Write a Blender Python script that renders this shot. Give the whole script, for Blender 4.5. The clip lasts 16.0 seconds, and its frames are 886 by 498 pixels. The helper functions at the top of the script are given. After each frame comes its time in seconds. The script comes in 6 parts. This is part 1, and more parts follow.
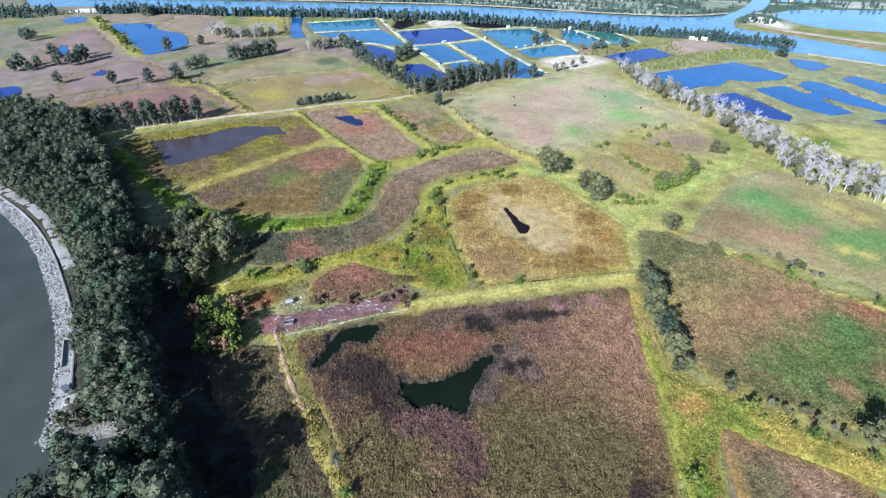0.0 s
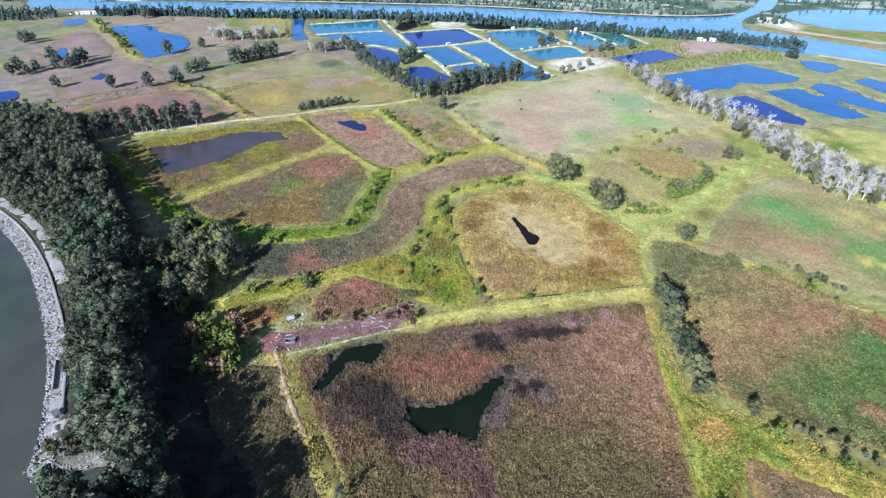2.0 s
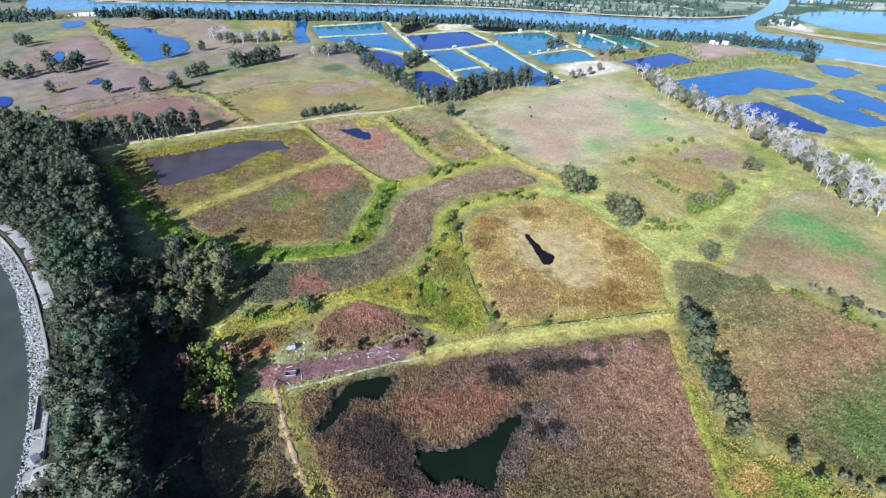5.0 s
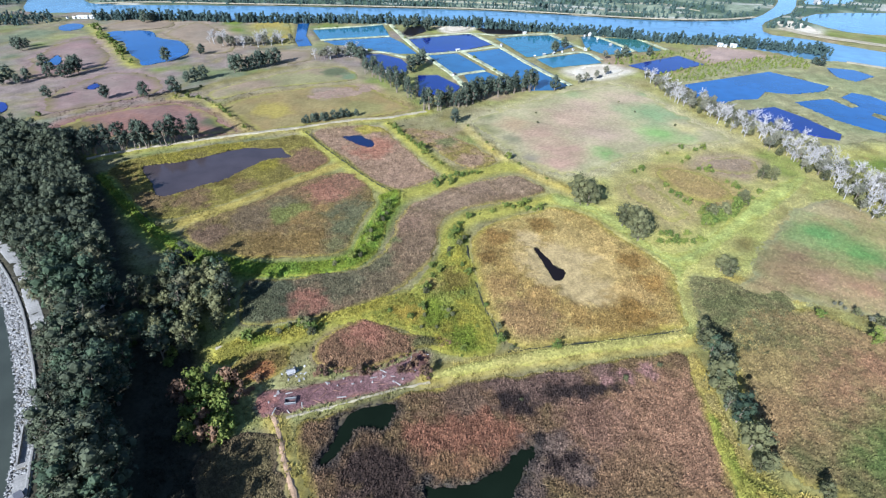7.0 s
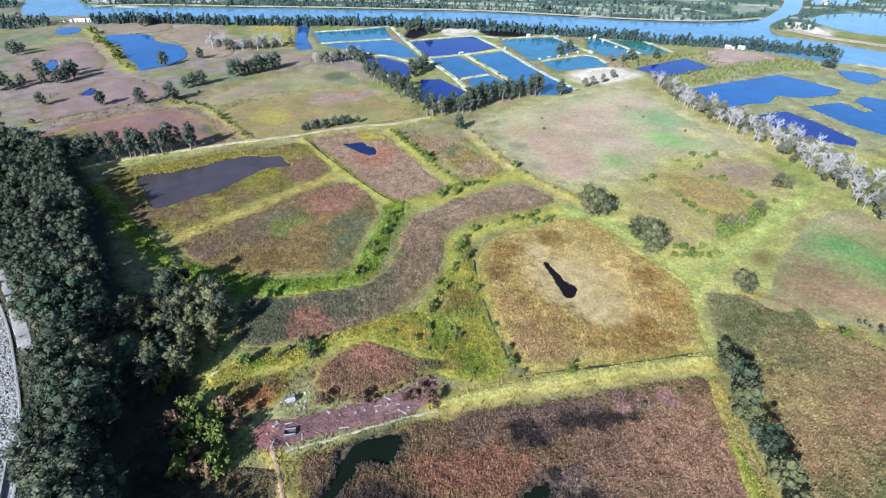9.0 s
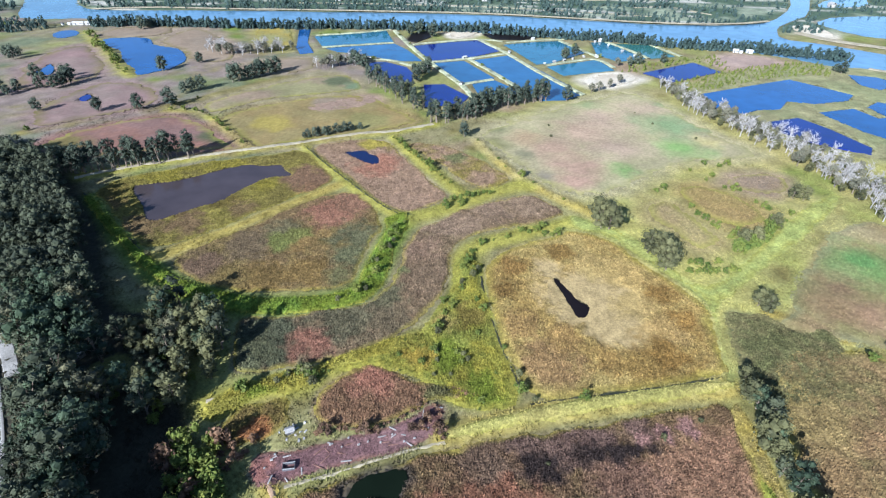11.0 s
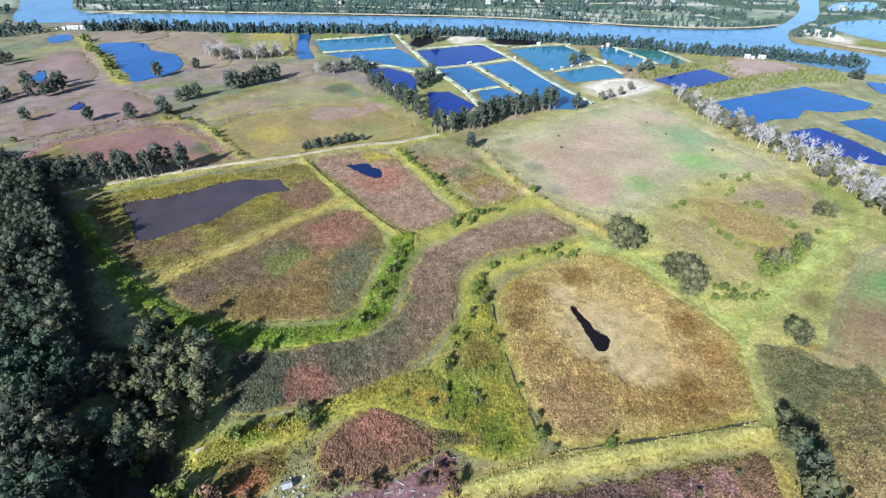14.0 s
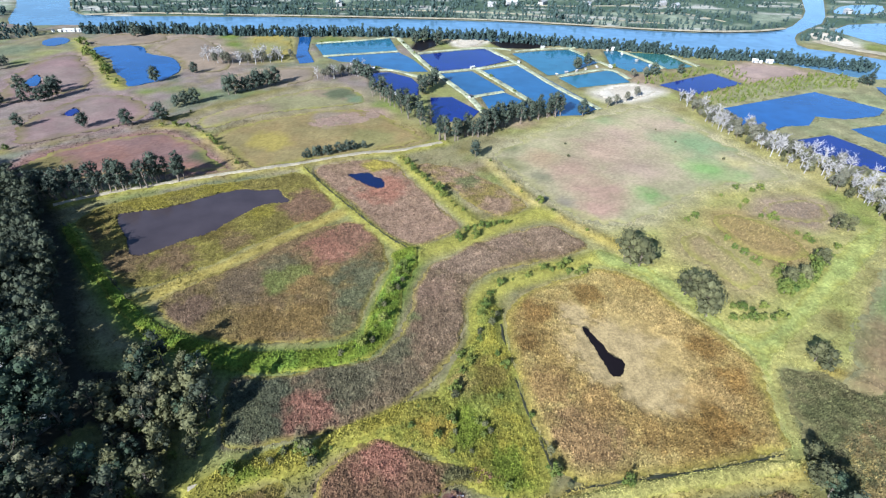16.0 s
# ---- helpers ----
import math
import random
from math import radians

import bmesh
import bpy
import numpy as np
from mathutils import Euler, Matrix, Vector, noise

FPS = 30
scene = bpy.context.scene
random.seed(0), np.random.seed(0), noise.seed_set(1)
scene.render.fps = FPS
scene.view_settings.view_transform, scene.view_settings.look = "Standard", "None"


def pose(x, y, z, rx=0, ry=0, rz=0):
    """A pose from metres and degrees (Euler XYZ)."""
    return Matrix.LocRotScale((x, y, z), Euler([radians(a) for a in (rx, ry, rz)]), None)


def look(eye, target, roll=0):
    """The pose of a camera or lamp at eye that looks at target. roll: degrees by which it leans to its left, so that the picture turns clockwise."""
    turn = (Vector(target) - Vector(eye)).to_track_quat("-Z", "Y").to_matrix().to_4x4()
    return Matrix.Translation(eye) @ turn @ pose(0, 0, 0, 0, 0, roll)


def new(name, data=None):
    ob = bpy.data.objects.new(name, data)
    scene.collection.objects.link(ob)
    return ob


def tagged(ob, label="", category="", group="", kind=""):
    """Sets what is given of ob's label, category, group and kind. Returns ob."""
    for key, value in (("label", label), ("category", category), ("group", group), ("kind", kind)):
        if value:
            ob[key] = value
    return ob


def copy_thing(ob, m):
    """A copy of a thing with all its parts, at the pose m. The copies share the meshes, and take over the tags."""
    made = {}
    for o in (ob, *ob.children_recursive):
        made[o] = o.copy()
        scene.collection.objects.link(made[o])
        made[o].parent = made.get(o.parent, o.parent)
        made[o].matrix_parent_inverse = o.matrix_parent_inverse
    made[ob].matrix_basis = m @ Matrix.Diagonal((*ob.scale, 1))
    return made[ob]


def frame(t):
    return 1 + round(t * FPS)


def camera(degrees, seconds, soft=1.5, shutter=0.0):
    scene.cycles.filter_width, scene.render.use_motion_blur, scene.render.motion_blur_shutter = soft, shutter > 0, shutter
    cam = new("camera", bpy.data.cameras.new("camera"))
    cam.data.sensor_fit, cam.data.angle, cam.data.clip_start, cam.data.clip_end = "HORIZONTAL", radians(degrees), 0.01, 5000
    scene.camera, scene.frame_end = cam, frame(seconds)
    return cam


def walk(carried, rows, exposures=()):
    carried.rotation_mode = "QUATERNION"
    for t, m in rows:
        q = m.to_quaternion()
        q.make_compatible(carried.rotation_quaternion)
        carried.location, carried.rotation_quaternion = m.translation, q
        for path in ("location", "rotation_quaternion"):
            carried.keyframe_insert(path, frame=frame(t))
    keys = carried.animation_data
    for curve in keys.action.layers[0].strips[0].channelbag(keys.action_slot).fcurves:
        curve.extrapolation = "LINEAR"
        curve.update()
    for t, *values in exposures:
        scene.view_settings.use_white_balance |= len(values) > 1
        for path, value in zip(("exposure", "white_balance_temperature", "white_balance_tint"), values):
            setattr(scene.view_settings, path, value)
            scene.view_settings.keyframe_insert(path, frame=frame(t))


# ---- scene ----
import itertools

cam = camera(81.0, 16.0, soft=1.25)
PATH = [
    (0, (-0.018, -0.021, 109.97), (-0.011, 1.618, 108.824), 1.9),
    (0.5, (-0.423, 1.905, 109.891), (-0.419, 3.544, 108.745), 1.9),
    (1, (-0.808, 3.877, 109.879), (-0.806, 5.515, 108.732), 1.8),
    (1.5, (-1.257, 5.903, 109.867), (-1.257, 7.542, 108.721), 1.8),
    (2, (-1.71, 7.958, 109.833), (-1.712, 9.596, 108.686), 1.7),
    (2.5, (-2.152, 10.055, 109.789), (-2.155, 11.693, 108.641), 1.7),
    (3, (-2.625, 12.155, 109.751), (-2.63, 13.793, 108.603), 1.7),
    (3.5, (-3.066, 14.289, 109.714), (-3.073, 15.926, 108.565), 1.6),
    (4, (-3.609, 16.462, 109.677), (-3.618, 18.099, 108.528), 1.7),
    (6.5, (-6.08, 27.425, 109.63), (-6.093, 29.062, 108.481), 1.6),
    (7, (-6.595, 29.71, 109.584), (-6.61, 31.347, 108.436), 1.6),
    (7.5, (-7.064, 31.936, 109.552), (-7.08, 33.574, 108.403), 1.5),
    (8, (-7.597, 34.255, 109.564), (-7.615, 35.893, 108.417), 1.5),
    (8.5, (-8.03, 36.528, 109.523), (-8.049, 38.166, 108.376), 1.4),
    (9, (-8.541, 38.82, 109.524), (-8.56, 40.458, 108.376), 1.4),
    (11.5, (-11.033, 50.008, 109.437), (-11.056, 51.649, 108.293), 1.4),
    (12, (-11.571, 52.451, 109.45), (-11.594, 54.092, 108.307), 1.4),
    (12.5, (-12.055, 54.585, 109.478), (-12.078, 56.225, 108.334), 1.4),
    (13, (-12.572, 57.001, 109.433), (-12.596, 58.643, 108.29), 1.3),
    (13.5, (-13.1, 59.136, 109.435), (-13.123, 60.778, 108.292), 1.3),
    (14, (-13.677, 61.529, 109.403), (-13.701, 63.171, 108.26), 1.4),
    (14.5, (-14.164, 63.701, 109.419), (-14.187, 65.343, 108.277), 1.4),
    (15, (-14.782, 66.086, 109.378), (-14.805, 67.728, 108.236), 1.5),
    (15.5, (-15.292, 68.163, 109.389), (-15.315, 69.805, 108.247), 1.4),
    (16, (-15.892, 70.523, 109.371), (-15.915, 72.166, 108.231), 1.5),
]
walk(cam, [(t, look(eye, target, roll)) for t, eye, target, roll in PATH], exposures=[(0.0, 1.32, 5120, 11), (16.0, 1.28, 5270, 12)])

# ---- light ----
SUN_HIGH, SUN_FROM = 28.5, 213.0   # degrees above the horizon; compass turn from +y
world = bpy.data.worlds.new("sky")
scene.world = world
world.use_nodes = True
wn = world.node_tree
sky = wn.nodes.new("ShaderNodeTexSky")
sky.sky_type, sky.sun_disc = "NISHITA", False
sky.sun_elevation, sky.sun_rotation = radians(SUN_HIGH), radians(SUN_FROM)
sky.air_density, sky.dust_density, sky.ozone_density = 1.0, 0.6, 2.0
wn.nodes["Background"].inputs["Strength"].default_value = 0.062
wn.links.new(sky.outputs[0], wn.nodes["Background"].inputs["Color"])
sun = new("sun", bpy.data.lights.new("sun", "SUN"))
sun.data.energy, sun.data.angle, sun.data.color = 5.0, radians(0.5), (1.0, 0.93, 0.82)
toward = Vector((math.sin(radians(SUN_FROM)) * math.cos(radians(SUN_HIGH)), math.cos(radians(SUN_FROM)) * math.cos(radians(SUN_HIGH)), math.sin(radians(SUN_HIGH))))
sun.rotation_mode = "QUATERNION"
sun.rotation_quaternion = toward.to_track_quat("Z", "Y")
sun.location = toward * 400

# ---- arithmetic ----
rng = np.random.default_rng(7)


def lattice(ix, iy, seed):
    h = (ix.astype(np.int64) * 374761393 + iy.astype(np.int64) * 668265263 + seed * 974634277) & 0xFFFFFFFF
    h = ((h ^ (h >> 13)) * 1274126177) & 0xFFFFFFFF
    return ((h ^ (h >> 16)) & 0xFFFF) / 65535.0


def grain(x, y, size, seed=0):
    """Smooth value noise from 0 to 1, with lumps of that size in metres."""
    u, v = x / size, y / size
    i, j = np.floor(u), np.floor(v)
    a, b = u - i, v - j
    a, b = a * a * (3 - 2 * a), b * b * (3 - 2 * b)
    p, q = lattice(i, j, seed) * (1 - a) + lattice(i + 1, j, seed) * a, lattice(i, j + 1, seed) * (1 - a) + lattice(i + 1, j + 1, seed) * a
    return p * (1 - b) + q * b


def fractal(x, y, size, seed=0):
    return (grain(x, y, size, seed) * 4 + grain(x, y, size / 2.1, seed + 1) * 2 + grain(x, y, size / 4.3, seed + 2)) / 7


def rounded(poly, times=2):
    """A closed outline with its corners cut."""
    p = np.array(poly, float)
    for _ in range(times):
        q = np.roll(p, -1, 0)
        p = np.stack((p * 0.78 + q * 0.22, p * 0.22 + q * 0.78), 1).reshape(-1, 2)
    return p


def eased(line, times=2):
    """An open line with its corners cut."""
    p = np.array(line, float)
    for _ in range(times):
        a, b = p[:-1], p[1:]
        mid = np.stack((a * 0.75 + b * 0.25, a * 0.25 + b * 0.75), 1).reshape(-1, 2)
        p = np.vstack((p[:1], mid, p[-1:]))
    return p


def off_line(x, y, line):
    """Distance of points from an open line."""
    best = np.full(x.shape, 1e9)
    for (ax, ay), (bx, by) in zip(line[:-1], line[1:]):
        dx, dy = bx - ax, by - ay
        k = np.clip(((x - ax) * dx + (y - ay) * dy) / (dx * dx + dy * dy + 1e-9), 0, 1)
        best = np.minimum(best, (x - ax - k * dx) ** 2 + (y - ay - k * dy) ** 2)
    return np.sqrt(best)


def off_area(x, y, poly):
    """Distance of points from an outline, negative inside."""
    p = np.asarray(poly, float)
    inside = np.zeros(x.shape, bool)
    for (ax, ay), (bx, by) in zip(p, np.roll(p, -1, 0)):
        if ay != by:
            inside ^= ((ay > y) != (by > y)) & (x < (bx - ax) * (y - ay) / (by - ay) + ax)
    d = off_line(x, y, np.vstack((p, p[:1])))
    return np.where(inside, -d, d)


def near_area(x, y, poly, reach):
    """off_area() where a point lies within reach of the outline's box, and reach elsewhere."""
    p = np.asarray(poly, float)
    (x0, y0), (x1, y1) = p.min(0) - reach, p.max(0) + reach
    out = np.full(x.shape, float(reach))
    m = (x > x0) & (x < x1) & (y > y0) & (y < y1)
    if m.any():
        out[m] = off_area(x[m], y[m], p)
    return out


def near_line(x, y, line, reach):
    p = np.asarray(line, float)
    (x0, y0), (x1, y1) = p.min(0) - reach, p.max(0) + reach
    out = np.full(x.shape, float(reach))
    m = (x > x0) & (x < x1) & (y > y0) & (y < y1)
    if m.any():
        out[m] = off_line(x[m], y[m], p)
    return out


def blend(a, b, k):
    k = np.clip(k, 0, 1)[..., None]
    return a * (1 - k) + np.asarray(b) * k


# ---- materials ----
def material(name, rough=0.9):
    m = bpy.data.materials.new(name)
    m.use_nodes = True
    b = m.node_tree.nodes["Principled BSDF"]
    b.inputs["Roughness"].default_value = rough
    return m, m.node_tree.nodes, m.node_tree.links, b


def speckled(m, nodes, links, source, low, high, scales, out):
    """Multiplies a colour by noise at several scales (per metre)."""
    where = nodes.new("ShaderNodeNewGeometry").outputs["Position"]
    for i, s in enumerate(scales):
        n = nodes.new("ShaderNodeTexNoise")
        n.inputs["Scale"].default_value, n.inputs["Detail"].default_value = s, 3
        links.new(where, n.inputs["Vector"])
        r = nodes.new("ShaderNodeMapRange")
        r.inputs[1].default_value, r.inputs[2].default_value, r.inputs[3].default_value, r.inputs[4].default_value = 0.3, 0.7, low, high
        links.new(n.outputs[0], r.inputs[0])
        x = nodes.new("ShaderNodeMix")
        x.data_type, x.blend_type = "RGBA", "MULTIPLY"
        x.inputs[0].default_value = 1
        links.new(source, x.inputs[6])
        links.new(r.outputs[0], x.inputs[7])
        source = x.outputs[2]
    links.new(source, out)
    return source


def cover_material(name, scales, low=0.72, high=1.3, rough=0.95):
    m, nodes, links, b = material(name, rough)
    a = nodes.new("ShaderNodeAttribute")
    a.attribute_name = "cover"
    speckled(m, nodes, links, a.outputs["Color"], low, high, scales, b.inputs["Base Color"])
    b.inputs["Specular IOR Level"].default_value = 0.15
    return m


def plain_material(name, colour, rough=0.85, low=0.75, high=1.25, scales=(0.4, 3.0), bump=0.0, spec=0.3):
    m, nodes, links, b = material(name, rough)
    c = nodes.new("ShaderNodeRGB")
    c.outputs[0].default_value = (*colour, 1)
    speckled(m, nodes, links, c.outputs[0], low, high, scales, b.inputs["Base Color"])
    b.inputs["Specular IOR Level"].default_value = spec
    if bump:
        n, k = nodes.new("ShaderNodeTexNoise"), nodes.new("ShaderNodeBump")
        n.inputs["Scale"].default_value, k.inputs["Strength"].default_value, k.inputs["Distance"].default_value = scales[-1], bump, 0.1
        links.new(n.outputs[0], k.inputs["Height"])
        links.new(k.outputs[0], b.inputs["Normal"])
    return m


def leaf_material(name, dark, light, spread=0.5):
    """Leaves: each tree a little different, and clumps within it too."""
    m, nodes, links, b = material(name, 0.75)
    info, geo, n = nodes.new("ShaderNodeObjectInfo"), nodes.new("ShaderNodeNewGeometry"), nodes.new("ShaderNodeTexNoise")
    n.inputs["Scale"].default_value = 0.32
    links.new(geo.outputs["Position"], n.inputs["Vector"])
    add = nodes.new("ShaderNodeMath")
    add.operation = "MULTIPLY_ADD"
    add.inputs[1].default_value = spread
    links.new(info.outputs["Random"], add.inputs[0])
    sub = nodes.new("ShaderNodeMath")
    sub.operation = "MULTIPLY_ADD"
    sub.inputs[1].default_value, sub.inputs[2].default_value = 0.9, -0.42
    links.new(n.outputs[0], sub.inputs[0])
    links.new(sub.outputs[0], add.inputs[2])
    add2 = nodes.new("ShaderNodeMath")
    add2.operation = "MULTIPLY_ADD"
    add2.inputs[1].default_value = 0.38
    links.new(geo.outputs["Random Per Island"], add2.inputs[0])
    links.new(add.outputs[0], add2.inputs[2])
    x = nodes.new("ShaderNodeMix")
    x.data_type = "RGBA"
    x.inputs[6].default_value, x.inputs[7].default_value = (*dark, 1), (*light, 1)
    links.new(add2.outputs[0], x.inputs[0])
    links.new(x.outputs[2], b.inputs["Base Color"])
    b.inputs["Specular IOR Level"].default_value = 0.2
    return m


def water_material(name, colour, rough=0.06, ripple=0.05, scale=0.8, shine=0.5):
    m, nodes, links, b = material(name, rough)
    c = nodes.new("ShaderNodeRGB")
    c.outputs[0].default_value = (*colour, 1)
    speckled(m, nodes, links, c.outputs[0], 0.85, 1.15, (0.02, 0.09), b.inputs["Base Color"])
    b.inputs["IOR"].default_value, b.inputs["Specular IOR Level"].default_value = 1.33, shine
    n, k = nodes.new("ShaderNodeTexNoise"), nodes.new("ShaderNodeBump")
    n.inputs["Scale"].default_value, n.inputs["Detail"].default_value = scale, 3
    k.inputs["Strength"].default_value, k.inputs["Distance"].default_value = ripple, 0.2
    where = nodes.new("ShaderNodeNewGeometry")
    links.new(where.outputs["Position"], n.inputs["Vector"])
    links.new(n.outputs[0], k.inputs["Height"])
    links.new(k.outputs[0], b.inputs["Normal"])
    return m


GRASS = cover_material("grass", (0.12, 0.9, 4.0), 0.78, 1.25)
REEDS = cover_material("reeds", (0.3, 1.1, 3.0), 0.78, 1.24)
SWARD = cover_material("sward", (0.035, 0.7), 0.9, 1.1)
LEAF_WOOD = leaf_material("leaf_wood", (0.009, 0.015, 0.010), (0.088, 0.098, 0.054))
LEAF_WOOD_COOL = leaf_material("leaf_wood_cool", (0.008, 0.016, 0.011), (0.062, 0.088, 0.046), 0.7)
LEAF_WOOD_DRY = leaf_material("leaf_wood_dry", (0.026, 0.028, 0.016), (0.145, 0.138, 0.074), 0.6)
LEAF_BROWN = leaf_material("leaf_brown", (0.05, 0.032, 0.022), (0.21, 0.125, 0.07), 0.6)
LEAF_ROW = leaf_material("leaf_row", (0.028, 0.032, 0.016), (0.145, 0.142, 0.06))
LEAF_DARK = leaf_material("leaf_dark", (0.016, 0.025, 0.02), (0.082, 0.10, 0.066))
# far leaves are shifted to blue: haze mixed into the leaf colour
LEAF_FAR = leaf_material("leaf_far", (0.016, 0.03, 0.03), (0.072, 0.108, 0.088))
LEAF_BUSH = leaf_material("leaf_bush", (0.042, 0.075, 0.014), (0.165, 0.178, 0.034))
LEAF_GREY = leaf_material("leaf_grey", (0.06, 0.064, 0.045), (0.18, 0.17, 0.115))
BARK = plain_material("bark", (0.16, 0.13, 0.10), 0.9, scales=(0.8, 5.0))
DEADWOOD = plain_material("deadwood", (0.31, 0.295, 0.275), 0.85, scales=(0.5, 4.0))
SOIL = plain_material("soil", (0.31, 0.27, 0.18), 0.95, scales=(0.15, 1.2, 6.0))
DIKE_SOIL = plain_material("dike_soil", (0.30, 0.31, 0.19), 0.95, 0.6, 1.4, scales=(0.1, 0.6))
CONCRETE = plain_material("concrete", (0.235, 0.225, 0.205), 0.85, scales=(0.2, 2.5))
ROCK = plain_material("rock", (0.21, 0.205, 0.195), 0.9, 0.6, 1.35, scales=(0.7, 4.0))
WHITE_PAINT = plain_material("white_paint", (0.50, 0.50, 0.48), 0.6, 0.7, 1.15, (0.5, 2.0))
ROOF_PALE = plain_material("pale_roof", (0.33, 0.32, 0.30), 0.7, 0.8, 1.15)
DARK_METAL = plain_material("dark_metal", (0.09, 0.09, 0.10), 0.6)
RUST = plain_material("rust", (0.20, 0.11, 0.08), 0.85)


# ---- meshes ----
def mesh_of(name, verts, faces, mat, cover=None, smooth=False):
    me = bpy.data.meshes.new(name)
    me.from_pydata(verts if isinstance(verts, list) else verts.tolist(), [], faces if isinstance(faces, list) else faces.tolist())
    if mat:
        me.materials.append(mat)
    if cover is not None:
        a = me.color_attributes.new("cover", "FLOAT_COLOR", "POINT")
        a.data.foreach_set("color", np.hstack((cover, np.ones((len(cover), 1)))).astype(np.float32).ravel())
    if smooth:
        me.shade_smooth()
    return me


def part(name, verts, faces, mat, parent=None, label="", smooth=False):
    ob = new(name, mesh_of(name, verts, faces, mat, smooth=smooth))
    ob.parent = parent
    return tagged(ob, label)


def joined(pieces):
    """One set of verts and faces out of several; faces as lists."""
    vs, fs, n = [], [], 0
    for v, f in pieces:
        v = np.asarray(v, float)
        vs.append(v)
        fs.extend([[i + n for i in face] for face in f])
        n += len(v)
    return np.vstack(vs), fs


def box(cx, cy, cz, sx, sy, sz, turn=0.0, cut=0.06):
    """A box with bevelled upright edges; cz is its foot."""
    e = min(sx, sy) * cut
    a, b = sx / 2, sy / 2
    ring = [(-a + e, -b), (a - e, -b), (a, -b + e), (a, b - e), (a - e, b), (-a + e, b), (-a, b - e), (-a, -b + e)]
    c, s = math.cos(turn), math.sin(turn)
    v = [(cx + x * c - y * s, cy + x * s + y * c, cz + z) for z in (0, sz) for x, y in ring]
    f = [[i, (i + 1) % 8, 8 + (i + 1) % 8, 8 + i] for i in range(8)] + [list(range(7, -1, -1)), list(range(8, 16))]
    return v, f


def tube(points, radii, sides=5):
    v, f = [], []
    p = [Vector(q) for q in points]
    for i, q in enumerate(p):
        d = (p[min(i + 1, len(p) - 1)] - p[max(i - 1, 0)]).normalized()
        a = d.orthogonal().normalized()
        b = d.cross(a)
        for k in range(sides):
            w = 2 * math.pi * k / sides
            v.append(tuple(q + (a * math.cos(w) + b * math.sin(w)) * radii[i]))
    for i in range(len(p) - 1):
        for k in range(sides):
            f.append([i * sides + k, i * sides + (k + 1) % sides, (i + 1) * sides + (k + 1) % sides, (i + 1) * sides + k])
    f.append(list(range((len(p) - 1) * sides, len(p) * sides)))
    return v, f


# ---- plan, in metres: x to the east, y to the north ----
BROWN_POND = [(-149.1, 244.4), (-145.4, 246), (-130.8, 251.5), (-118.7, 261.8), (-108, 269.1), (-98.8, 267.7), (-91.1, 270.8), (-88.2, 264.9), (-82, 258.4), (-94, 256.2), (-99.2, 247.7), (-103.6, 240.9), (-106.2, 233.4), (-113.7, 228.3), (-119.4, 222.4), (-124.9, 217.2), (-129.6, 217.6), (-132.4, 221.7), (-136.8, 228.8), (-143.1, 235.5)]
SMALL_POOL = [(-64.7, 285.9), (-57.8, 288.2), (-53.9, 289), (-51.2, 284.6), (-46.4, 281.6), (-45, 274), (-48.4, 273.3), (-53.3, 275.6), (-57.7, 279.6), (-60.9, 283.3)]
PUDDLE = [(25.4, 189.3), (27.4, 188.6), (27.8, 185.7), (29.5, 182.7), (32.4, 177.2), (35.1, 175.1), (33.7, 170.8), (32, 169.1), (29.8, 169.6), (29.5, 171.7), (28.5, 176.5), (27.5, 181), (26.5, 184.2)]
DARK_POOL = [(-11.3, 94.8), (-4.4, 93.9), (2.5, 95.3), (8.8, 100), (14.2, 106.3), (17.3, 104.6), (13.8, 100.2), (11.4, 96.1), (9.3, 92.1), (8.3, 83.6), (4, 85), (-1.1, 86.6), (-4.7, 85.2), (-7.7, 87.8)]
REED_POOL = [(-31.3, 111.8), (-26.7, 114.4), (-20.1, 115.9), (-17.8, 114.3), (-18.5, 109.9), (-22.4, 107.9), (-27.4, 108.2), (-28.3, 103.9), (-31.4, 99.5), (-34, 96.9), (-33.9, 101.5), (-32.3, 106.6)]
LAKE_W = [(-303.3, 487.5), (-301.9, 496.7), (-282.3, 502.7), (-267.4, 500.8), (-256.1, 480.9), (-245.9, 475.4), (-234.1, 473.5), (-225, 464.9), (-214, 447.9), (-209.9, 437), (-210.8, 423.5), (-212.3, 414.4), (-218.9, 410), (-224.4, 401.1), (-230.7, 404), (-234.6, 413.4), (-250, 427.4), (-261.3, 442.9), (-270.8, 461.4), (-285.6, 470.9), (-295.5, 478.1)]
LAKE_NW = [(-356.2, 508.9), (-352.1, 521.3), (-341.1, 520.7), (-330.9, 504.3), (-336.9, 494.3), (-346.5, 495)]
TARN_W = [(-297, 398.7), (-297.9, 409.5), (-301.1, 422.1), (-290.8, 410.2), (-283.7, 396.4), (-289.2, 395.9)]
TARN_S = [(-238.1, 351.2), (-236.5, 360.7), (-230.5, 353.7), (-230.9, 346.4)]
BLUE_W = [(-289.1, 305.8), (-277.3, 317.7), (-269.6, 321.9), (-260, 314), (-257, 298.7), (-262.9, 288.5), (-273, 284.7)]
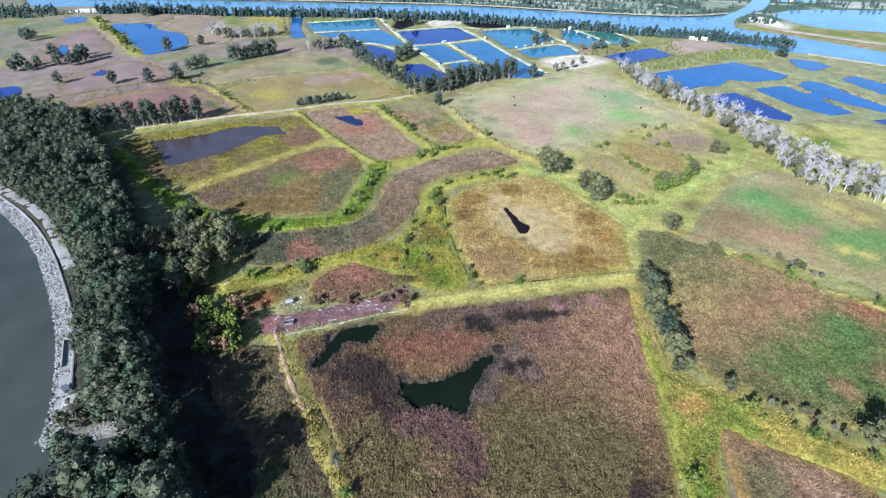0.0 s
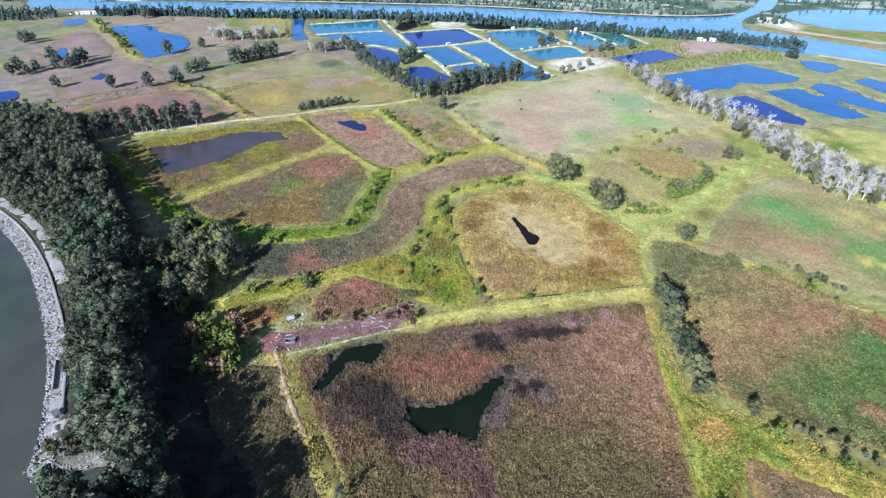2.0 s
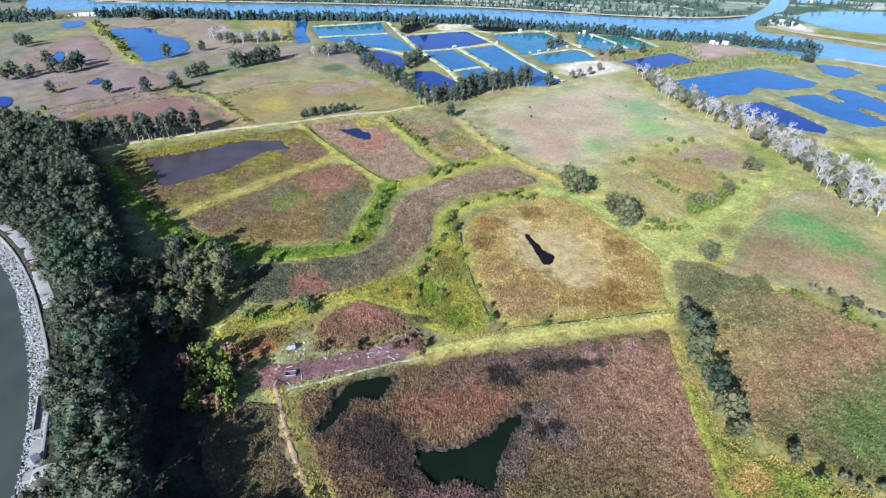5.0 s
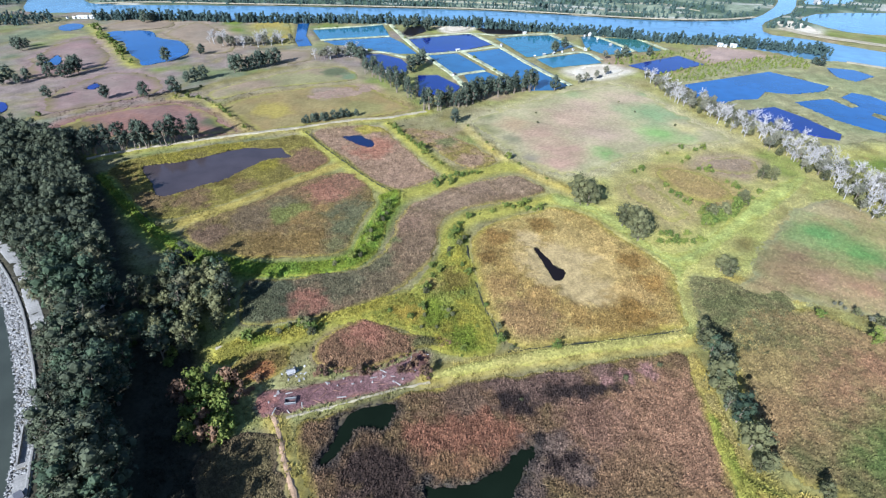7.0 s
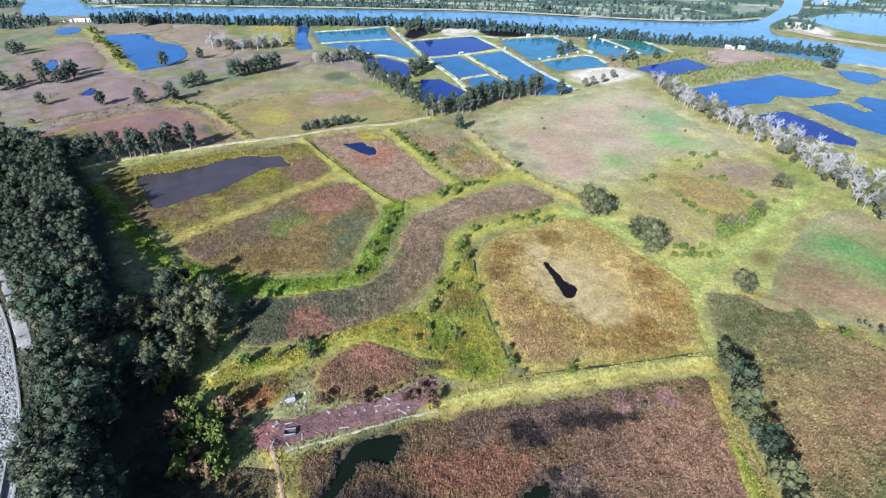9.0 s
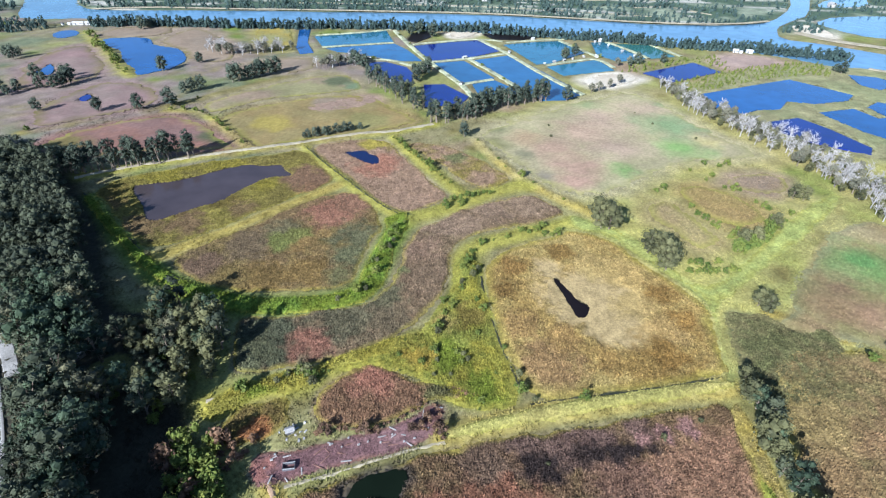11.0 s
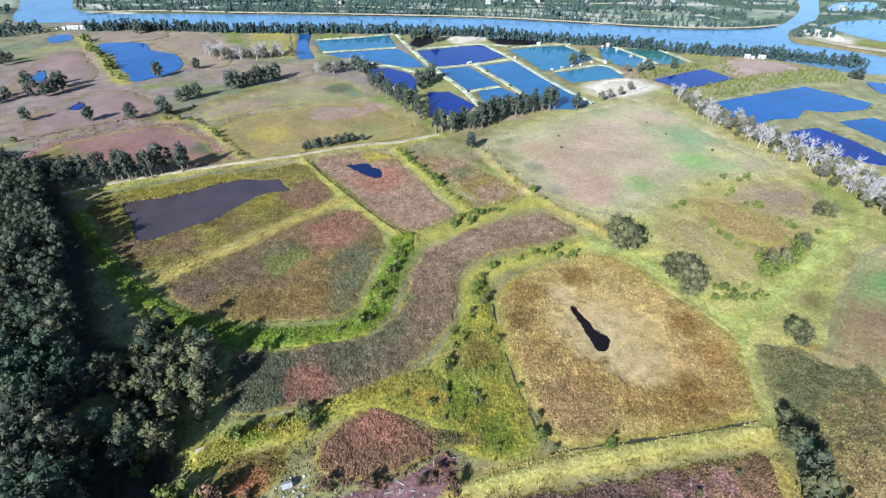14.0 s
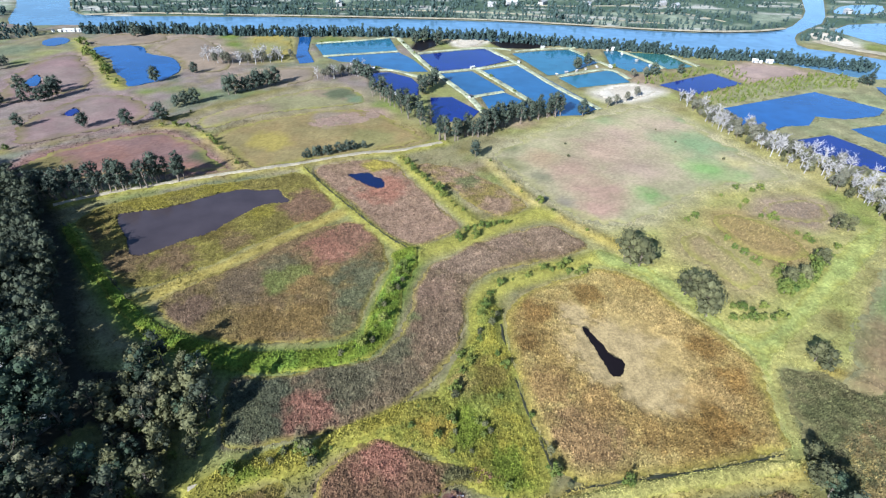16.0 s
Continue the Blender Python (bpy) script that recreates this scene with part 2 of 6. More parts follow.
RIVER = [(-682, 722.5), (-656.3, 772), (-546.2, 747), (-472.1, 641.2), (-431.2, 569.1), (-407.3, 562.7), (-364.7, 573.4), (-327.8, 563.9), (-221.3, 555.1), (-141.7, 560.9), (-70.9, 565.5), (10.7, 558.4), (79.1, 546.2), (139.5, 533.9), (192.1, 521.7), (247.1, 510.5), (272.4, 489.3), (288.8, 471.9), (313, 471.1), (338, 456), (360.6, 441.6), (399.2, 413.2), (452.8, 378), (502.8, 428.7), (434.4, 456.8), (390, 484.3), (369.1, 505.7), (348.5, 524.5), (323.2, 549), (290.8, 564.3), (312.9, 614.5), (345.4, 649), (386.2, 688.1), (467.7, 835.3), (556.5, 1003.7), (516.9, 996.1), (436.8, 830.2), (387.6, 728.9), (320.8, 640.5), (274, 619.2), (199.7, 612), (93, 630.9), (8.1, 640.9), (-78.3, 637.1), (-248.2, 626.9), (-381.1, 607.6), (-419.1, 643.1), (-484.5, 758.2), (-847.7, 902.3)]
LAGOON = [(365, 641), (411.4, 681.8), (535.1, 695.3), (712.7, 713.7), (557.8, 540.9), (448.2, 568.9), (385, 577.9), (372.2, 603.2), (368.9, 626.2)]
LAGOON_B = [(423.8, 744.3), (467, 794.6), (527.7, 811.9), (495.5, 755), (436.5, 732.7)]
FISH_A = [(-133.8, 522.5), (-74.5, 552), (-63.3, 510.3), (-119.9, 489.8)]
FISH_B = [(-116.3, 485.1), (-61.8, 505.1), (-49.3, 486), (-35.8, 455.3), (-48.8, 452.5), (-68.3, 460.6), (-86.6, 470.8), (-104.6, 475.1)]
FISH_C = [(-76.8, 446.8), (-62.9, 449.6), (-46.4, 437.6), (-40.2, 422.8), (-39.2, 401.7), (-48.4, 403.1), (-58.8, 413.7), (-72.4, 419.6)]
FISH_D = [(-45, 500), (-18.9, 513.6), (10.4, 526.3), (28.2, 493), (2.1, 469.6), (-30.5, 455.9)]
FISH_E = [(-28.2, 449), (-3.6, 458.7), (17.6, 416.3), (1, 405.5), (-7.1, 402.5)]
FISH_F = [(1.6, 401.1), (17.3, 411.6), (33.9, 388.1), (23.6, 371.4), (6.8, 372.8)]
FISH_G = [(-30.9, 396.9), (-17.3, 399.3), (-0.6, 375), (-6.2, 360.5), (-27.9, 354.2)]
FISH_H = [(4, 460.9), (34.4, 479.3), (74.8, 387.7), (61.1, 374.7), (45.4, 371.4), (37.7, 390.5), (20.7, 422.6)]
FISH_I = [(30.6, 512.2), (56.7, 524.3), (82.4, 531), (97.3, 494.1), (65, 460.1), (51.8, 454.5), (39.1, 490.9)]
FISH_J = [(59, 448.4), (102, 472.8), (108.3, 444), (68.1, 427.3)]
FISH_K = [(108.5, 528.4), (122.2, 531.9), (141.6, 480), (117.8, 468.5), (104.8, 488.5)]
FISH_L = [(126.6, 526.8), (158.2, 525), (168.6, 489), (147, 480.5)]
FISH_M = [(128.1, 439.4), (177.1, 471.8), (188.6, 448), (143.1, 418.9), (136.7, 427.8)]
FISH_N = [(14.3, 548.4), (30.6, 554.6), (66.6, 544.7), (47.9, 530.8), (23.9, 529.8)]
FISH_O = [(-153.3, 546.4), (-144.1, 551.8), (-135, 501.9), (-122.5, 470), (-132.5, 465.8), (-139.9, 484.1)]
FISH_P = [(-49.9, 544.7), (-35.7, 556.9), (-32.7, 532.7), (-44.4, 512.5), (-51.9, 519)]
EAST_A = [(153.4, 394), (232.3, 433.5), (258.5, 401), (248.5, 390.1), (220.9, 380.5), (206.8, 385.8), (193.3, 368.6), (178.7, 367.2), (162.6, 355.7), (152.9, 367.1)]
EAST_B = [(173.9, 345.1), (196.9, 354.3), (205.8, 337), (213.1, 311.1), (206.9, 302.1), (181.1, 319), (174, 331.9)]
EAST_C = [(215.3, 364.6), (241.9, 373.5), (246.6, 356.8), (255.1, 360), (252.8, 377.2), (266.1, 387.9), (275.2, 382.1), (281.2, 353.1), (289.6, 331.9), (295, 319.2), (279.7, 322.8), (264.1, 338), (257.5, 350.8), (250.8, 343.4), (257.6, 320.8), (239.3, 315.3), (224.3, 333.3)]
EAST_D = [(294.7, 395), (311.8, 403.9), (327.5, 374.5), (340.3, 349.5), (319.3, 342), (302.9, 362.2)]
EAST_E = [(261.2, 308.6), (285.2, 315.4), (302.1, 301.1), (274, 281.9)]
EAST_F = [(284.4, 449.7), (303, 445), (308.5, 429.2), (285.4, 414.2), (278.5, 425.8)]
MUD_PAN = [(190, 480.5), (231.1, 505.5), (252.3, 476.6), (222.9, 462.3), (197.8, 457)]
SHORE = [(-229.4, 210.2), (-205.4, 195.5), (-176.5, 175.5), (-160.2, 163.1), (-145.9, 150.1), (-131.2, 133), (-118.4, 117), (-111.6, 107.5), (-104.1, 94.9), (-97.5, 82.2), (-94.6, 74.1), (-91.9, 71.6), (-88.4, 71.5)]
CREST = [(-234.5, 218), (-206.4, 201.6), (-181.8, 184.4), (-164.7, 172.8), (-149.9, 160.2), (-135.5, 145.7), (-122.8, 130.5), (-114.1, 119.8), (-105.8, 107.8), (-101.9, 101.2), (-97.4, 92.8), (-93.5, 85.8)]
WALKWAY = [(-242.3, 227.6), (-212.4, 209.5), (-186.5, 190.9), (-166.9, 179.3), (-148.2, 164.2), (-136.7, 150.9), (-124.6, 137.6)]
SPUR = [(-96.4, 83.7), (-92.9, 85), (-87.5, 86.7)]
BED_POND = [(-160.6, 242.8), (-159.1, 250), (-150.2, 257.2), (-136.7, 264.1), (-122.9, 272.3), (-109.3, 276.5), (-93.7, 284.4), (-84.7, 288), (-70.7, 268.6), (-62, 255.5), (-69.2, 246.1), (-76.5, 239.3), (-82.9, 231.4), (-89, 224.3), (-95.1, 218.2), (-102, 210.5), (-108.4, 203.3), (-115.8, 199.3), (-120.9, 199), (-132.3, 208.8), (-142.3, 217.5), (-153.8, 229.7), (-160.9, 236)]
BED_OVAL = [(-108.1, 190.5), (-105.7, 197.5), (-99.4, 204.4), (-92.4, 211), (-85.3, 219.2), (-77.8, 228.6), (-67.6, 239.1), (-57.7, 245.1), (-48.3, 242.3), (-38.5, 225.5), (-36.5, 216.9), (-38.8, 207.2), (-41.5, 196.8), (-41.5, 185.1), (-46.5, 180), (-53.5, 178), (-59.9, 177), (-67.9, 176.2), (-74.3, 175.9), (-81.3, 177.1), (-90.7, 179.6), (-101.1, 183.9)]
BED_POOL = [(-82.6, 287), (-77.8, 295.2), (-65.3, 301.1), (-46.4, 303.8), (-38.2, 290.2), (-27.8, 271.6), (-17.5, 256.6), (-11, 243.9), (-14.9, 237.1), (-25.3, 229.6), (-33.4, 230.6), (-41.1, 237.9), (-49, 247.4), (-61.1, 263.2), (-72.4, 276.4)]
BED_EAST = [(-35.4, 298.3), (-24, 300.4), (-10.4, 295.2), (0, 285.4), (9.6, 274.1), (18.2, 262.2), (12.8, 254.9), (3.2, 250.7), (-3.4, 257.5), (-11.7, 268.6), (-20.6, 280.1), (-28.8, 289.1)]
BED_BEND = [(-75, 164.6), (-62.7, 164.6), (-51.2, 167.8), (-39.1, 170.4), (-32.1, 178), (-27.9, 190.8), (-26.9, 207.8), (-21.6, 218.4), (-4.1, 233.9), (14.1, 245.4), (24.7, 248.6), (31.5, 242.4), (37.2, 232.6), (26.4, 224.7), (5.3, 217.7), (-6.8, 209.9), (-9.9, 201.4), (-9.7, 186.7), (-12.4, 177.2), (-19.8, 162.4), (-29.4, 153.8), (-41.1, 147.8), (-53.8, 144.2), (-63.8, 141.9), (-69.1, 141.7), (-72, 151)]
BED_PUDDLE = [(1.9, 195.1), (9.1, 205.3), (24.5, 213.2), (37.6, 219.9), (50.4, 215.3), (59.1, 200.9), (69.3, 185.9), (73.9, 175.9), (71.6, 164.8), (69.4, 152.4), (68, 147.6), (57.1, 144.5), (45.4, 141.5), (28.9, 138.5), (16.9, 136.2), (11.1, 139.1), (8.2, 146.6), (5.6, 161.7), (2, 180.1)]
BED_RED = [(-44.8, 134), (-42.2, 140.1), (-35.9, 145), (-29.7, 147.3), (-22.7, 144.2), (-16.7, 139.7), (-8, 141.8), (-1.6, 140.4), (1.4, 136.4), (-6.3, 134.4), (-12.6, 136.2), (-16.3, 133.6), (-21.3, 129.9), (-29.8, 126.8), (-40, 126.2), (-43.9, 129.2)]
BED_BROWN = [(-65.3, 124.9), (-62.2, 130.7), (-55.7, 134.3), (-50.9, 135.1), (-48.4, 128.4), (-50.1, 125.6), (-53.4, 121.9), (-59.9, 119.9), (-64.4, 120.6)]
STRIP_EDGE = [(-38.2, 124.9), (-32.7, 126.1), (-28.4, 125), (-24.8, 127.8), (-20.9, 129.5), (-14.3, 135), (-11.5, 131.8), (-11.1, 126.1), (-15.9, 127.1)]
STREAK_HEDGE = [(119.4, 162.2), (124.5, 157.1), (129.3, 151.5), (135.6, 145.7)]
WEST_CLUMPS = [(-290.4, 349.8), (-290.4, 357.4), (-282.2, 353.1), (-280.5, 359.7), (-285.3, 385.6), (-277.4, 380.6), (-270.9, 390.1), (-263.8, 385), (-335.7, 439.3), (-340.6, 433.1), (-332.2, 428.7)]
COPSE_B = [(-99.6, 162.5), (-87.9, 165.2), (-77.5, 161.4), (-73.3, 152.5), (-73.4, 141.7), (-76.8, 133.6), (-79.9, 126.3), (-84.4, 120.6), (-91.6, 120.3), (-101.9, 137.2), (-105, 154.9)]
TREES_G = [(77.2, 474.6), (122.7, 456.2), (129.9, 461.2), (151.6, 467.7), (278.5, 457), (280.1, 451.8), (-38.6, 420.5), (-36.2, 425.7), (86.2, 483.3)]
DIKE_HUTS = [(57.8, 453.7), (65.9, 460.2), (74.3, 465.4), (82, 470.6), (92, 477.7), (112, 528.8), (120.9, 517.1), (128, 499.1), (134.6, 485.4), (-2.2, 466.2), (-53.6, 400.3)]
FAR_HOUSES = [(23.4, 718.1), (47.2, 732.4), (229.1, 757.3), (241.7, 744.7), (84.6, 742), (136.6, 735.6), (441, 740.1), (-148, 698.3)]
BARE_STRIP = [(-55, 113.6), (-53.7, 119), (-45.7, 119.7), (-40.4, 121.6), (-32.3, 124.2), (-22.5, 127.6), (-16.9, 131.3), (-14, 134.5), (-9.7, 134.3), (-10.7, 127.8), (-14.1, 123.2), (-20.3, 120), (-31, 116.5), (-41.3, 113.4), (-47.2, 110.4), (-51.8, 110)]
BED_WEST = [(-63.1, 96.2), (-60, 102.6), (-53.5, 107.3), (-46.4, 106.5), (-41.5, 96), (-33.5, 81.6), (-27.6, 70.8), (-20.6, 61.2), (-16.7, 52.1), (-38.3, 51.5), (-42.3, 67.5), (-45.4, 76.3), (-52, 80.1), (-57.8, 84.2)]
BED_MARSH = [(-43.2, 108.9), (-36.5, 112), (-23.6, 116.5), (-8.4, 122.4), (22.2, 129), (52.5, 135.4), (64.6, 138.2), (62.6, 123.4), (60.4, 104.2), (58.4, 86.6), (57.1, 75.1), (55.6, 63.5), (54.3, 50.7), (-13.9, 48.9), (-17.2, 59.1), (-24.2, 73.9), (-31.4, 85.1), (-37.7, 96.2)]
BED_CORNER = [(68.2, 84.3), (71.2, 85.7), (78.7, 80.5), (91.9, 74), (101.8, 65.2), (106.4, 59), (100.3, 50.9), (60.8, 49.8), (66.4, 66.8), (69.5, 77)]
BED_FAN = [(72.3, 123.8), (75.2, 138.1), (80.9, 150.6), (90.4, 159.9), (105.6, 159.6), (114.4, 155.7), (124.2, 146.8), (134.9, 137.9), (145.9, 129.3), (161.9, 118.8), (136, 72), (113, 77), (100.6, 83.5), (91.3, 87.6), (80, 95.5), (70.6, 103), (72.8, 113.8)]
BED_SLOPE = [(87.4, 165.3), (100.5, 176.9), (113.7, 195.7), (134.5, 220.7), (164.2, 237.2), (175.5, 217.7), (193.9, 199.1), (208.6, 176.7), (166.1, 124), (151.4, 137.2), (139.7, 145.9), (131.3, 152.4), (119, 161), (105, 163.2)]
MEADOW = [(3.3, 312.2), (13.5, 327.1), (30.1, 341.5), (71.5, 375.6), (108.3, 396.9), (119.6, 377.9), (128.2, 347.9), (136.8, 319), (150.3, 296.1), (114.8, 287.9), (97.4, 282.8), (78.3, 263.8), (58.1, 251.2), (43.6, 247.3), (31.9, 258.4), (22.5, 277.6), (12.4, 293.9)]
SEDGE_A = [(90.2, 257.7), (101.4, 262.1), (110.7, 256.7), (117.4, 249.4), (121.1, 236.9), (114.4, 229.1), (104.4, 225.8), (97, 231.7), (92.2, 242.9)]
SEDGE_B = [(118.2, 270.3), (134.8, 276.4), (147.3, 272.3), (145.9, 263.6), (135, 254.8), (124.6, 256.7), (115.3, 261.6)]
SEDGE_C = [(73.8, 243.8), (83.6, 246.5), (90, 235), (93.6, 224.4), (93, 214.6), (84.2, 208), (79.1, 213.8), (77, 223.5), (71.2, 230.2)]
WEST_RED = [(-218.6, 275.4), (-214.8, 292.4), (-206.4, 304.9), (-184.7, 322.5), (-166.7, 328.6), (-145.7, 314.6), (-124.4, 292.9), (-117.9, 286.2), (-134.8, 282.6), (-168.8, 277.9), (-190.7, 268.1), (-208.5, 261.7)]
WEST_GOLD = [(-144.9, 323.4), (-125, 349.4), (-96.9, 366.5), (-67.9, 373.9), (-48.8, 354.2), (-28.3, 330.5), (-45, 317.5), (-71.5, 304.5), (-96, 292.6), (-108.9, 286.8), (-126.9, 307)]
WEST_PAN = [(-102, 347.1), (-85.9, 361.8), (-64.1, 371.3), (-55.8, 363.5), (-67, 346.6), (-90.7, 339.7)]
WEST_MID = [(-161.9, 342), (-150.3, 365.5), (-125.1, 394.7), (-93.5, 417.6), (-73.9, 401.8), (-69.5, 379.7), (-104.4, 369.6), (-133, 354.1), (-148.8, 329.3)]
WEST_ROSE = [(-307.9, 396.4), (-320.4, 440.8), (-317.2, 467.3), (-301.8, 474), (-274.3, 438.6), (-248.4, 399.9), (-257.8, 381), (-272.7, 367.2), (-280.1, 358.7)]
WEST_ROSE_B = [(-249.3, 321), (-250.8, 354.7), (-243.3, 380.3), (-226.1, 387.3), (-207.2, 378.4), (-186.9, 351.2), (-196.5, 327.7), (-216.4, 316.2), (-230.5, 303)]
WEST_TOP = [(-319.8, 507.6), (-313.8, 538.7), (-269.1, 548.9), (-256.3, 521.2), (-271.4, 504), (-304, 496.4)]
WEST_TAN = [(-256, 484.4), (-255.2, 529.4), (-241.9, 543.7), (-209.6, 511.4), (-178.6, 463.8), (-177.3, 437.7), (-197.3, 432.9), (-212, 445.3), (-228.5, 470.9)]
WEST_TOP_B = [(-193.5, 533), (-181, 555.8), (-162.7, 553.8), (-142.9, 492.2), (-143.7, 467.6), (-162.9, 481.5)]
WEST_STRIP = [(-173.9, 428.6), (-148.7, 449.1), (-118, 458.3), (-110.6, 425.9), (-126.2, 411.9), (-132.2, 419.9), (-155.7, 399.6), (-167, 410.3)]
GRASS_TRIANGLE = [(-45.4, 142.7), (-35.6, 147.8), (-25.1, 154), (-15.4, 165.5), (-10.4, 179.5), (-9.2, 195.8), (-2.8, 203.2), (2, 192.4), (3, 175.7), (6, 158.1), (8.6, 145.1), (10.9, 138), (6.4, 133.2), (-6, 132), (-13.4, 137), (-18.8, 143.1), (-28.4, 145.7), (-38.8, 143)]
GRASS_SOUTH = [(-71.5, 127.4), (-72, 133.2), (-63.3, 138.7), (-55.1, 143.4), (-46, 146.1), (-37.1, 151.9), (-25.9, 157.9), (-17.4, 162.3), (-13.5, 156), (-19.8, 148.4), (-24.8, 148.2), (-33.1, 147.8), (-40.6, 144.1), (-45.8, 138.4), (-49.7, 135.2), (-57.4, 134.8), (-62.4, 131.2), (-65.7, 125.8)]
GRASS_RING = [(-164.6, 234.2), (-159.2, 233.3), (-146.3, 220.8), (-135.6, 211.2), (-124.1, 200.9), (-113.6, 191.6), (-102.4, 183.1), (-90.1, 178.3), (-78.9, 175), (-67.2, 174), (-53, 175.6), (-45.2, 177.8), (-40.2, 182.2), (-40.2, 194.2), (-37.3, 207.3), (-35.5, 217), (-37.5, 225.5), (-28.3, 227.9), (-25.8, 221.6), (-29.3, 207.7), (-29.9, 193.4), (-32.3, 179.6), (-37.7, 171.5), (-51, 166.8), (-64.4, 165.1), (-75.4, 165.6), (-86.2, 169.2), (-98, 174), (-113.1, 183.8), (-127.1, 196.4), (-142.3, 210.8), (-155.9, 223.9)]
GRASS_ROAD = [(-11.4, 125.9), (1.2, 130.5), (16.8, 135.4), (33.1, 139.4), (49.9, 143.1), (68.6, 146.8), (67, 141.6), (48.4, 138), (32, 134.4), (16.2, 130), (1.1, 126), (-9.8, 123)]
GRASS_EDGE = [(62.4, 134), (66.4, 140), (68, 128), (66.8, 112), (65.2, 100), (62, 98), (61, 108), (61.6, 122)]
GRASS_CORNER = [(61.6, 118.2), (63.6, 113.4), (63.4, 100.1), (65.6, 95.2), (78, 91.8), (86.7, 85), (97.5, 78.8), (106.7, 72.2), (102, 65), (91, 72.5), (79.5, 79), (72.5, 83), (69.5, 77), (65.8, 65.4), (60.8, 49.8), (53.9, 49.6), (55.7, 63.8), (57.1, 75.1), (59.2, 92.1), (59.8, 106.4)]
GRASS_EAST = [(38.1, 231.9), (45.8, 228.7), (56.4, 222.3), (63.2, 212.9), (66.6, 201.3), (71.4, 190.9), (77.9, 186.3), (90.1, 197.1), (103.6, 209), (120.9, 226), (148.4, 250.5), (165.7, 260.3), (154, 242.7), (123.1, 216.2), (101.1, 197.6), (88.3, 186.9), (76.9, 177.2), (72.4, 164.8), (68.8, 149.2), (70.8, 147.8), (65.5, 140.3), (68.5, 154), (75.2, 177.1), (68.5, 188.3), (59.6, 202.3), (50.8, 217), (37.9, 221.2)]
TRACK = [(-177.2, 249.3), (-166.8, 257.1), (-152.1, 265.6), (-136, 273.6), (-118.8, 281.5), (-102.8, 288.5), (-86.1, 295.8), (-71.4, 303.9), (-58.4, 310.2), (-44.4, 312), (-33.5, 318.4), (-20.6, 325.9)]
DITCH = [(-165.9, 237), (-156.2, 228.4), (-145.3, 217.3), (-135.7, 209.5), (-126.4, 201.7), (-117.7, 194.1), (-112.3, 189), (-97.4, 179.8), (-85.9, 176.2), (-74.9, 172.9), (-61.8, 172.1), (-52.4, 173), (-44.7, 175.1)]
BUND_GREEN = [(-161, 232), (-142.9, 213.4), (-126.9, 199.3), (-113.5, 186.3), (-98, 177.4), (-86, 172.4), (-73.4, 168.7), (-61, 169.4), (-49, 172.1), (-39.9, 175.3), (-36.4, 185.3), (-34.4, 198.6), (-31.2, 213.9), (-27.9, 222.5)]
BUND_DIAG = [(-115.2, 192.8), (-106.8, 199.8), (-97.5, 209.2), (-86.1, 221.6), (-75.2, 234.6), (-64.7, 246.4), (-59.1, 252.5)]
BUND_NS = [(-85.4, 290.9), (-73.3, 274.7), (-60.2, 258.5), (-48.6, 244.4), (-38.3, 232.9), (-28.1, 224.3)]
BUND_NS2 = [(-41.5, 305.5), (-31.4, 287.8), (-21.6, 272), (-12.8, 257.8), (-6, 247.1)]
BUND_NS3 = [(3, 305.6), (11.5, 282.3), (20.9, 264.8), (30.8, 251.6), (40.2, 241.7), (48.8, 232.5)]
BUND_MID = [(-28.1, 224.3), (-14.8, 231.7), (-1.7, 242), (12.6, 252.7), (22.3, 256.4)]
BUND_PUDDLE = [(-2.3, 182.3), (-5.2, 197.4), (-1.2, 206.2), (10.9, 213.1), (25.7, 220.5), (39.1, 226.5)]
BUND_SOUTH = [(-70.9, 131.7), (-63.5, 134.6), (-53.4, 137.1), (-45, 141.7), (-36.4, 147.7), (-26.9, 151.7), (-20.5, 156.9)]
BUND_ROAD = [(-10.6, 124.9), (1.2, 128.6), (16.5, 133.1), (32.5, 136.7), (49.1, 140.5), (66.8, 143.4)]
BUND_WEST = [(-48.5, 111), (-43.9, 102.2), (-39, 92.2), (-33.2, 83.3), (-27.6, 73.8), (-23.1, 68.1), (-19.2, 61.5), (-14.4, 52.1)]
BUND_EAST = [(61.7, 115.7), (62.5, 102.2), (65.3, 94.2), (76.5, 91.8), (84.1, 85.8), (95.1, 79.5), (106.7, 72.2), (118, 64.3)]
BUND_CORNER = [(63.8, 92.2), (61.6, 80), (61.5, 70.8), (59.6, 62.6), (56.6, 50.8)]
BUND_FAR = [(110.4, 156.2), (117.6, 149.7), (125.6, 142.1), (136.9, 135.1), (147.3, 131.3), (167.2, 125.4)]
BUND_W = [(-175.8, 335), (-158, 336.5), (-142.9, 322.1), (-125.2, 302.4), (-111.9, 287.8)]
BUND_ROW = [(-234.8, 297.3), (-217, 312.5), (-199.5, 333), (-176.7, 343.3), (-163.8, 357.7), (-143.2, 384.3), (-121.6, 408.8)]
STREAK_A = [(92.8, 174.4), (100.7, 168.8), (109.4, 163.5)]
STREAK_B = [(155.8, 205.8), (164.5, 198.8), (168.3, 185.1), (173.6, 178.9)]
DIKE_1 = [(-67, 553), (-48, 497.9), (-30.4, 453), (-17.6, 425.1), (-4.6, 397.2), (2.7, 370.5)]
DIKE_2 = [(10.4, 526.3), (31.8, 483.7), (46.4, 444.4), (60.7, 411.1), (75.1, 382.7)]
DIKE_3 = [(1.1, 462.1), (19, 426.2), (37.1, 385.3)]
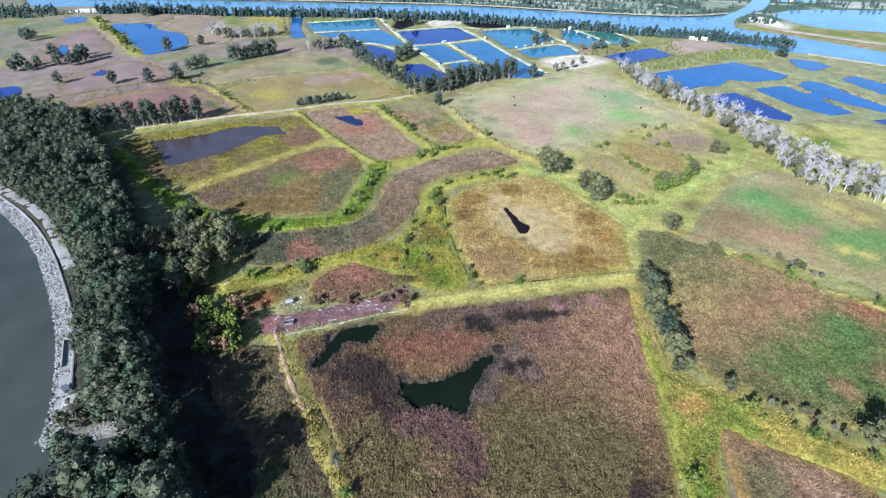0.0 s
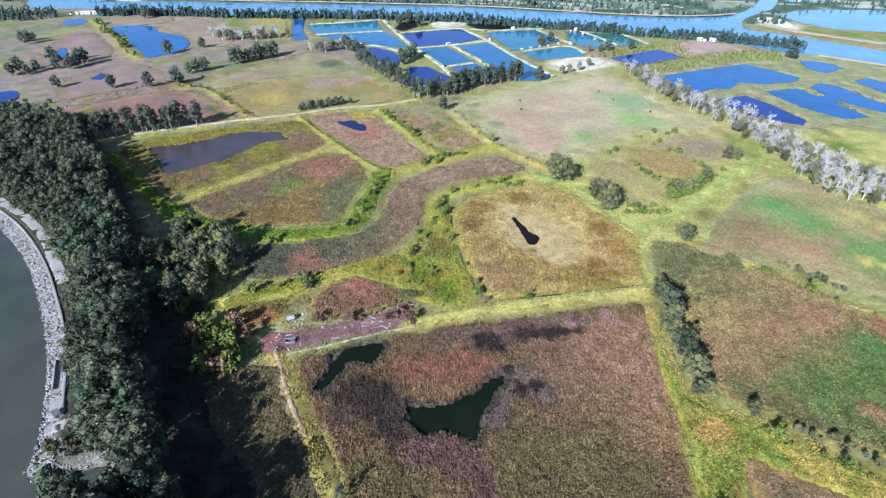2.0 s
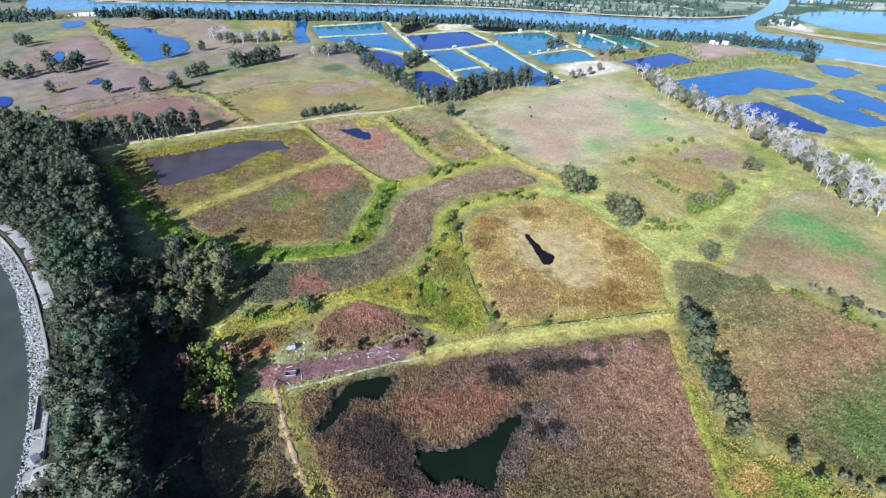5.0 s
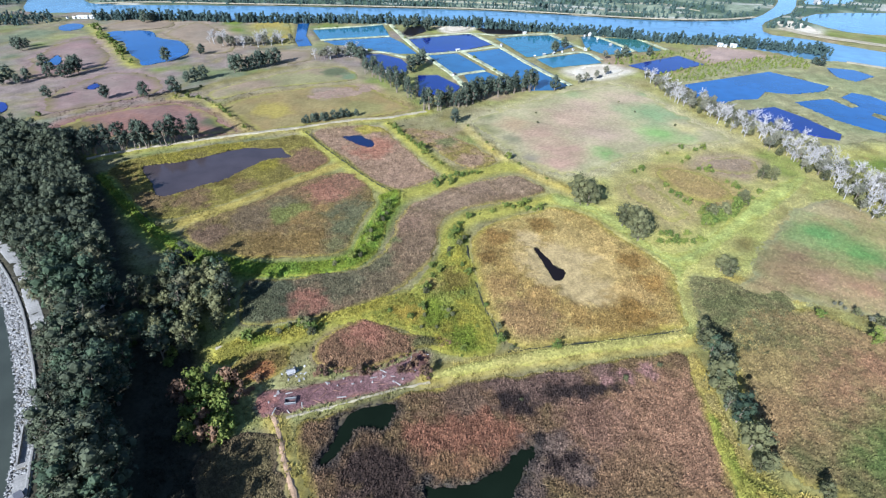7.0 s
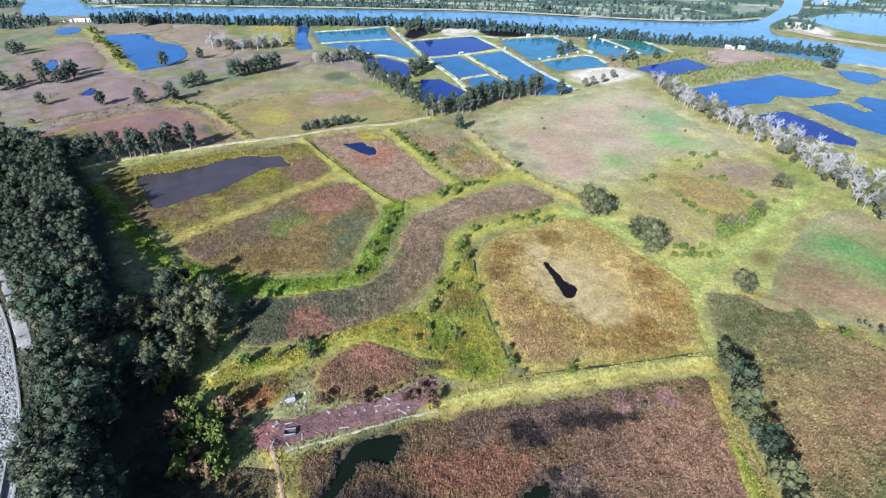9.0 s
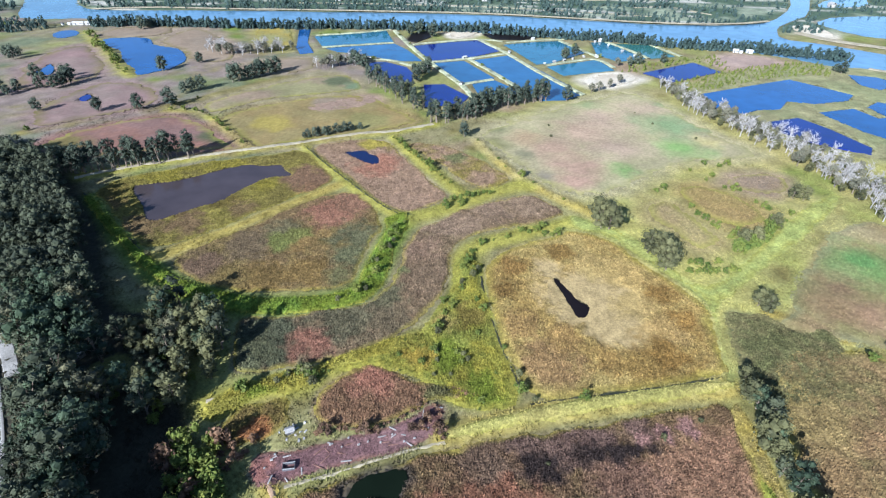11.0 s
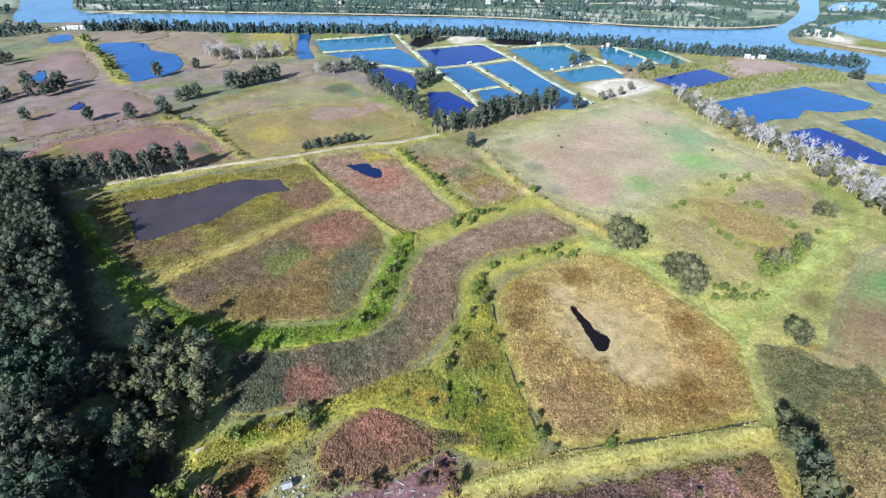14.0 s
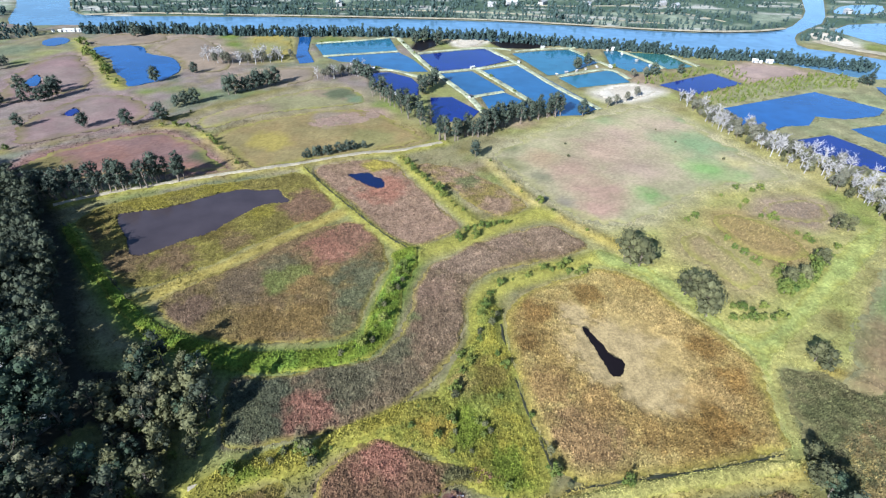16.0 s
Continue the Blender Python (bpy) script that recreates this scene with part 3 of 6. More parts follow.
DIKE_4 = [(-47, 503.3), (-19, 517.3), (10.5, 530.1), (32.8, 521.5)]
DIKE_5 = [(-30.3, 451.6), (-2.2, 463.2), (31.8, 483.7)]
DIKE_6 = [(-7.1, 399.2), (18.2, 414)]
DIKE_7 = [(-119.2, 486.5), (-62.2, 508.6)]
DIKE_8 = [(-77.8, 453.8), (-59.4, 455.7), (-43.8, 440.6), (-29.7, 436.7)]
DIKE_9 = [(57.4, 450.9), (78.3, 464.4), (103.1, 477.4), (110.3, 446.8)]
DIKE_10 = [(81.4, 530.9), (98.8, 491), (104.8, 479.1)]
DIKE_11 = [(122.2, 531.9), (135.9, 505), (145.1, 477.3)]
DIKE_12 = [(-133.7, 526.4), (-97.7, 540.8), (-70, 556.9)]
DIKE_13 = [(32.5, 517.8), (57.4, 530), (87.4, 537.3)]
DIKE_14 = [(128.1, 536.4), (154.4, 535.7), (165.4, 511.7), (174.2, 486.5)]
DITCH_EAST = [(0.7, 188.5), (2, 173.5), (4, 163.5), (6.2, 153.7), (8.6, 145.1), (10.3, 138.6)]
RUTS = [(11.7, 135.1), (19.5, 136.7), (28.9, 138.5), (38.4, 140.1), (48.2, 142.1), (58.4, 144.5), (66.2, 146.8)]
EAST_BANKS = [(150.2, 411.4), (247.2, 466.8), (314.5, 482.7), (365.6, 448.9), (380.8, 390.2), (272.1, 255.5), (261.7, 297.8), (225.5, 303.7), (202.6, 292.9), (178.8, 313.9), (150.6, 354.5)]
DEAD_WOOD = [(130.2, 418.5), (147.7, 382.3), (161.2, 341.6), (178.8, 306.2), (188.9, 267.4), (199.1, 243.5), (210.2, 222.8), (225.5, 197.7), (212.1, 181.1), (195, 200.6), (175.9, 209.6), (164.3, 221.5), (168, 244.6), (160.9, 281), (146.3, 320.9), (130.3, 364.8)]
SCRUB_E = [(145, 419.1), (191.9, 448.4), (255.9, 477), (280.2, 475.2), (266.9, 440.4), (254.2, 445.4), (205.4, 427.2), (163.9, 401.9), (140.3, 396.6)]
SCRUB_N = [(166.7, 478.1), (203, 492.7), (201.3, 460.1), (193.8, 452.5), (178.3, 474.8), (133.8, 442.6), (108.6, 437.5), (128.2, 463.8), (151.8, 472.1)]
FAR_BANK = [(-381.6, 610.3), (-329.6, 629.4), (-249.2, 629.6), (-159.2, 636.9), (-78.6, 639.9), (8.2, 643.7), (93.5, 633.6), (200.6, 614.6), (275.2, 621.8), (319.2, 642.8)]
TREES_E0 = [(108.4, 78.6), (112.6, 79.2), (79.1, 94.5), (69.2, 101)]
BUND_HEDGE = [(84.6, 91), (88.5, 89.6), (92, 87.2), (96, 88.4), (97, 85.4), (99.8, 83.6), (103.4, 80.5)]
FIELD_BUSH = [(22.3, 74.5), (54.2, 131.6), (43.4, 126.4), (14, 118.2)]
BUSH_0 = [(58.6, 67.6), (-19.2, 61.5)]
MARSH_BUSH = [(80.7, 253.9), (85, 257.3), (107.7, 266.7), (111.9, 270.9), (113, 259.1), (116.4, 258), (119.1, 257.3), (113.1, 283.9), (119.8, 281.7), (125, 284.7), (103.7, 276.4), (91.3, 240.9), (92.1, 235.1), (93.7, 231.5), (94.9, 227.3), (96, 225.3), (98.6, 218.1), (101.5, 219.9), (121.6, 246.8), (122.8, 242.8), (124, 240.9), (120.4, 228.8), (126.2, 231.6), (131.7, 237.5), (76.3, 200.4), (79.1, 199.7), (82.2, 199.3), (86.5, 200.9)]
MEADOW_BUSH = [(42.3, 313.2), (43.4, 328.8), (98.3, 352.9), (103.7, 335.8), (121.1, 315.8)]
DARK_BUSH = [(-12.9, 160, 0.3), (-13.2, 152.6, 0.2), (-12.8, 149.4, 0.18), (-5.5, 151.8, 0.2), (-4.2, 149.7, 0.22), (-8.9, 144.1, 0.15), (-13.5, 143.9, 0.16), (-45.1, 172.6, 0.24), (-32.1, 202.7, 0.26), (-31.2, 207.2, 0.22), (-35.7, 194.1, 0.24), (-37.1, 178.3, 0.24), (-54.9, 138.9, 0.24), (-47.3, 142.4, 0.4), (-45.2, 138.9, 0.36), (-49.7, 143.8, 0.34), (-52.5, 142, 0.26), (-2.1, 188, 0.3), (-5.7, 184.2, 0.26), (-0.1, 192, 0.26), (-124.7, 200.5, 0.24), (-115.8, 192.5, 0.3), (13.1, 136.3, 0.2), (9.9, 144.9, 0.26), (10.6, 140.6, 0.24)]
STRIP_PATH = [(-45.2, 110.4), (-36.7, 113.4), (-27.2, 117.3), (-17.2, 121.3), (-8.5, 123.3)]
HEDGE_E = [(96.5, 208.3), (102, 211.6), (107.7, 215), (114.4, 221.9), (121, 229)]
SHORE_SCRUB = [(-119.5, 132.5), (-111.5, 122), (-104.6, 112), (-100.4, 104.5), (-96.5, 97)]
HEDGES = [(74, 194.6), (77, 194.8), (80, 195), (83.4, 195), (87, 195.3), (90, 196), (17.2, 216.7), (20.1, 216.2), (23.3, 217.7), (25.9, 215.9), (28.8, 215.4), (31, 216.8), (-9.4, 240.7), (-6.1, 242.9), (-2.7, 243.1), (0.7, 244.6), (4.1, 246.5), (-32, 215.5), (-32.9, 210.6), (-33.2, 204.5), (-34.8, 201.4), (-37.2, 194.3), (-38.8, 192.9), (-47.2, 141.9), (-49.4, 142.5), (-53.1, 141.6), (-13, 162.3), (-13.7, 152.8), (-7.3, 152.3), (9.8, 139.6), (26.3, 137.3), (-2.3, 201.8), (-3.5, 196.1), (-5.4, 192)]
END_PATCH = [(-94.8, 84.2), (-85.9, 84.6), (-78.9, 77.6), (-84.4, 75.8), (-88.7, 75.6), (-92.7, 79.5)]
BROWN_BUSH = [(-14.5, 129.8), (-12.2, 127.7), (-10.6, 125.3), (-15.9, 127.6), (-18, 126.4), (-41, 124), (-38.9, 124.6), (-56.4, 118.1), (-59.8, 119.6), (-62, 117.8), (-58, 116.4), (-64.7, 119.4), (-61.8, 115.4), (-59.2, 113.9), (-29.6, 125.2), (-26.7, 125.7), (-55.5, 121.8)]
LEVEE = [(320.1, 589.9), (331.4, 565), (350.7, 548), (375, 532.6), (408.1, 510.7), (453.6, 480.6), (500.8, 450.8)]
LEVEE_NEAR = [(310.8, 467.1), (334.5, 450.4), (357, 436.3), (394.1, 406.8)]
FAR_PATH_A = [(-186.5, 675.6), (-132.2, 680.7), (-83, 681.6), (15.6, 683.6), (99.7, 671.3), (201.4, 651.1)]
FAR_PATH_B = [(192.3, 700.2), (235.3, 716.3), (252.2, 693.2), (271.8, 666.4)]
FAR_PATH_C = [(17.9, 742.5), (63.5, 731.4), (143.4, 736.7), (217.2, 762.9), (244, 741.5)]
WOOD_NW = [(-426.2, 494.6), (-388.1, 505), (-371.6, 514.9), (-369.6, 527.4), (-385.8, 542.5), (-416.1, 543), (-454.8, 529.1)]
BUND_LAKE = [(-329.7, 516.1), (-302.5, 482.4), (-272.5, 446), (-248.1, 417.1), (-230.2, 398.2)]
TREES_F = [(-36.3, 403.1), (-32.5, 413.9), (-29.9, 423.8), (-81.3, 436.7), (-75.4, 429.4), (-84.8, 439.1), (-51, 538.4), (-43.9, 543.3), (-31.3, 532.9), (75.6, 473)]
BED_NECK = [(78, 176.8), (85.4, 175), (95.2, 170.3), (107.3, 165.5), (107.6, 155.8), (92.1, 134.8), (70.7, 133.9), (72.4, 147.8), (74.3, 161.2)]
WOOD = [(-281.4, 260.6), (-265.2, 274.6), (-221.9, 265.7), (-197, 259.7), (-180, 244), (-160.5, 222), (-145, 205), (-137, 191), (-129, 179), (-121.5, 168), (-110, 158), (-103.5, 146), (-100.8, 138.7), (-89.3, 120.5), (-78.2, 98.7), (-71.1, 83.7), (-62, 71.2), (-52.2, 60.3), (-44.6, 47), (-72.8, 46.3), (-88.8, 53.4), (-89.3, 64.6), (-76.2, 70.7), (-82.8, 79.1), (-89.2, 86.6), (-99, 106.6), (-109.5, 123.6), (-122.1, 140.9), (-138, 157.5), (-163, 176.4), (-188.9, 193.8), (-223.4, 213.3)]
GLADE = (-99.5, 141)
WOOD_SHEDS = [(-133.6, 165.6), (-112.8, 146), (-154, 181)]
COPSE = [(-104.5, 159.3), (-101.4, 169.4), (-91, 168), (-79, 163), (-74, 152), (-71.4, 136), (-76.4, 127.9), (-86.5, 130.3), (-95.6, 142.2)]
THICKET = [(-76.3, 121.1), (-63.3, 121.7), (-57.1, 108.3), (-58.9, 99.4), (-64.3, 99.2), (-70.1, 107.8)]
ROW_TRACK = [(-199, 251), (-183.3, 255), (-171.9, 257.7), (-160, 262), (-148.1, 267.4), (-134.5, 275.9)]
ROW_MID = [(-89.5, 301.9), (-82.6, 304.4), (-75, 308.3), (-67.3, 312.3), (-59.8, 315.6)]
ROW_ROUND = [(-159.6, 390.3), (-152.4, 395.4), (-145.8, 402.9), (-138.6, 409.5), (-132.3, 416.2)]
ROW_BANK = [(-68.5, 402.3), (-55.8, 387.1), (-47.4, 372.8), (-37.8, 357.8), (-28.5, 347.3)]
ROW_FISH = [(-22.8, 328), (-13.2, 331.8), (-1, 337.4), (8.9, 350.5), (22.5, 360.3), (38.3, 368), (49.3, 374.6)]
ROW_EAST = [(70.7, 145.7), (69, 131.9), (67.8, 121), (68, 111.2), (66.9, 102.3), (67.4, 99.2)]
DEAD_BAND_W = [(-199.9, 469.3), (-180, 456), (-170.4, 464.7), (-156.3, 474.1), (-142.4, 470.9)]
PALE_ROW = [(-109.3, 428.6), (-100.2, 432.2), (-89.8, 439.9), (-77.5, 438.5)]
RIVERSIDE = [(-339.2, 539.8), (-269.1, 548.9), (-193.5, 547.7), (-140.2, 554.5), (-70.4, 561.2), (-24.6, 558.3), (10.7, 558.4), (78.5, 542.1), (106.8, 537.7), (139.5, 533.9), (189.3, 514.4), (231.3, 515.6), (270.4, 503.2), (307.5, 491.4)]
SINGLES = [(-272.1, 367.2), (-262.5, 368.1), (-259.9, 372.4), (-258.5, 377.8), (-247, 328.3), (-213.7, 331), (-191.6, 334.5), (-176.5, 341.6), (-179.9, 365.8), (-175.8, 370.1), (-172.1, 373.4), (-214.8, 411.7), (-197.3, 432.9), (-4.1, 309), (60.8, 372.7), (-290.1, 531.2), (-286.3, 538)]
BIG_TREES = [(48.4, 227), (52.2, 221.5), (49.4, 222.6), (66.4, 204.4), (62.8, 206), (66.2, 195.6), (67.2, 200)]
EAST_TREES = [(90.1, 177.8), (91.5, 174.7), (143.7, 250.2), (139.9, 252.1), (100.2, 213.4), (106, 215.3), (118.8, 225.9)]
BUSH_FISH = [(79.7, 389.1), (86.1, 393.8), (94.3, 400.9), (103.1, 410.6), (78.4, 476.3), (122.7, 459), (113, 453.9)]
HUTS = [(-75.7, 454), (-30.4, 435.3), (-3.1, 464.6), (-5.7, 398.2), (33.1, 483.8), (102.6, 478.9), (133.7, 544.8), (-365.7, 538.5), (-359.8, 539.3), (228.7, 505.2), (57.6, 531.9)]
HUT_NEAR = [(-47.6, 124.4), (-40.4, 126.5), (-45.3, 115.1)]
ISLAND_SAND = [(331.1, 626.4), (351.6, 629.6), (360.8, 613), (353, 578.5), (337.6, 565.9), (330.1, 585.9), (322.6, 601.4)]
SAND_PAN = [(76.6, 416.1), (91, 429.5), (112.6, 437.9), (124, 424.2), (99.4, 403.6), (82.2, 399.8)]
SAND_N = [(-17, 550.8), (0.8, 565.8), (13.2, 558.7), (5, 537.3), (-14.4, 531)]


# ---- the ground ----
SEA = [tuple(p) for p in eased(SHORE)] + [(-85.6, 72.6), (-80.6, 75.0), (-77.6, 75.6), (-76.4, 72), (-79, 62), (-85, 48), (-96, 30), (-110, -20), (-130, -300), (-2600, -300), (-2600, 320), (-420, 320), (-300, 262)]
WATERS = []   # outline, level, name, material, label


def frayed(outline, rough):
    """An outline cut into metre-long pieces and shaken into small bays."""
    p = np.vstack((outline, outline[:1]))
    s = np.concatenate(([0], np.cumsum(np.hypot(*np.diff(p, axis=0).T))))
    t = np.linspace(0, s[-1], max(12, int(s[-1] / 1.2)), endpoint=False)
    x, y = np.interp(t, s, p[:, 0]), np.interp(t, s, p[:, 1])
    return np.stack((x + rough * 2 * (fractal(x, y, 3.5, 71) - 0.5) * 1.6, y + rough * 2 * (fractal(x, y, 3.5, 81) - 0.5) * 1.6), 1)


def water(outline, name, mat, label, level=-0.06, soft=1):
    o = rounded(outline, soft) if soft else np.array(outline, float)
    if soft and name != "river":
        o = frayed(o, 0.9 if name == "marsh_pool" else 0.55)
    WATERS.append((o, level, name, mat, label))


SEA_WATER = water_material("sea_water", (0.042, 0.048, 0.038), 0.12, 0.12, 0.5)
BLUE_WATER = water_material("blue_water", (0.016, 0.07, 0.205), 0.05)
POND_WATER = water_material("pond_water", (0.026, 0.095, 0.20), 0.06)
TEAL_WATER = water_material("teal_water", (0.03, 0.12, 0.18), 0.06)
GREEN_WATER = water_material("green_water", (0.035, 0.12, 0.11), 0.06)
DEEP_WATER = water_material("deep_water", (0.007, 0.018, 0.14), 0.04)
NAVY_WATER = water_material("navy_water", (0.006, 0.012, 0.05), 0.06)
BROWN_WATER = water_material("brown_water", (0.05, 0.04, 0.042), 0.10, shine=0.35)
DARK_WATER = water_material("dark_water", (0.010, 0.008, 0.009), 0.3, shine=0.06)
RIVER_WATER = water_material("river_water", (0.10, 0.20, 0.30), 0.10)
MARSH_WATER = water_material("marsh_water", (0.006, 0.010, 0.006), 0.3, shine=0.03)
MARSH_SPOTS = ((DARK_POOL, "marsh_pool"), (REED_POOL, "marsh_pool"))
water(BROWN_POND, "pond", BROWN_WATER, "muddy brown pond among sedge")
water(SMALL_POOL, "pond", NAVY_WATER, "small dark blue pool in the reeds")
water(PUDDLE, "pond", DARK_WATER, "narrow dark pool on a pale mudflat")
for o, n in MARSH_SPOTS:
    water(o, n, MARSH_WATER, "dark still water between burnt reeds", soft=2)
for o in (LAKE_W, LAKE_NW, TARN_W):
    water(o, "pond", BLUE_WATER, "bright blue pond in dry reeds", soft=2)
water(TARN_S, "pond", DEEP_WATER, "tiny blue pool in dry reeds")
water(BLUE_W, "pond", DEEP_WATER, "deep blue pond by the wood", soft=2)
for o in (FISH_B, FISH_E, FISH_F, FISH_H):
    water(o, "fish_pond", POND_WATER, "blue fish pond between pale earth dikes", soft=0)
for o in (FISH_A, FISH_I, FISH_J, FISH_K):
    water(o, "fish_pond", TEAL_WATER, "turquoise fish pond between pale earth dikes", soft=0)
for o in (FISH_C, FISH_G, FISH_D, FISH_M):
    water(o, "fish_pond", DEEP_WATER, "deep blue fish pond with a grassy bank", soft=0)
water(FISH_L, "fish_pond", GREEN_WATER, "green fish pond between earth dikes", soft=0)
for o in (FISH_N, FISH_P):
    water(o, "fish_pond", DARK_WATER, "dark drained fish pond", soft=0)
water(FISH_O, "fish_pond", BLUE_WATER, "narrow blue pond beside a yellow field", soft=0)
for o in (EAST_A, EAST_C, EAST_D, EAST_F):
    water(o, "fish_pond", BLUE_WATER, "large blue pond with straw-coloured banks", soft=0)
for o in (EAST_B, EAST_E):
    water(o, "fish_pond", DEEP_WATER, "deep blue pond behind dead trees", soft=0)
water(RIVER, "river", RIVER_WATER, "broad pale blue tidal river", level=-0.6, soft=1)
for o in (LAGOON, LAGOON_B):
    water(o, "lagoon", RIVER_WATER, "pale blue lagoon beyond the river")

# bunds: line, half width, height, colour
STRAW, LIME, GREEN, OLIVE = (0.25, 0.20, 0.05), (0.222, 0.206, 0.042), (0.115, 0.148, 0.024), (0.145, 0.124, 0.04)
PURPLE, PINK, GOLD, PALE = (0.135, 0.097, 0.06), (0.212, 0.12, 0.078), (0.235, 0.16, 0.05), (0.315, 0.258, 0.135)
REED_GREEN, DARK_REED, TAN, RUSSET = (0.092, 0.10, 0.047), (0.072, 0.056, 0.04), (0.225, 0.165, 0.10), (0.185, 0.105, 0.057)
# ROSE: dry reed colour, cooled to paint in some distance haze
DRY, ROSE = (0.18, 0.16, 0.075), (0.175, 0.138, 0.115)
BUNDS = [(eased(l), w, h, c) for l, w, h, c in (
    (TRACK, 3.0, 0.7, LIME), (BUND_GREEN, 3.4, 0.9, GREEN), (BUND_DIAG, 2.2, 0.8, STRAW), (BUND_NS, 2.2, 0.8, LIME), (BUND_NS2, 2.4, 0.8, LIME),
    (BUND_NS3, 2.6, 0.8, STRAW), (BUND_MID, 4.0, 0.8, LIME), (BUND_PUDDLE, 3.0, 0.7, LIME), (BUND_SOUTH, 3.0, 1.0, LIME), (BUND_ROAD, 2.6, 0.9, STRAW),
    (BUND_WEST, 2.0, 0.7, STRAW), (BUND_EAST, 3.0, 0.8, STRAW), (BUND_CORNER, 4.5, 0.5, LIME), (BUND_FAR, 2.2, 0.7, STRAW), (BUND_W, 2.5, 0.7, LIME), (BUND_ROW, 3.0, 0.8, OLIVE),
    (BUND_LAKE, 4.0, 0.5, LIME), (STREAK_A, 1.8, 0.3, STRAW), (STREAK_B, 2.2, 0.3, STRAW))]
SEA_LINE = np.array(SEA)


def ground_height(x, y):
    z = 0.35 * (fractal(x, y, 14, 3) - 0.5)
    for line, w, h, _ in BUNDS:
        z = z + h * np.exp(-(near_line(x, y, line, 4 * w) / w) ** 2)
    crest = near_line(x, y, CREST_LINE, 14)
    z = np.maximum(z, np.where(crest < 14, 0.75 - 0.75 * np.clip((crest - 6) / 8, 0, 1), z))
    for o, level, *_ in WATERS:
        d = near_area(x, y, o, 6)
        z = np.where(d < 6, np.minimum(z, level - 0.35 + np.where(y < 300, 0.9 * np.clip(d + 0.25, 0, 6), 0.5 * np.clip(d - 1.0, 0, 6))), z)
    d = near_area(x, y, SEA_LINE, 12)
    d = np.where(d < 9, d - 3.6, 9)
    return np.where(d < 9, np.minimum(z, -1.9 + 0.62 * np.clip(d + 2.6, 0, 12)), z)


CREST_LINE = eased(CREST)


def steps(stops):
    out = []
    for a, b, s in stops:
        out.append(np.linspace(a, b, max(2, round(abs(b - a) / s) + 1))[:-1])
    return np.concatenate(out + [[stops[-1][1]]])


def sheet(gx, gy):
    x, y = np.meshgrid(gx, gy)
    h, w = x.shape
    i = np.arange(h * w).reshape(h, w)
    f = np.stack((i[:-1, :-1], i[:-1, 1:], i[1:, 1:], i[1:, :-1]), -1).reshape(-1, 4)
    return x, y, f


def ground_cover(x, y):
    """What grows on the open ground, as a colour; western haze and wood shade painted in."""
    big, mid = fractal(x, y, 38, 11), fractal(x, y, 9, 21)
    c = blend(np.tile(DRY, (len(x), 1)), (0.19, 0.19, 0.06), (big - 0.36) * 4)
    c = blend(c, TAN, (fractal(x, y, 24, 61) - 0.52) * 4 * np.clip((y - 200) / 80, 0.2, 1))
    # far western reeds; their cool rose tone carries painted haze
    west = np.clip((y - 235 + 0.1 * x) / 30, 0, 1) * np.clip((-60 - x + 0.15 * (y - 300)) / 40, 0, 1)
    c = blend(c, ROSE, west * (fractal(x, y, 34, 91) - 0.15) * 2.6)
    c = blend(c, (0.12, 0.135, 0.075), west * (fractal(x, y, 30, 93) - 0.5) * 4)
    east = np.clip((x - 20) / 40, 0, 1) * np.clip((y - 130) / 40, 0, 1) * np.clip((420 - y) / 40, 0, 1)
    c = blend(c, (0.285, 0.262, 0.078), east * (0.35 + 0.9 * big))
    c = blend(c, GREEN, (fractal(x, y, 30, 31) - 0.58) * 4)
    c = blend(c, OLIVE, (mid - 0.55) * 3)
    for line, w, h, tint in BUNDS:
        d = near_line(x, y, line, 4 * w)
        c = blend(c, tint, (1.35 - d / (1.5 * w)) * (0.55 + 0.9 * mid) * 1.3)
    for _, outline, tones, _, more in FIELDS:
        wide = 9 if more.get("cell", 0) >= 0.9 else 0.5
        d = near_area(x, y, rounded(outline, 2), 18) + (0 if wide < 1 else 9 * (fractal(x, y, 12, 65) - 0.5))
        c = blend(c, np.array(tones[0]) * 0.5 + np.array(tones[1]) * 0.5, (wide - d) / (2 if wide < 1 else 10))
    # woods, far shore and the mainland beyond the river
    far = np.clip((y - 560 - 0.05 * np.abs(x)) / 30, 0, 1)
    woods = blend(np.tile((0.06, 0.09, 0.055), (len(x), 1)), (0.20, 0.225, 0.15), (fractal(x, y, 46, 41) - 0.54) * 6)
    woods = blend(woods, (0.34, 0.33, 0.27), (grain(x / 3.2, y, 11, 43) - 0.68) * 9)
    c = c * (1 - far[:, None]) + woods * far[:, None]
    # dark wood floor; the wood's cast shade is painted on beyond the trees
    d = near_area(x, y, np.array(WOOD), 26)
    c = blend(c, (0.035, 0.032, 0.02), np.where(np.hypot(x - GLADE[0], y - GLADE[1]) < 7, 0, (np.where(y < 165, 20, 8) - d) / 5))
    for o, _, _, mat, _ in WATERS:
        d = near_area(x, y, o, 6)
        c = blend(c, (0.04, 0.035, 0.025) if mat in (DARK_WATER, MARSH_WATER) else (0.13, 0.12, 0.06), (2.5 - d) / 2)
    d = near_area(x, y, SEA_LINE, 14)
    c = blend(c, (0.11, 0.10, 0.08), (6 - d) / 3)
    return c


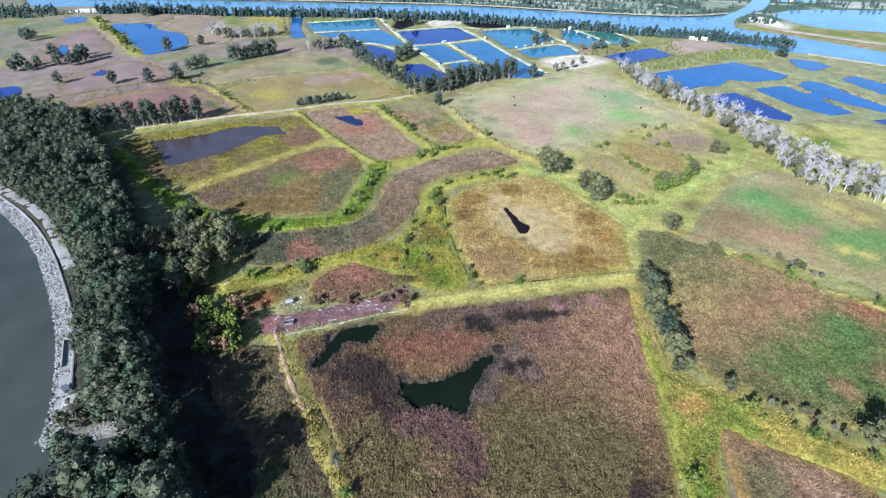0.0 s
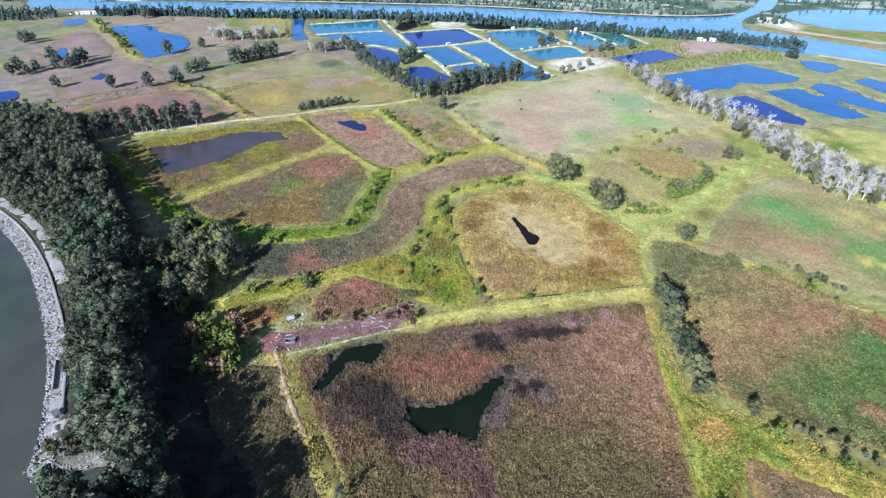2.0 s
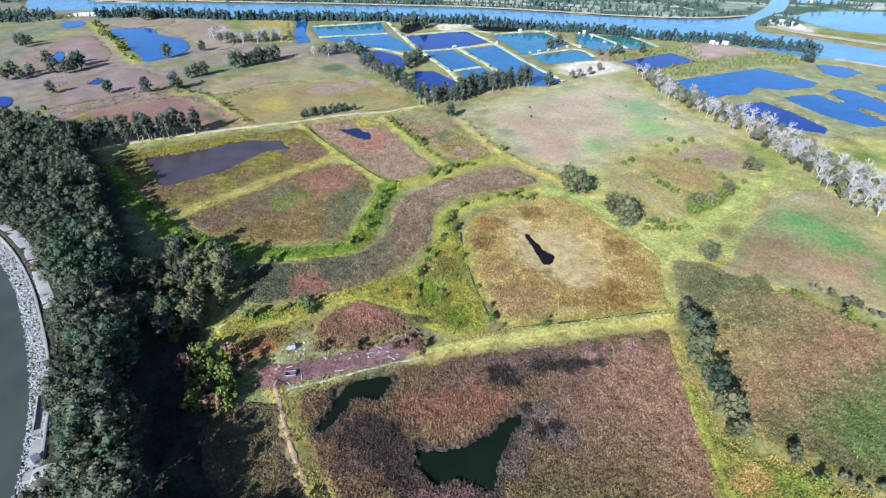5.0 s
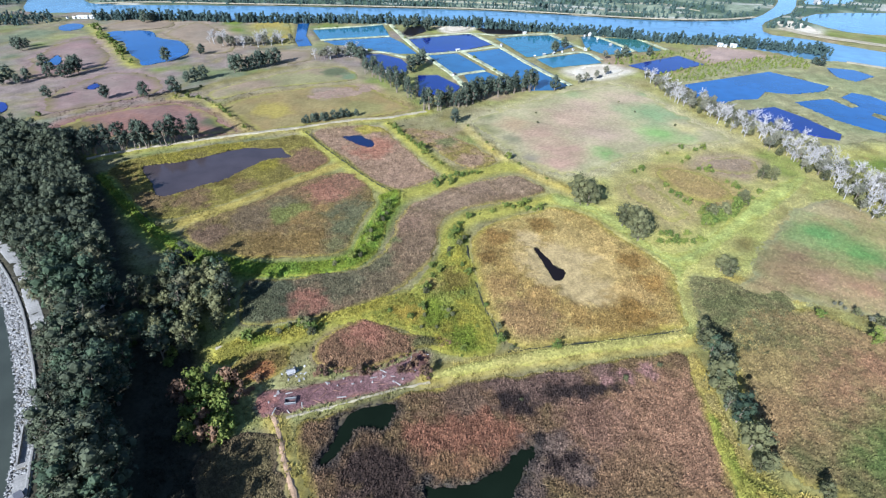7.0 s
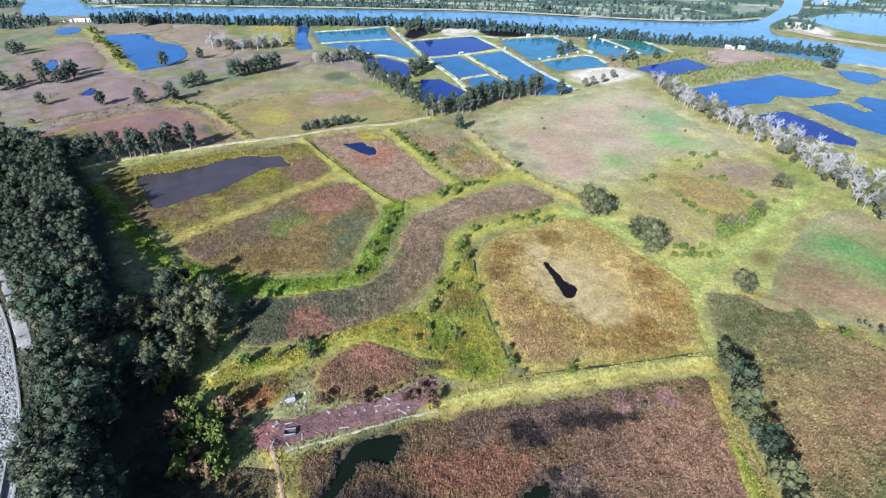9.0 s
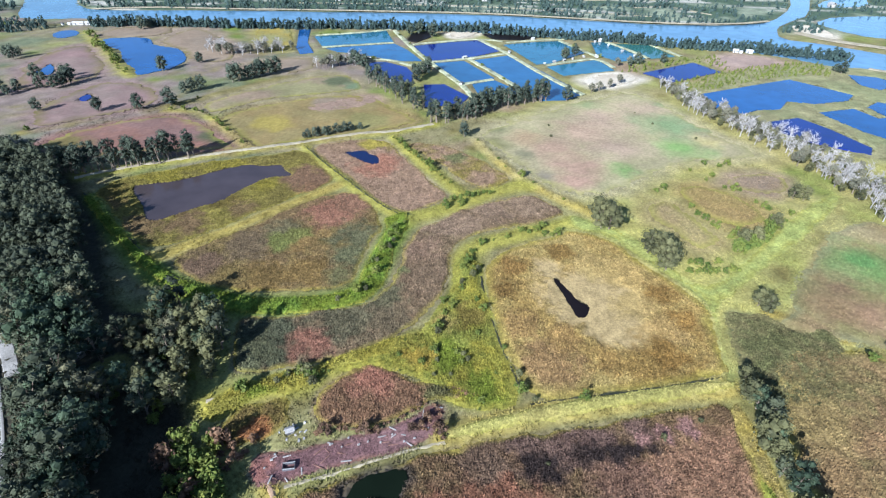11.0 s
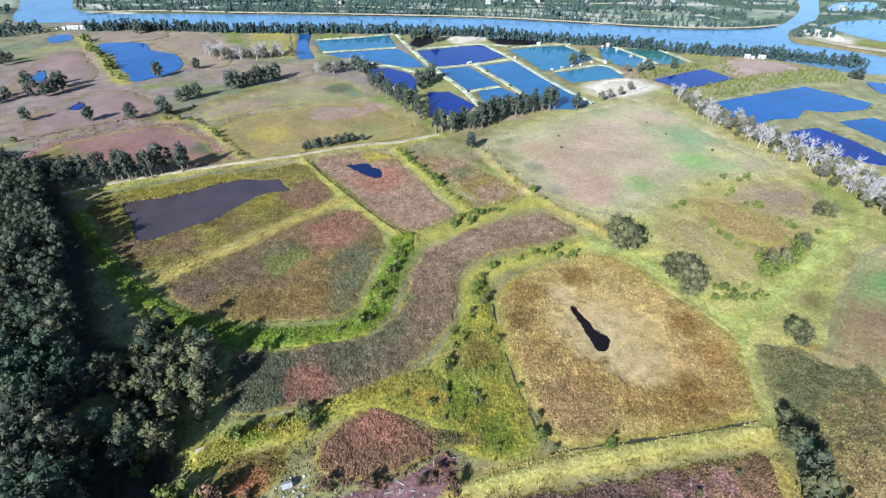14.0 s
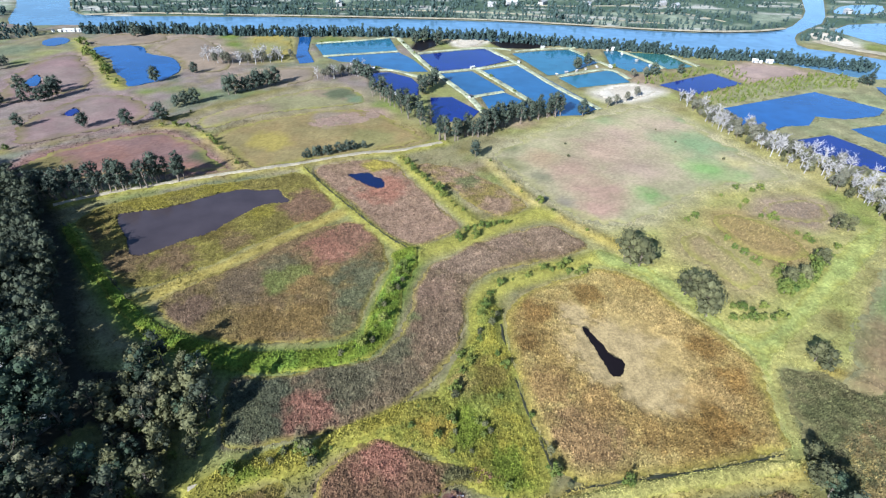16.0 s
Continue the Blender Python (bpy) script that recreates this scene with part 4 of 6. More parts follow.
def make_ground():
    gx = steps(((-4600, -1500, 500), (-1500, -700, 80), (-700, -240, 6), (-240, -130, 2.2), (-130, 130, 1.7), (130, 230, 2.4), (230, 700, 6), (700, 1500, 80), (1500, 4600, 500)))
    gy = steps(((-2500, -300, 400), (-300, 30, 30), (30, 230, 1.7), (230, 330, 2.2), (330, 620, 4.0), (620, 1000, 8), (1000, 1500, 60), (1500, 4800, 400)))
    x, y, f = sheet(gx, gy)
    near = (np.abs(x) < 235) & (y > 31) & (y < 330)
    jx, jy = rng.uniform(-0.4, 0.4, x.shape), rng.uniform(-0.4, 0.4, x.shape)
    x, y = np.where(near, x + jx, x), np.where(near, y + jy, y)
    x, y = x.ravel(), y.ravel()
    lumps = np.where(near.ravel(), rng.uniform(-0.05, 0.2, x.shape), 0)
    for _, outline, *_ in FIELDS:
        lumps = np.where(near_area(x, y, rounded(outline, 2), 3) < -1, -0.25, lumps)
    z = ground_height(x, y) + lumps
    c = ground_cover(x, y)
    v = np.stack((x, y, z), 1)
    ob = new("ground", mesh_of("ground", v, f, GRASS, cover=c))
    tagged(ob, "flat wetland ground with yellow-green grass and low bunds", "ground", kind="structure")



def make_water(outline, level, name, mat, label):
    """A slab of water that fills its basin."""
    n = len(outline)
    v = [(x, y, level) for x, y in outline] + [(x, y, level - 0.9) for x, y in outline]
    f = [list(range(n)), list(range(2 * n - 1, n - 1, -1))] + [[(i + 1) % n, i, n + i, n + (i + 1) % n] for i in range(n)]
    area = sum(a[0] * b[1] - b[0] * a[1] for a, b in zip(outline, np.roll(outline, -1, 0)))
    if area < 0:
        f = [g[::-1] for g in f]
    tagged(new(name, mesh_of(name, v, f, mat)), label, name.split("_")[-1] if name != "marsh_pool" else "pond", kind="structure")


# ---- reed beds and meadows ----
FIELDS = []


def field(name, outline, tones, label, tint=(1, 1, 1), **more):
    """Notes a stand for grow(); tint shifts its tones and its drifts, but for bare pale mud."""
    def shifted(c):
        return c if c == PALE else tuple(a * b for a, b in zip(c, tint))

    more["blobs"] = [(x, y, r, shifted(c)) for x, y, r, c in more.get("blobs", ())]
    FIELDS.append((name, outline, tuple(shifted(c) for c in tones), label, more))


def blades(x, y, z, high, wide, n=3):
    """Tufts of upright pointed blades, n to a tuft: verts and faces."""
    m = len(x)
    w = rng.uniform(0, 2 * np.pi, (m, n))
    lean = rng.uniform(0.35, 1.25, (m, n))
    s = wide * rng.uniform(0.6, 1.3, (m, n))
    bx, by = x[:, None] + np.cos(w + 1.3) * s * 0.3, y[:, None] + np.sin(w + 1.3) * s * 0.3
    h = high[:, None] * rng.uniform(0.6, 1.2, (m, n))
    a = np.stack((bx + np.sin(w) * s * 0.5, by - np.cos(w) * s * 0.5, np.repeat(z[:, None], n, 1)), -1)
    b = np.stack((bx - np.sin(w) * s * 0.5, by + np.cos(w) * s * 0.5, np.repeat(z[:, None], n, 1)), -1)
    t = np.stack((bx + np.cos(w) * lean * h, by + np.sin(w) * lean * h, z[:, None] + h), -1)
    return np.stack((a, b, t), 2).reshape(-1, 3), np.arange(m * n * 3).reshape(-1, 3)


def with_tufts(x, y, z, f, c, rise, tall, cell):
    """A stand's rough top together with the tufts that grow out of it."""
    pick = np.nonzero(rng.uniform(0, 1, len(x)) < np.clip(rise * 1.25, 0, 1) * min(1.0, 0.75 / cell))[0]
    v, g = blades(x[pick], y[pick], z[pick] - 0.12, tall * (0.26 + 0.36 * rise[pick]) + 0.1, np.full((len(pick), 1), 0.62 * cell + 0.14))
    wide = min(1.0, 0.55 / cell)
    tone = np.repeat(c[pick] * (0.95 + wide * rng.uniform(-0.26, 0.26, (len(pick), 1))), 9, 0)
    return np.vstack((np.stack((x, y, z), 1), v)), f.tolist() + (g + len(x)).tolist(), REEDS if cell < 0.85 else SWARD, np.vstack((c, tone))


def grow(name, outline, tones, label, cell=0.46, tall=0.65, blobs=(), holes=(), fringe=2.0, edge=None, ragged=2.0, seed=0, lift=0.03, flat=0.0, gain=1.6, bite=2.2, wet_tone=None, tufted=1.0):
    """A stand of reeds, sedge or grass: a rough top over an outline, thinning to its rim. tones: two colours, mixed in drifts; blobs: x, y, radius, colour."""
    o = rounded(outline, 2)
    (x0, y0), (x1, y1) = o.min(0), o.max(0)
    x, y, f = sheet(np.arange(x0, x1 + cell, cell), np.arange(y0, y1 + cell, cell))
    x, y = (x + rng.uniform(-0.42, 0.42, x.shape) * cell).ravel(), (y + rng.uniform(-0.42, 0.42, y.shape) * cell).ravel()
    d = off_area(x, y, o) + ragged * (fractal(x, y, 7, seed + 5) - 0.5) * 2
    wet = np.full(x.shape, -9.0)
    for h in holes:
        wet = np.maximum(wet, -0.5 - near_area(x, y, rounded(h, 2), 12) + bite * (fractal(x, y, 3, seed + 9) - 0.5))
    keep = (d < 0) & (wet < 0)
    f = f[keep[f].all(1)]
    used = np.unique(f)
    back = np.zeros(len(x), np.int64)
    back[used] = np.arange(len(used))
    f, x, y, d, wet = back[f], x[used], y[used], d[used], wet[used]
    rise = np.clip(-d / fringe, 0, 1)
    rim = 1 - rise
    dip = np.clip(-wet / 0.7, 0, 1)
    tuft = rng.uniform(0, 1, len(x)) ** 1.3
    clump = fractal(x, y, 1.5 if cell < 0.85 else 2.6, seed + 15)
    fine = min(1.0, 0.7 / cell)
    drift = fractal(x, y, 16, seed + 25) * (1 - 0.3 * fine) + grain(x, y, 2.2, seed + 35) * 0.3 * fine
    c = blend(np.tile(tones[0], (len(x), 1)), tones[1], (drift - 0.36) * 3.2)
    bare = np.zeros(len(x))
    for bx, by, r, tone in blobs:
        k = 1.25 - np.hypot(x - bx, y - by) / r + (0.6 if tone == PALE else 1.1) * (fractal(x, y, r * 0.55, seed + 45) - 0.5) + 0.5 * (fine if cell < 0.8 else 0) * (grain(x, y, 1.6, seed + 46) - 0.5)
        c = blend(c, tone, k * gain)
        if tone == PALE:
            bare = np.maximum(bare, np.clip(k * 1.6, 0, 1))
            rise = rise * (1 - 0.9 * np.clip(k * 1.6, 0, 1))
    c = blend(c, edge if edge is not None else LIME, rim * (0.4 + 0.9 * fractal(x, y, 4, seed + 55)))
    if cell < 0.85 and name != "rough_grass":
        c = c * (0.94, 0.86, 0.74)
    elif cell < 0.65:
        c = c * (0.96, 0.94, 0.82)
    wide = min(1.0, 0.55 / cell)
    c = c * (1 + wide * rng.uniform(-0.27, 0.27, (len(x), 1)) * (1 - 0.85 * bare[:, None]))
    c = c * (0.80 + 0.40 * fractal(x, y, 5.5 if cell < 0.85 else 11, seed + 65)[:, None])
    if wet_tone:
        c = blend(c, wet_tone, (wet + 3.2) / 3)
    z = ground_height(x, y) + lift + rise * dip * tall * (flat + (1 - flat) * (0.1 + 0.28 * tuft + 0.85 * clump))
    v, f, mat, c = with_tufts(x, y, z, f, c, rise * dip * tufted, tall, cell)
    me = mesh_of(name, v, f, GRASS if name == "rough_grass" else mat, c)
    ob = new(name, me)
    return tagged(ob, label, "reeds" if "reed" in name else "grass", kind="stuff")


BURNT, SOOT, WINE, LILAC = (0.05, 0.041, 0.037), (0.03, 0.026, 0.026), (0.112, 0.076, 0.072), (0.122, 0.104, 0.09)
FRESH, BLUSH, BRUSH, OVAL = (0.128, 0.118, 0.056), (0.235, 0.166, 0.112), (0.25, 0.175, 0.165), (0.198, 0.116, 0.078)
field("reed_bed", BED_MARSH, ((0.148, 0.112, 0.07), (0.142, 0.12, 0.062)), "purple-brown dry reed bed with olive drifts round dark pools", tint=(0.83, 0.755, 0.76), cell=0.45, tall=0.68, holes=(DARK_POOL, REED_POOL), seed=1, bite=4.4, wet_tone=(0.036, 0.031, 0.026),
      blobs=((37, 107, 12, BLUSH), (52, 117, 12, BLUSH), (52, 104, 13, BLUSH), (38, 95, 11, (0.18, 0.136, 0.085)), (42, 86, 11, (0.168, 0.132, 0.076)), (31, 112, 8, (0.19, 0.135, 0.10)), (56, 88, 9, (0.205, 0.15, 0.088)),
             (25, 78, 11, FRESH), (35, 74, 12, FRESH), (41, 70, 10, FRESH), (17, 69, 10, FRESH), (-9, 68, 9, FRESH), (-17, 74, 7, FRESH), (27, 64, 10, FRESH), (47, 58, 9, FRESH),
             (-1, 81, 5, WINE), (4, 79, 5.5, WINE), (8, 75, 4, WINE), (9, 69, 3.5, WINE), (-7, 81.5, 4.5, WINE), (12, 122, 8, (0.128, 0.10, 0.085)), (25, 125, 7, (0.13, 0.10, 0.088)), (38, 127, 5, (0.15, 0.115, 0.10)), (0, 118, 7, (0.135, 0.108, 0.08)),
             (-7, 104, 7, OVAL), (0, 105, 8, OVAL), (7, 106.5, 7, OVAL), (-12, 107, 4, OVAL), (2, 99, 4, (0.21, 0.15, 0.085)), (-6, 98, 4, (0.21, 0.15, 0.085)),
             (15, 100, 5, LILAC), (20, 104.5, 5, LILAC), (24.5, 99.4, 5, LILAC), (13, 92, 5, LILAC),
             (-19, 92, 5.5, BURNT), (-18, 97, 6, BURNT), (-24, 97, 6, BURNT), (-14, 91, 4, BURNT), (-13, 86, 4.5, BURNT), (-25.5, 90, 3, (0.085, 0.066, 0.055)), (-33, 99, 3, BURNT), (20, 99.5, 2.2, SOOT), (24.5, 101, 2.2, SOOT), (17, 106.5, 2, SOOT),
             (10, 117.6, 3, SOOT), (14.4, 117, 3.6, SOOT), (21.7, 121, 3, BURNT), (26, 121.4, 2.8, SOOT), (30.6, 121.6, 2.8, SOOT), (35, 122.5, 2.4, SOOT), (39.8, 123.4, 2, BURNT), (44, 127.6, 2.6, BRUSH), (50, 129.3, 2.8, BRUSH), (38, 125.6, 2, BRUSH), (48, 65, 3.6, DARK_REED), (45, 63, 2.6, BURNT)))
field("reed_bed", BED_WEST, ((0.105, 0.085, 0.055), (0.135, 0.118, 0.066)), "dark olive-brown reed bed beside the wood", tint=(0.86, 0.86, 0.82), cell=0.42, tall=0.6, seed=3, ragged=4, edge=DARK_REED, blobs=((-38, 60, 9, REED_GREEN),))
field("reed_bed", BED_CORNER, (PURPLE, (0.185, 0.14, 0.088)), "brown dry reed bed behind a grassy bund", cell=0.46, tall=0.55, seed=4, ragged=3.5, fringe=5, edge=GOLD, blobs=((86, 66, 8, (0.21, 0.145, 0.10)), (74, 66, 7, (0.125, 0.115, 0.06))))
field("reed_bed", BED_FAN, ((0.142, 0.14, 0.068), (0.19, 0.152, 0.086)), "mixed dry and green reed bed on open marsh", tint=(0.92, 0.88, 0.82), cell=0.6, tall=0.62, seed=5, ragged=3, fringe=3,
      gain=1.0, blobs=((101, 103, 11, (0.09, 0.135, 0.045)), (116, 110, 14, (0.085, 0.14, 0.045)), (128, 116, 11, (0.085, 0.14, 0.05)), (117, 96, 12, (0.085, 0.13, 0.045)), (104, 95, 9, (0.09, 0.13, 0.05)), (124, 120, 8, (0.08, 0.15, 0.05)), (88, 95, 7, REED_GREEN), (80, 140, 12, (0.215, 0.195, 0.085)), (88, 131, 10, (0.20, 0.17, 0.085)),
             (81, 114, 10, (0.20, 0.15, 0.085)), (100, 125, 9, (0.215, 0.15, 0.095)), (112, 95.7, 4, (0.22, 0.155, 0.095)), (116, 133, 10, (0.225, 0.15, 0.10)), (140, 130, 8, PINK), (80, 104, 6, REED_GREEN)))
field("reed_bed", BED_SLOPE, ((0.20, 0.19, 0.092), (0.21, 0.172, 0.10)), "pale dry reed bed with soft green drifts", tint=(1.0, 0.95, 0.76), cell=0.85, tall=0.34, seed=6, ragged=5, fringe=4, edge=(0.20, 0.195, 0.095), gain=0.9,
      blobs=((145, 232, 18, (0.25, 0.22, 0.15)), (142, 203, 15, (0.105, 0.20, 0.075)), (128, 199, 10, (0.15, 0.205, 0.09)), (148, 191, 10, (0.10, 0.185, 0.065)), (158, 168, 14, (0.09, 0.165, 0.055)), (172, 172, 12, (0.09, 0.175, 0.06)), (124, 175, 9, (0.25, 0.17, 0.12)), (137, 170, 9, (0.24, 0.158, 0.108)), (100, 182, 9, (0.125, 0.13, 0.06)), (112, 192, 9, (0.135, 0.132, 0.066)), (114, 178, 9, (0.175, 0.122, 0.078)), (122, 188, 9, (0.175, 0.128, 0.084)), (104, 168, 7, (0.23, 0.175, 0.105)), (172, 198, 7, (0.33, 0.29, 0.115)), (177, 189, 6, (0.33, 0.29, 0.115)), (154, 165, 4.5, (0.32, 0.28, 0.10)), (161, 161, 4, (0.32, 0.28, 0.10)), (149, 177, 5, (0.22, 0.16, 0.12))))
field("reed_bed", BED_BEND, ((0.155, 0.118, 0.08), (0.162, 0.131, 0.086)), "long bending bed of purple-grey reeds", cell=0.48, tall=0.6, seed=7,
      blobs=((-64, 157, 15, (0.078, 0.088, 0.058)), (-66, 148, 9, (0.082, 0.092, 0.056)), (-42, 164, 10, (0.10, 0.098, 0.064)), (-32, 176, 8, (0.105, 0.105, 0.066)), (-50, 154, 7, (0.185, 0.104, 0.078)), (-28, 165, 7, (0.125, 0.108, 0.072)), (-22, 204, 9, (0.195, 0.145, 0.108)), (-8, 222, 11, (0.205, 0.16, 0.12)), (22, 238, 10, (0.21, 0.165, 0.122)), (6, 232, 8, (0.195, 0.152, 0.115)), (-16, 188, 9, (0.165, 0.128, 0.09)), (-29, 190, 4, (0.11, 0.13, 0.06))))
field("sedge_meadow", BED_PUDDLE, ((0.225, 0.17, 0.07), (0.23, 0.19, 0.085)), "golden-brown sedge round a pale mudflat", tint=(1.12, 1.14, 1.04), cell=0.46, tall=0.6, seed=8, holes=(PUDDLE,), fringe=4,
      blobs=((28, 182, 10, PALE), (36, 184, 11, PALE), (44, 178, 10, PALE), (38, 173, 9, PALE), (44, 164, 9, PALE), (31, 172, 8, PALE), (38, 164, 7, PALE), (24, 195, 5, PALE), (62, 168, 6, (0.165, 0.11, 0.04)), (12, 195, 6, (0.17, 0.115, 0.045)), (52, 178, 9, (0.255, 0.20, 0.095)), (50, 192, 9, (0.25, 0.195, 0.09)), (40, 198, 8, (0.25, 0.20, 0.095)), (56, 162, 7, (0.24, 0.18, 0.085)), (20, 150, 9, (0.20, 0.14, 0.075)), (52, 152, 9, (0.15, 0.10, 0.035)), (60, 182, 5, (0.14, 0.095, 0.035)), (8, 182, 5, (0.13, 0.09, 0.035)), (24, 160, 6, (0.205, 0.145, 0.065)), (36, 152, 6, (0.19, 0.135, 0.055)), (44, 149, 6, (0.18, 0.13, 0.05)), (13, 165, 6, (0.21, 0.15, 0.07)), (30, 204, 5, (0.15, 0.105, 0.04))))
field("sedge_meadow", BED_POND, ((0.205, 0.19, 0.055), (0.185, 0.168, 0.056)), "olive and brown sedge round a muddy pond", tint=(0.76, 0.76, 0.68), cell=0.65, tall=0.42, seed=9, holes=(BROWN_POND,),
      blobs=((-140, 256, 9, LIME), (-118, 268, 9, LIME), (-156, 238, 8, OLIVE), (-104, 234, 7, OLIVE), (-92, 250, 6, LIME), (-120, 226, 6, OLIVE), (-130, 211, 10, (0.17, 0.128, 0.075)), (-112, 216, 8, (0.165, 0.122, 0.075)), (-76, 257, 11, (0.20, 0.135, 0.10)), (-70, 246, 7, (0.20, 0.13, 0.09)), (-96, 228, 6, (0.175, 0.135, 0.075)), (-150, 228, 6, (0.185, 0.14, 0.065))))
field("reed_bed", BED_OVAL, ((0.152, 0.115, 0.062), (0.15, 0.126, 0.052)), "oval bed of purple reeds with golden and green drifts", cell=0.5, tall=0.46, seed=10,
      blobs=((-96, 188, 10, (0.128, 0.094, 0.066)), (-84, 203, 9, (0.13, 0.105, 0.068)), (-60, 226, 11, (0.215, 0.122, 0.088)), (-52, 236, 8, (0.20, 0.125, 0.088)), (-47, 212, 9, (0.105, 0.112, 0.066)), (-46, 198, 8, (0.10, 0.11, 0.062)), (-47, 187, 6, (0.11, 0.112, 0.056)), (-72, 184, 10, (0.15, 0.112, 0.045)), (-60, 188, 10, (0.155, 0.115, 0.046)), (-84, 183, 7, (0.15, 0.12, 0.05)),
             (-74, 213, 7, (0.125, 0.118, 0.07)), (-72, 205, 6, (0.13, 0.15, 0.05)), (-67, 210, 5, (0.135, 0.15, 0.05)), (-63, 206, 3.6, (0.21, 0.155, 0.068)), (-59, 212, 3.6, (0.215, 0.16, 0.07)), (-66, 201, 3.6, (0.205, 0.15, 0.065)), (-58, 202, 4, (0.19, 0.145, 0.066))))
field("reed_bed", BED_POOL, ((0.20, 0.15, 0.10), (0.18, 0.135, 0.085)), "pinkish dry reed bed round a small pool", tint=(1.15, 1.12, 1.25), cell=0.65, tall=0.42, seed=11, holes=(SMALL_POOL,),
      blobs=((-45, 272, 11, PINK), (-50, 298, 8, LIME), (-38, 294, 6, OLIVE), (-70, 292, 7, (0.17, 0.13, 0.08))))
field("reed_bed", BED_EAST, (OLIVE, (0.18, 0.13, 0.095)), "mixed olive and pink reed bed", tint=(1.2, 1.22, 1.25), cell=0.75, tall=0.58, seed=12, blobs=((4, 262, 7, (0.18, 0.132, 0.092)), (-8, 282, 6, REED_GREEN)))
field("reed_bed", BED_RED, ((0.18, 0.122, 0.08), (0.17, 0.122, 0.076)), "reddish-purple reed patch above a bare track", tint=(0.96, 0.9, 0.9), cell=0.42, tall=0.65, seed=13, blobs=((-29, 141, 6, (0.235, 0.135, 0.10)), (-12, 138, 4, REED_GREEN)))
field("reed_bed", BED_BROWN, ((0.14, 0.10, 0.05), OLIVE), "brown reed patch beside the clearing", cell=0.42, tall=0.58, seed=14, blobs=((-56, 124, 4, (0.26, 0.13, 0.06)),))
field("bare_soil", BARE_STRIP, ((0.15, 0.095, 0.09), (0.185, 0.125, 0.115)), "bare purple-grey soil strip with litter and stubble", tint=(0.94, 0.9, 1.06), cell=0.42, tall=0.25, ragged=0.8, seed=15, edge=(0.17, 0.10, 0.07), fringe=1.5,
      blobs=((-12, 131, 3.5, (0.11, 0.065, 0.05)), (-52, 114, 3, (0.26, 0.14, 0.11))))
field("meadow", MEADOW, ((0.27, 0.245, 0.125), (0.29, 0.25, 0.14)), "wide pale meadow with soft pink and green drifts", cell=1.1, tall=0.12, tufted=0.12, seed=16, fringe=5, ragged=5, gain=1.0, edge=(0.27, 0.25, 0.09),
      blobs=((41, 298, 16, (0.315, 0.22, 0.145)), (76, 340, 22, (0.33, 0.245, 0.165)), (47, 263, 12, (0.31, 0.205, 0.14)), (74, 302, 18, (0.325, 0.245, 0.165)), (50, 278, 15, (0.315, 0.215, 0.145)), (105, 362, 16, (0.32, 0.25, 0.16)), (28, 311, 11, (0.30, 0.22, 0.125)), (60, 320, 18, (0.325, 0.235, 0.155)),
             (110, 303, 15, (0.17, 0.25, 0.08)), (112, 337, 19, (0.20, 0.26, 0.12)), (130, 336, 11, (0.21, 0.26, 0.13)), (72, 275, 8, (0.17, 0.24, 0.08)), (127, 312, 8, (0.37, 0.32, 0.14)), (12, 303, 8, (0.165, 0.155, 0.07)), (13, 322, 9, (0.19, 0.185, 0.09)), (26, 290, 6, (0.19, 0.175, 0.10)), (33, 266, 5, (0.20, 0.17, 0.12)), (70, 368, 10, (0.22, 0.24, 0.11)), (122, 372, 8, (0.23, 0.25, 0.12))))
field("sedge_meadow", SEDGE_A, ((0.205, 0.155, 0.07), (0.19, 0.15, 0.062)), "brown sedge lens in lime grass", tint=(1.02, 0.97, 0.85), cell=0.9, tall=0.6, seed=17, fringe=4)
field("sedge_meadow", SEDGE_B, (TAN, (0.20, 0.15, 0.10)), "pale tan sedge patch", cell=1.0, tall=0.6, seed=18, fringe=4)
field("sedge_meadow", SEDGE_C, ((0.22, 0.17, 0.08), (0.24, 0.20, 0.08)), "golden sedge strip between bunds", cell=0.9, tall=0.5, seed=19, fringe=5)
# western fields: extra blue in some tones and tints paints distance haze
field("reed_bed", WEST_RED, ((0.18, 0.115, 0.085), PINK), "reddish dry reed field behind a row of trees", tint=(0.92, 0.88, 0.98), cell=1.2, tall=0.32, tufted=0.5, fringe=5, seed=20, ragged=3, blobs=((-132, 300, 10, REED_GREEN), (-205, 285, 12, OLIVE)))
field("sedge_meadow", WEST_GOLD, ((0.20, 0.16, 0.065), (0.205, 0.15, 0.06)), "golden sedge field along the track", cell=1.2, tall=0.32, tufted=0.5, fringe=5, seed=21, ragged=3, blobs=((-110, 320, 12, STRAW), (-60, 330, 14, (0.185, 0.165, 0.06)), (-84, 355, 13, (0.22, 0.17, 0.115))))
field("sedge_meadow", WEST_PAN, ((0.25, 0.18, 0.125), (0.23, 0.16, 0.115)), "smooth pinkish-tan pan of short reeds", cell=1.4, tall=0.4, seed=22, edge=GOLD)
field("sedge_meadow", WEST_MID, (TAN, (0.19, 0.17, 0.075)), "tan grass field with olive drifts", tint=(1.0, 1.02, 1.1), cell=1.5, tall=0.32, tufted=0.5, fringe=5, seed=23, ragged=3, blobs=((-88, 400, 10, REED_GREEN), (-74, 390, 9, (0.13, 0.16, 0.08))))
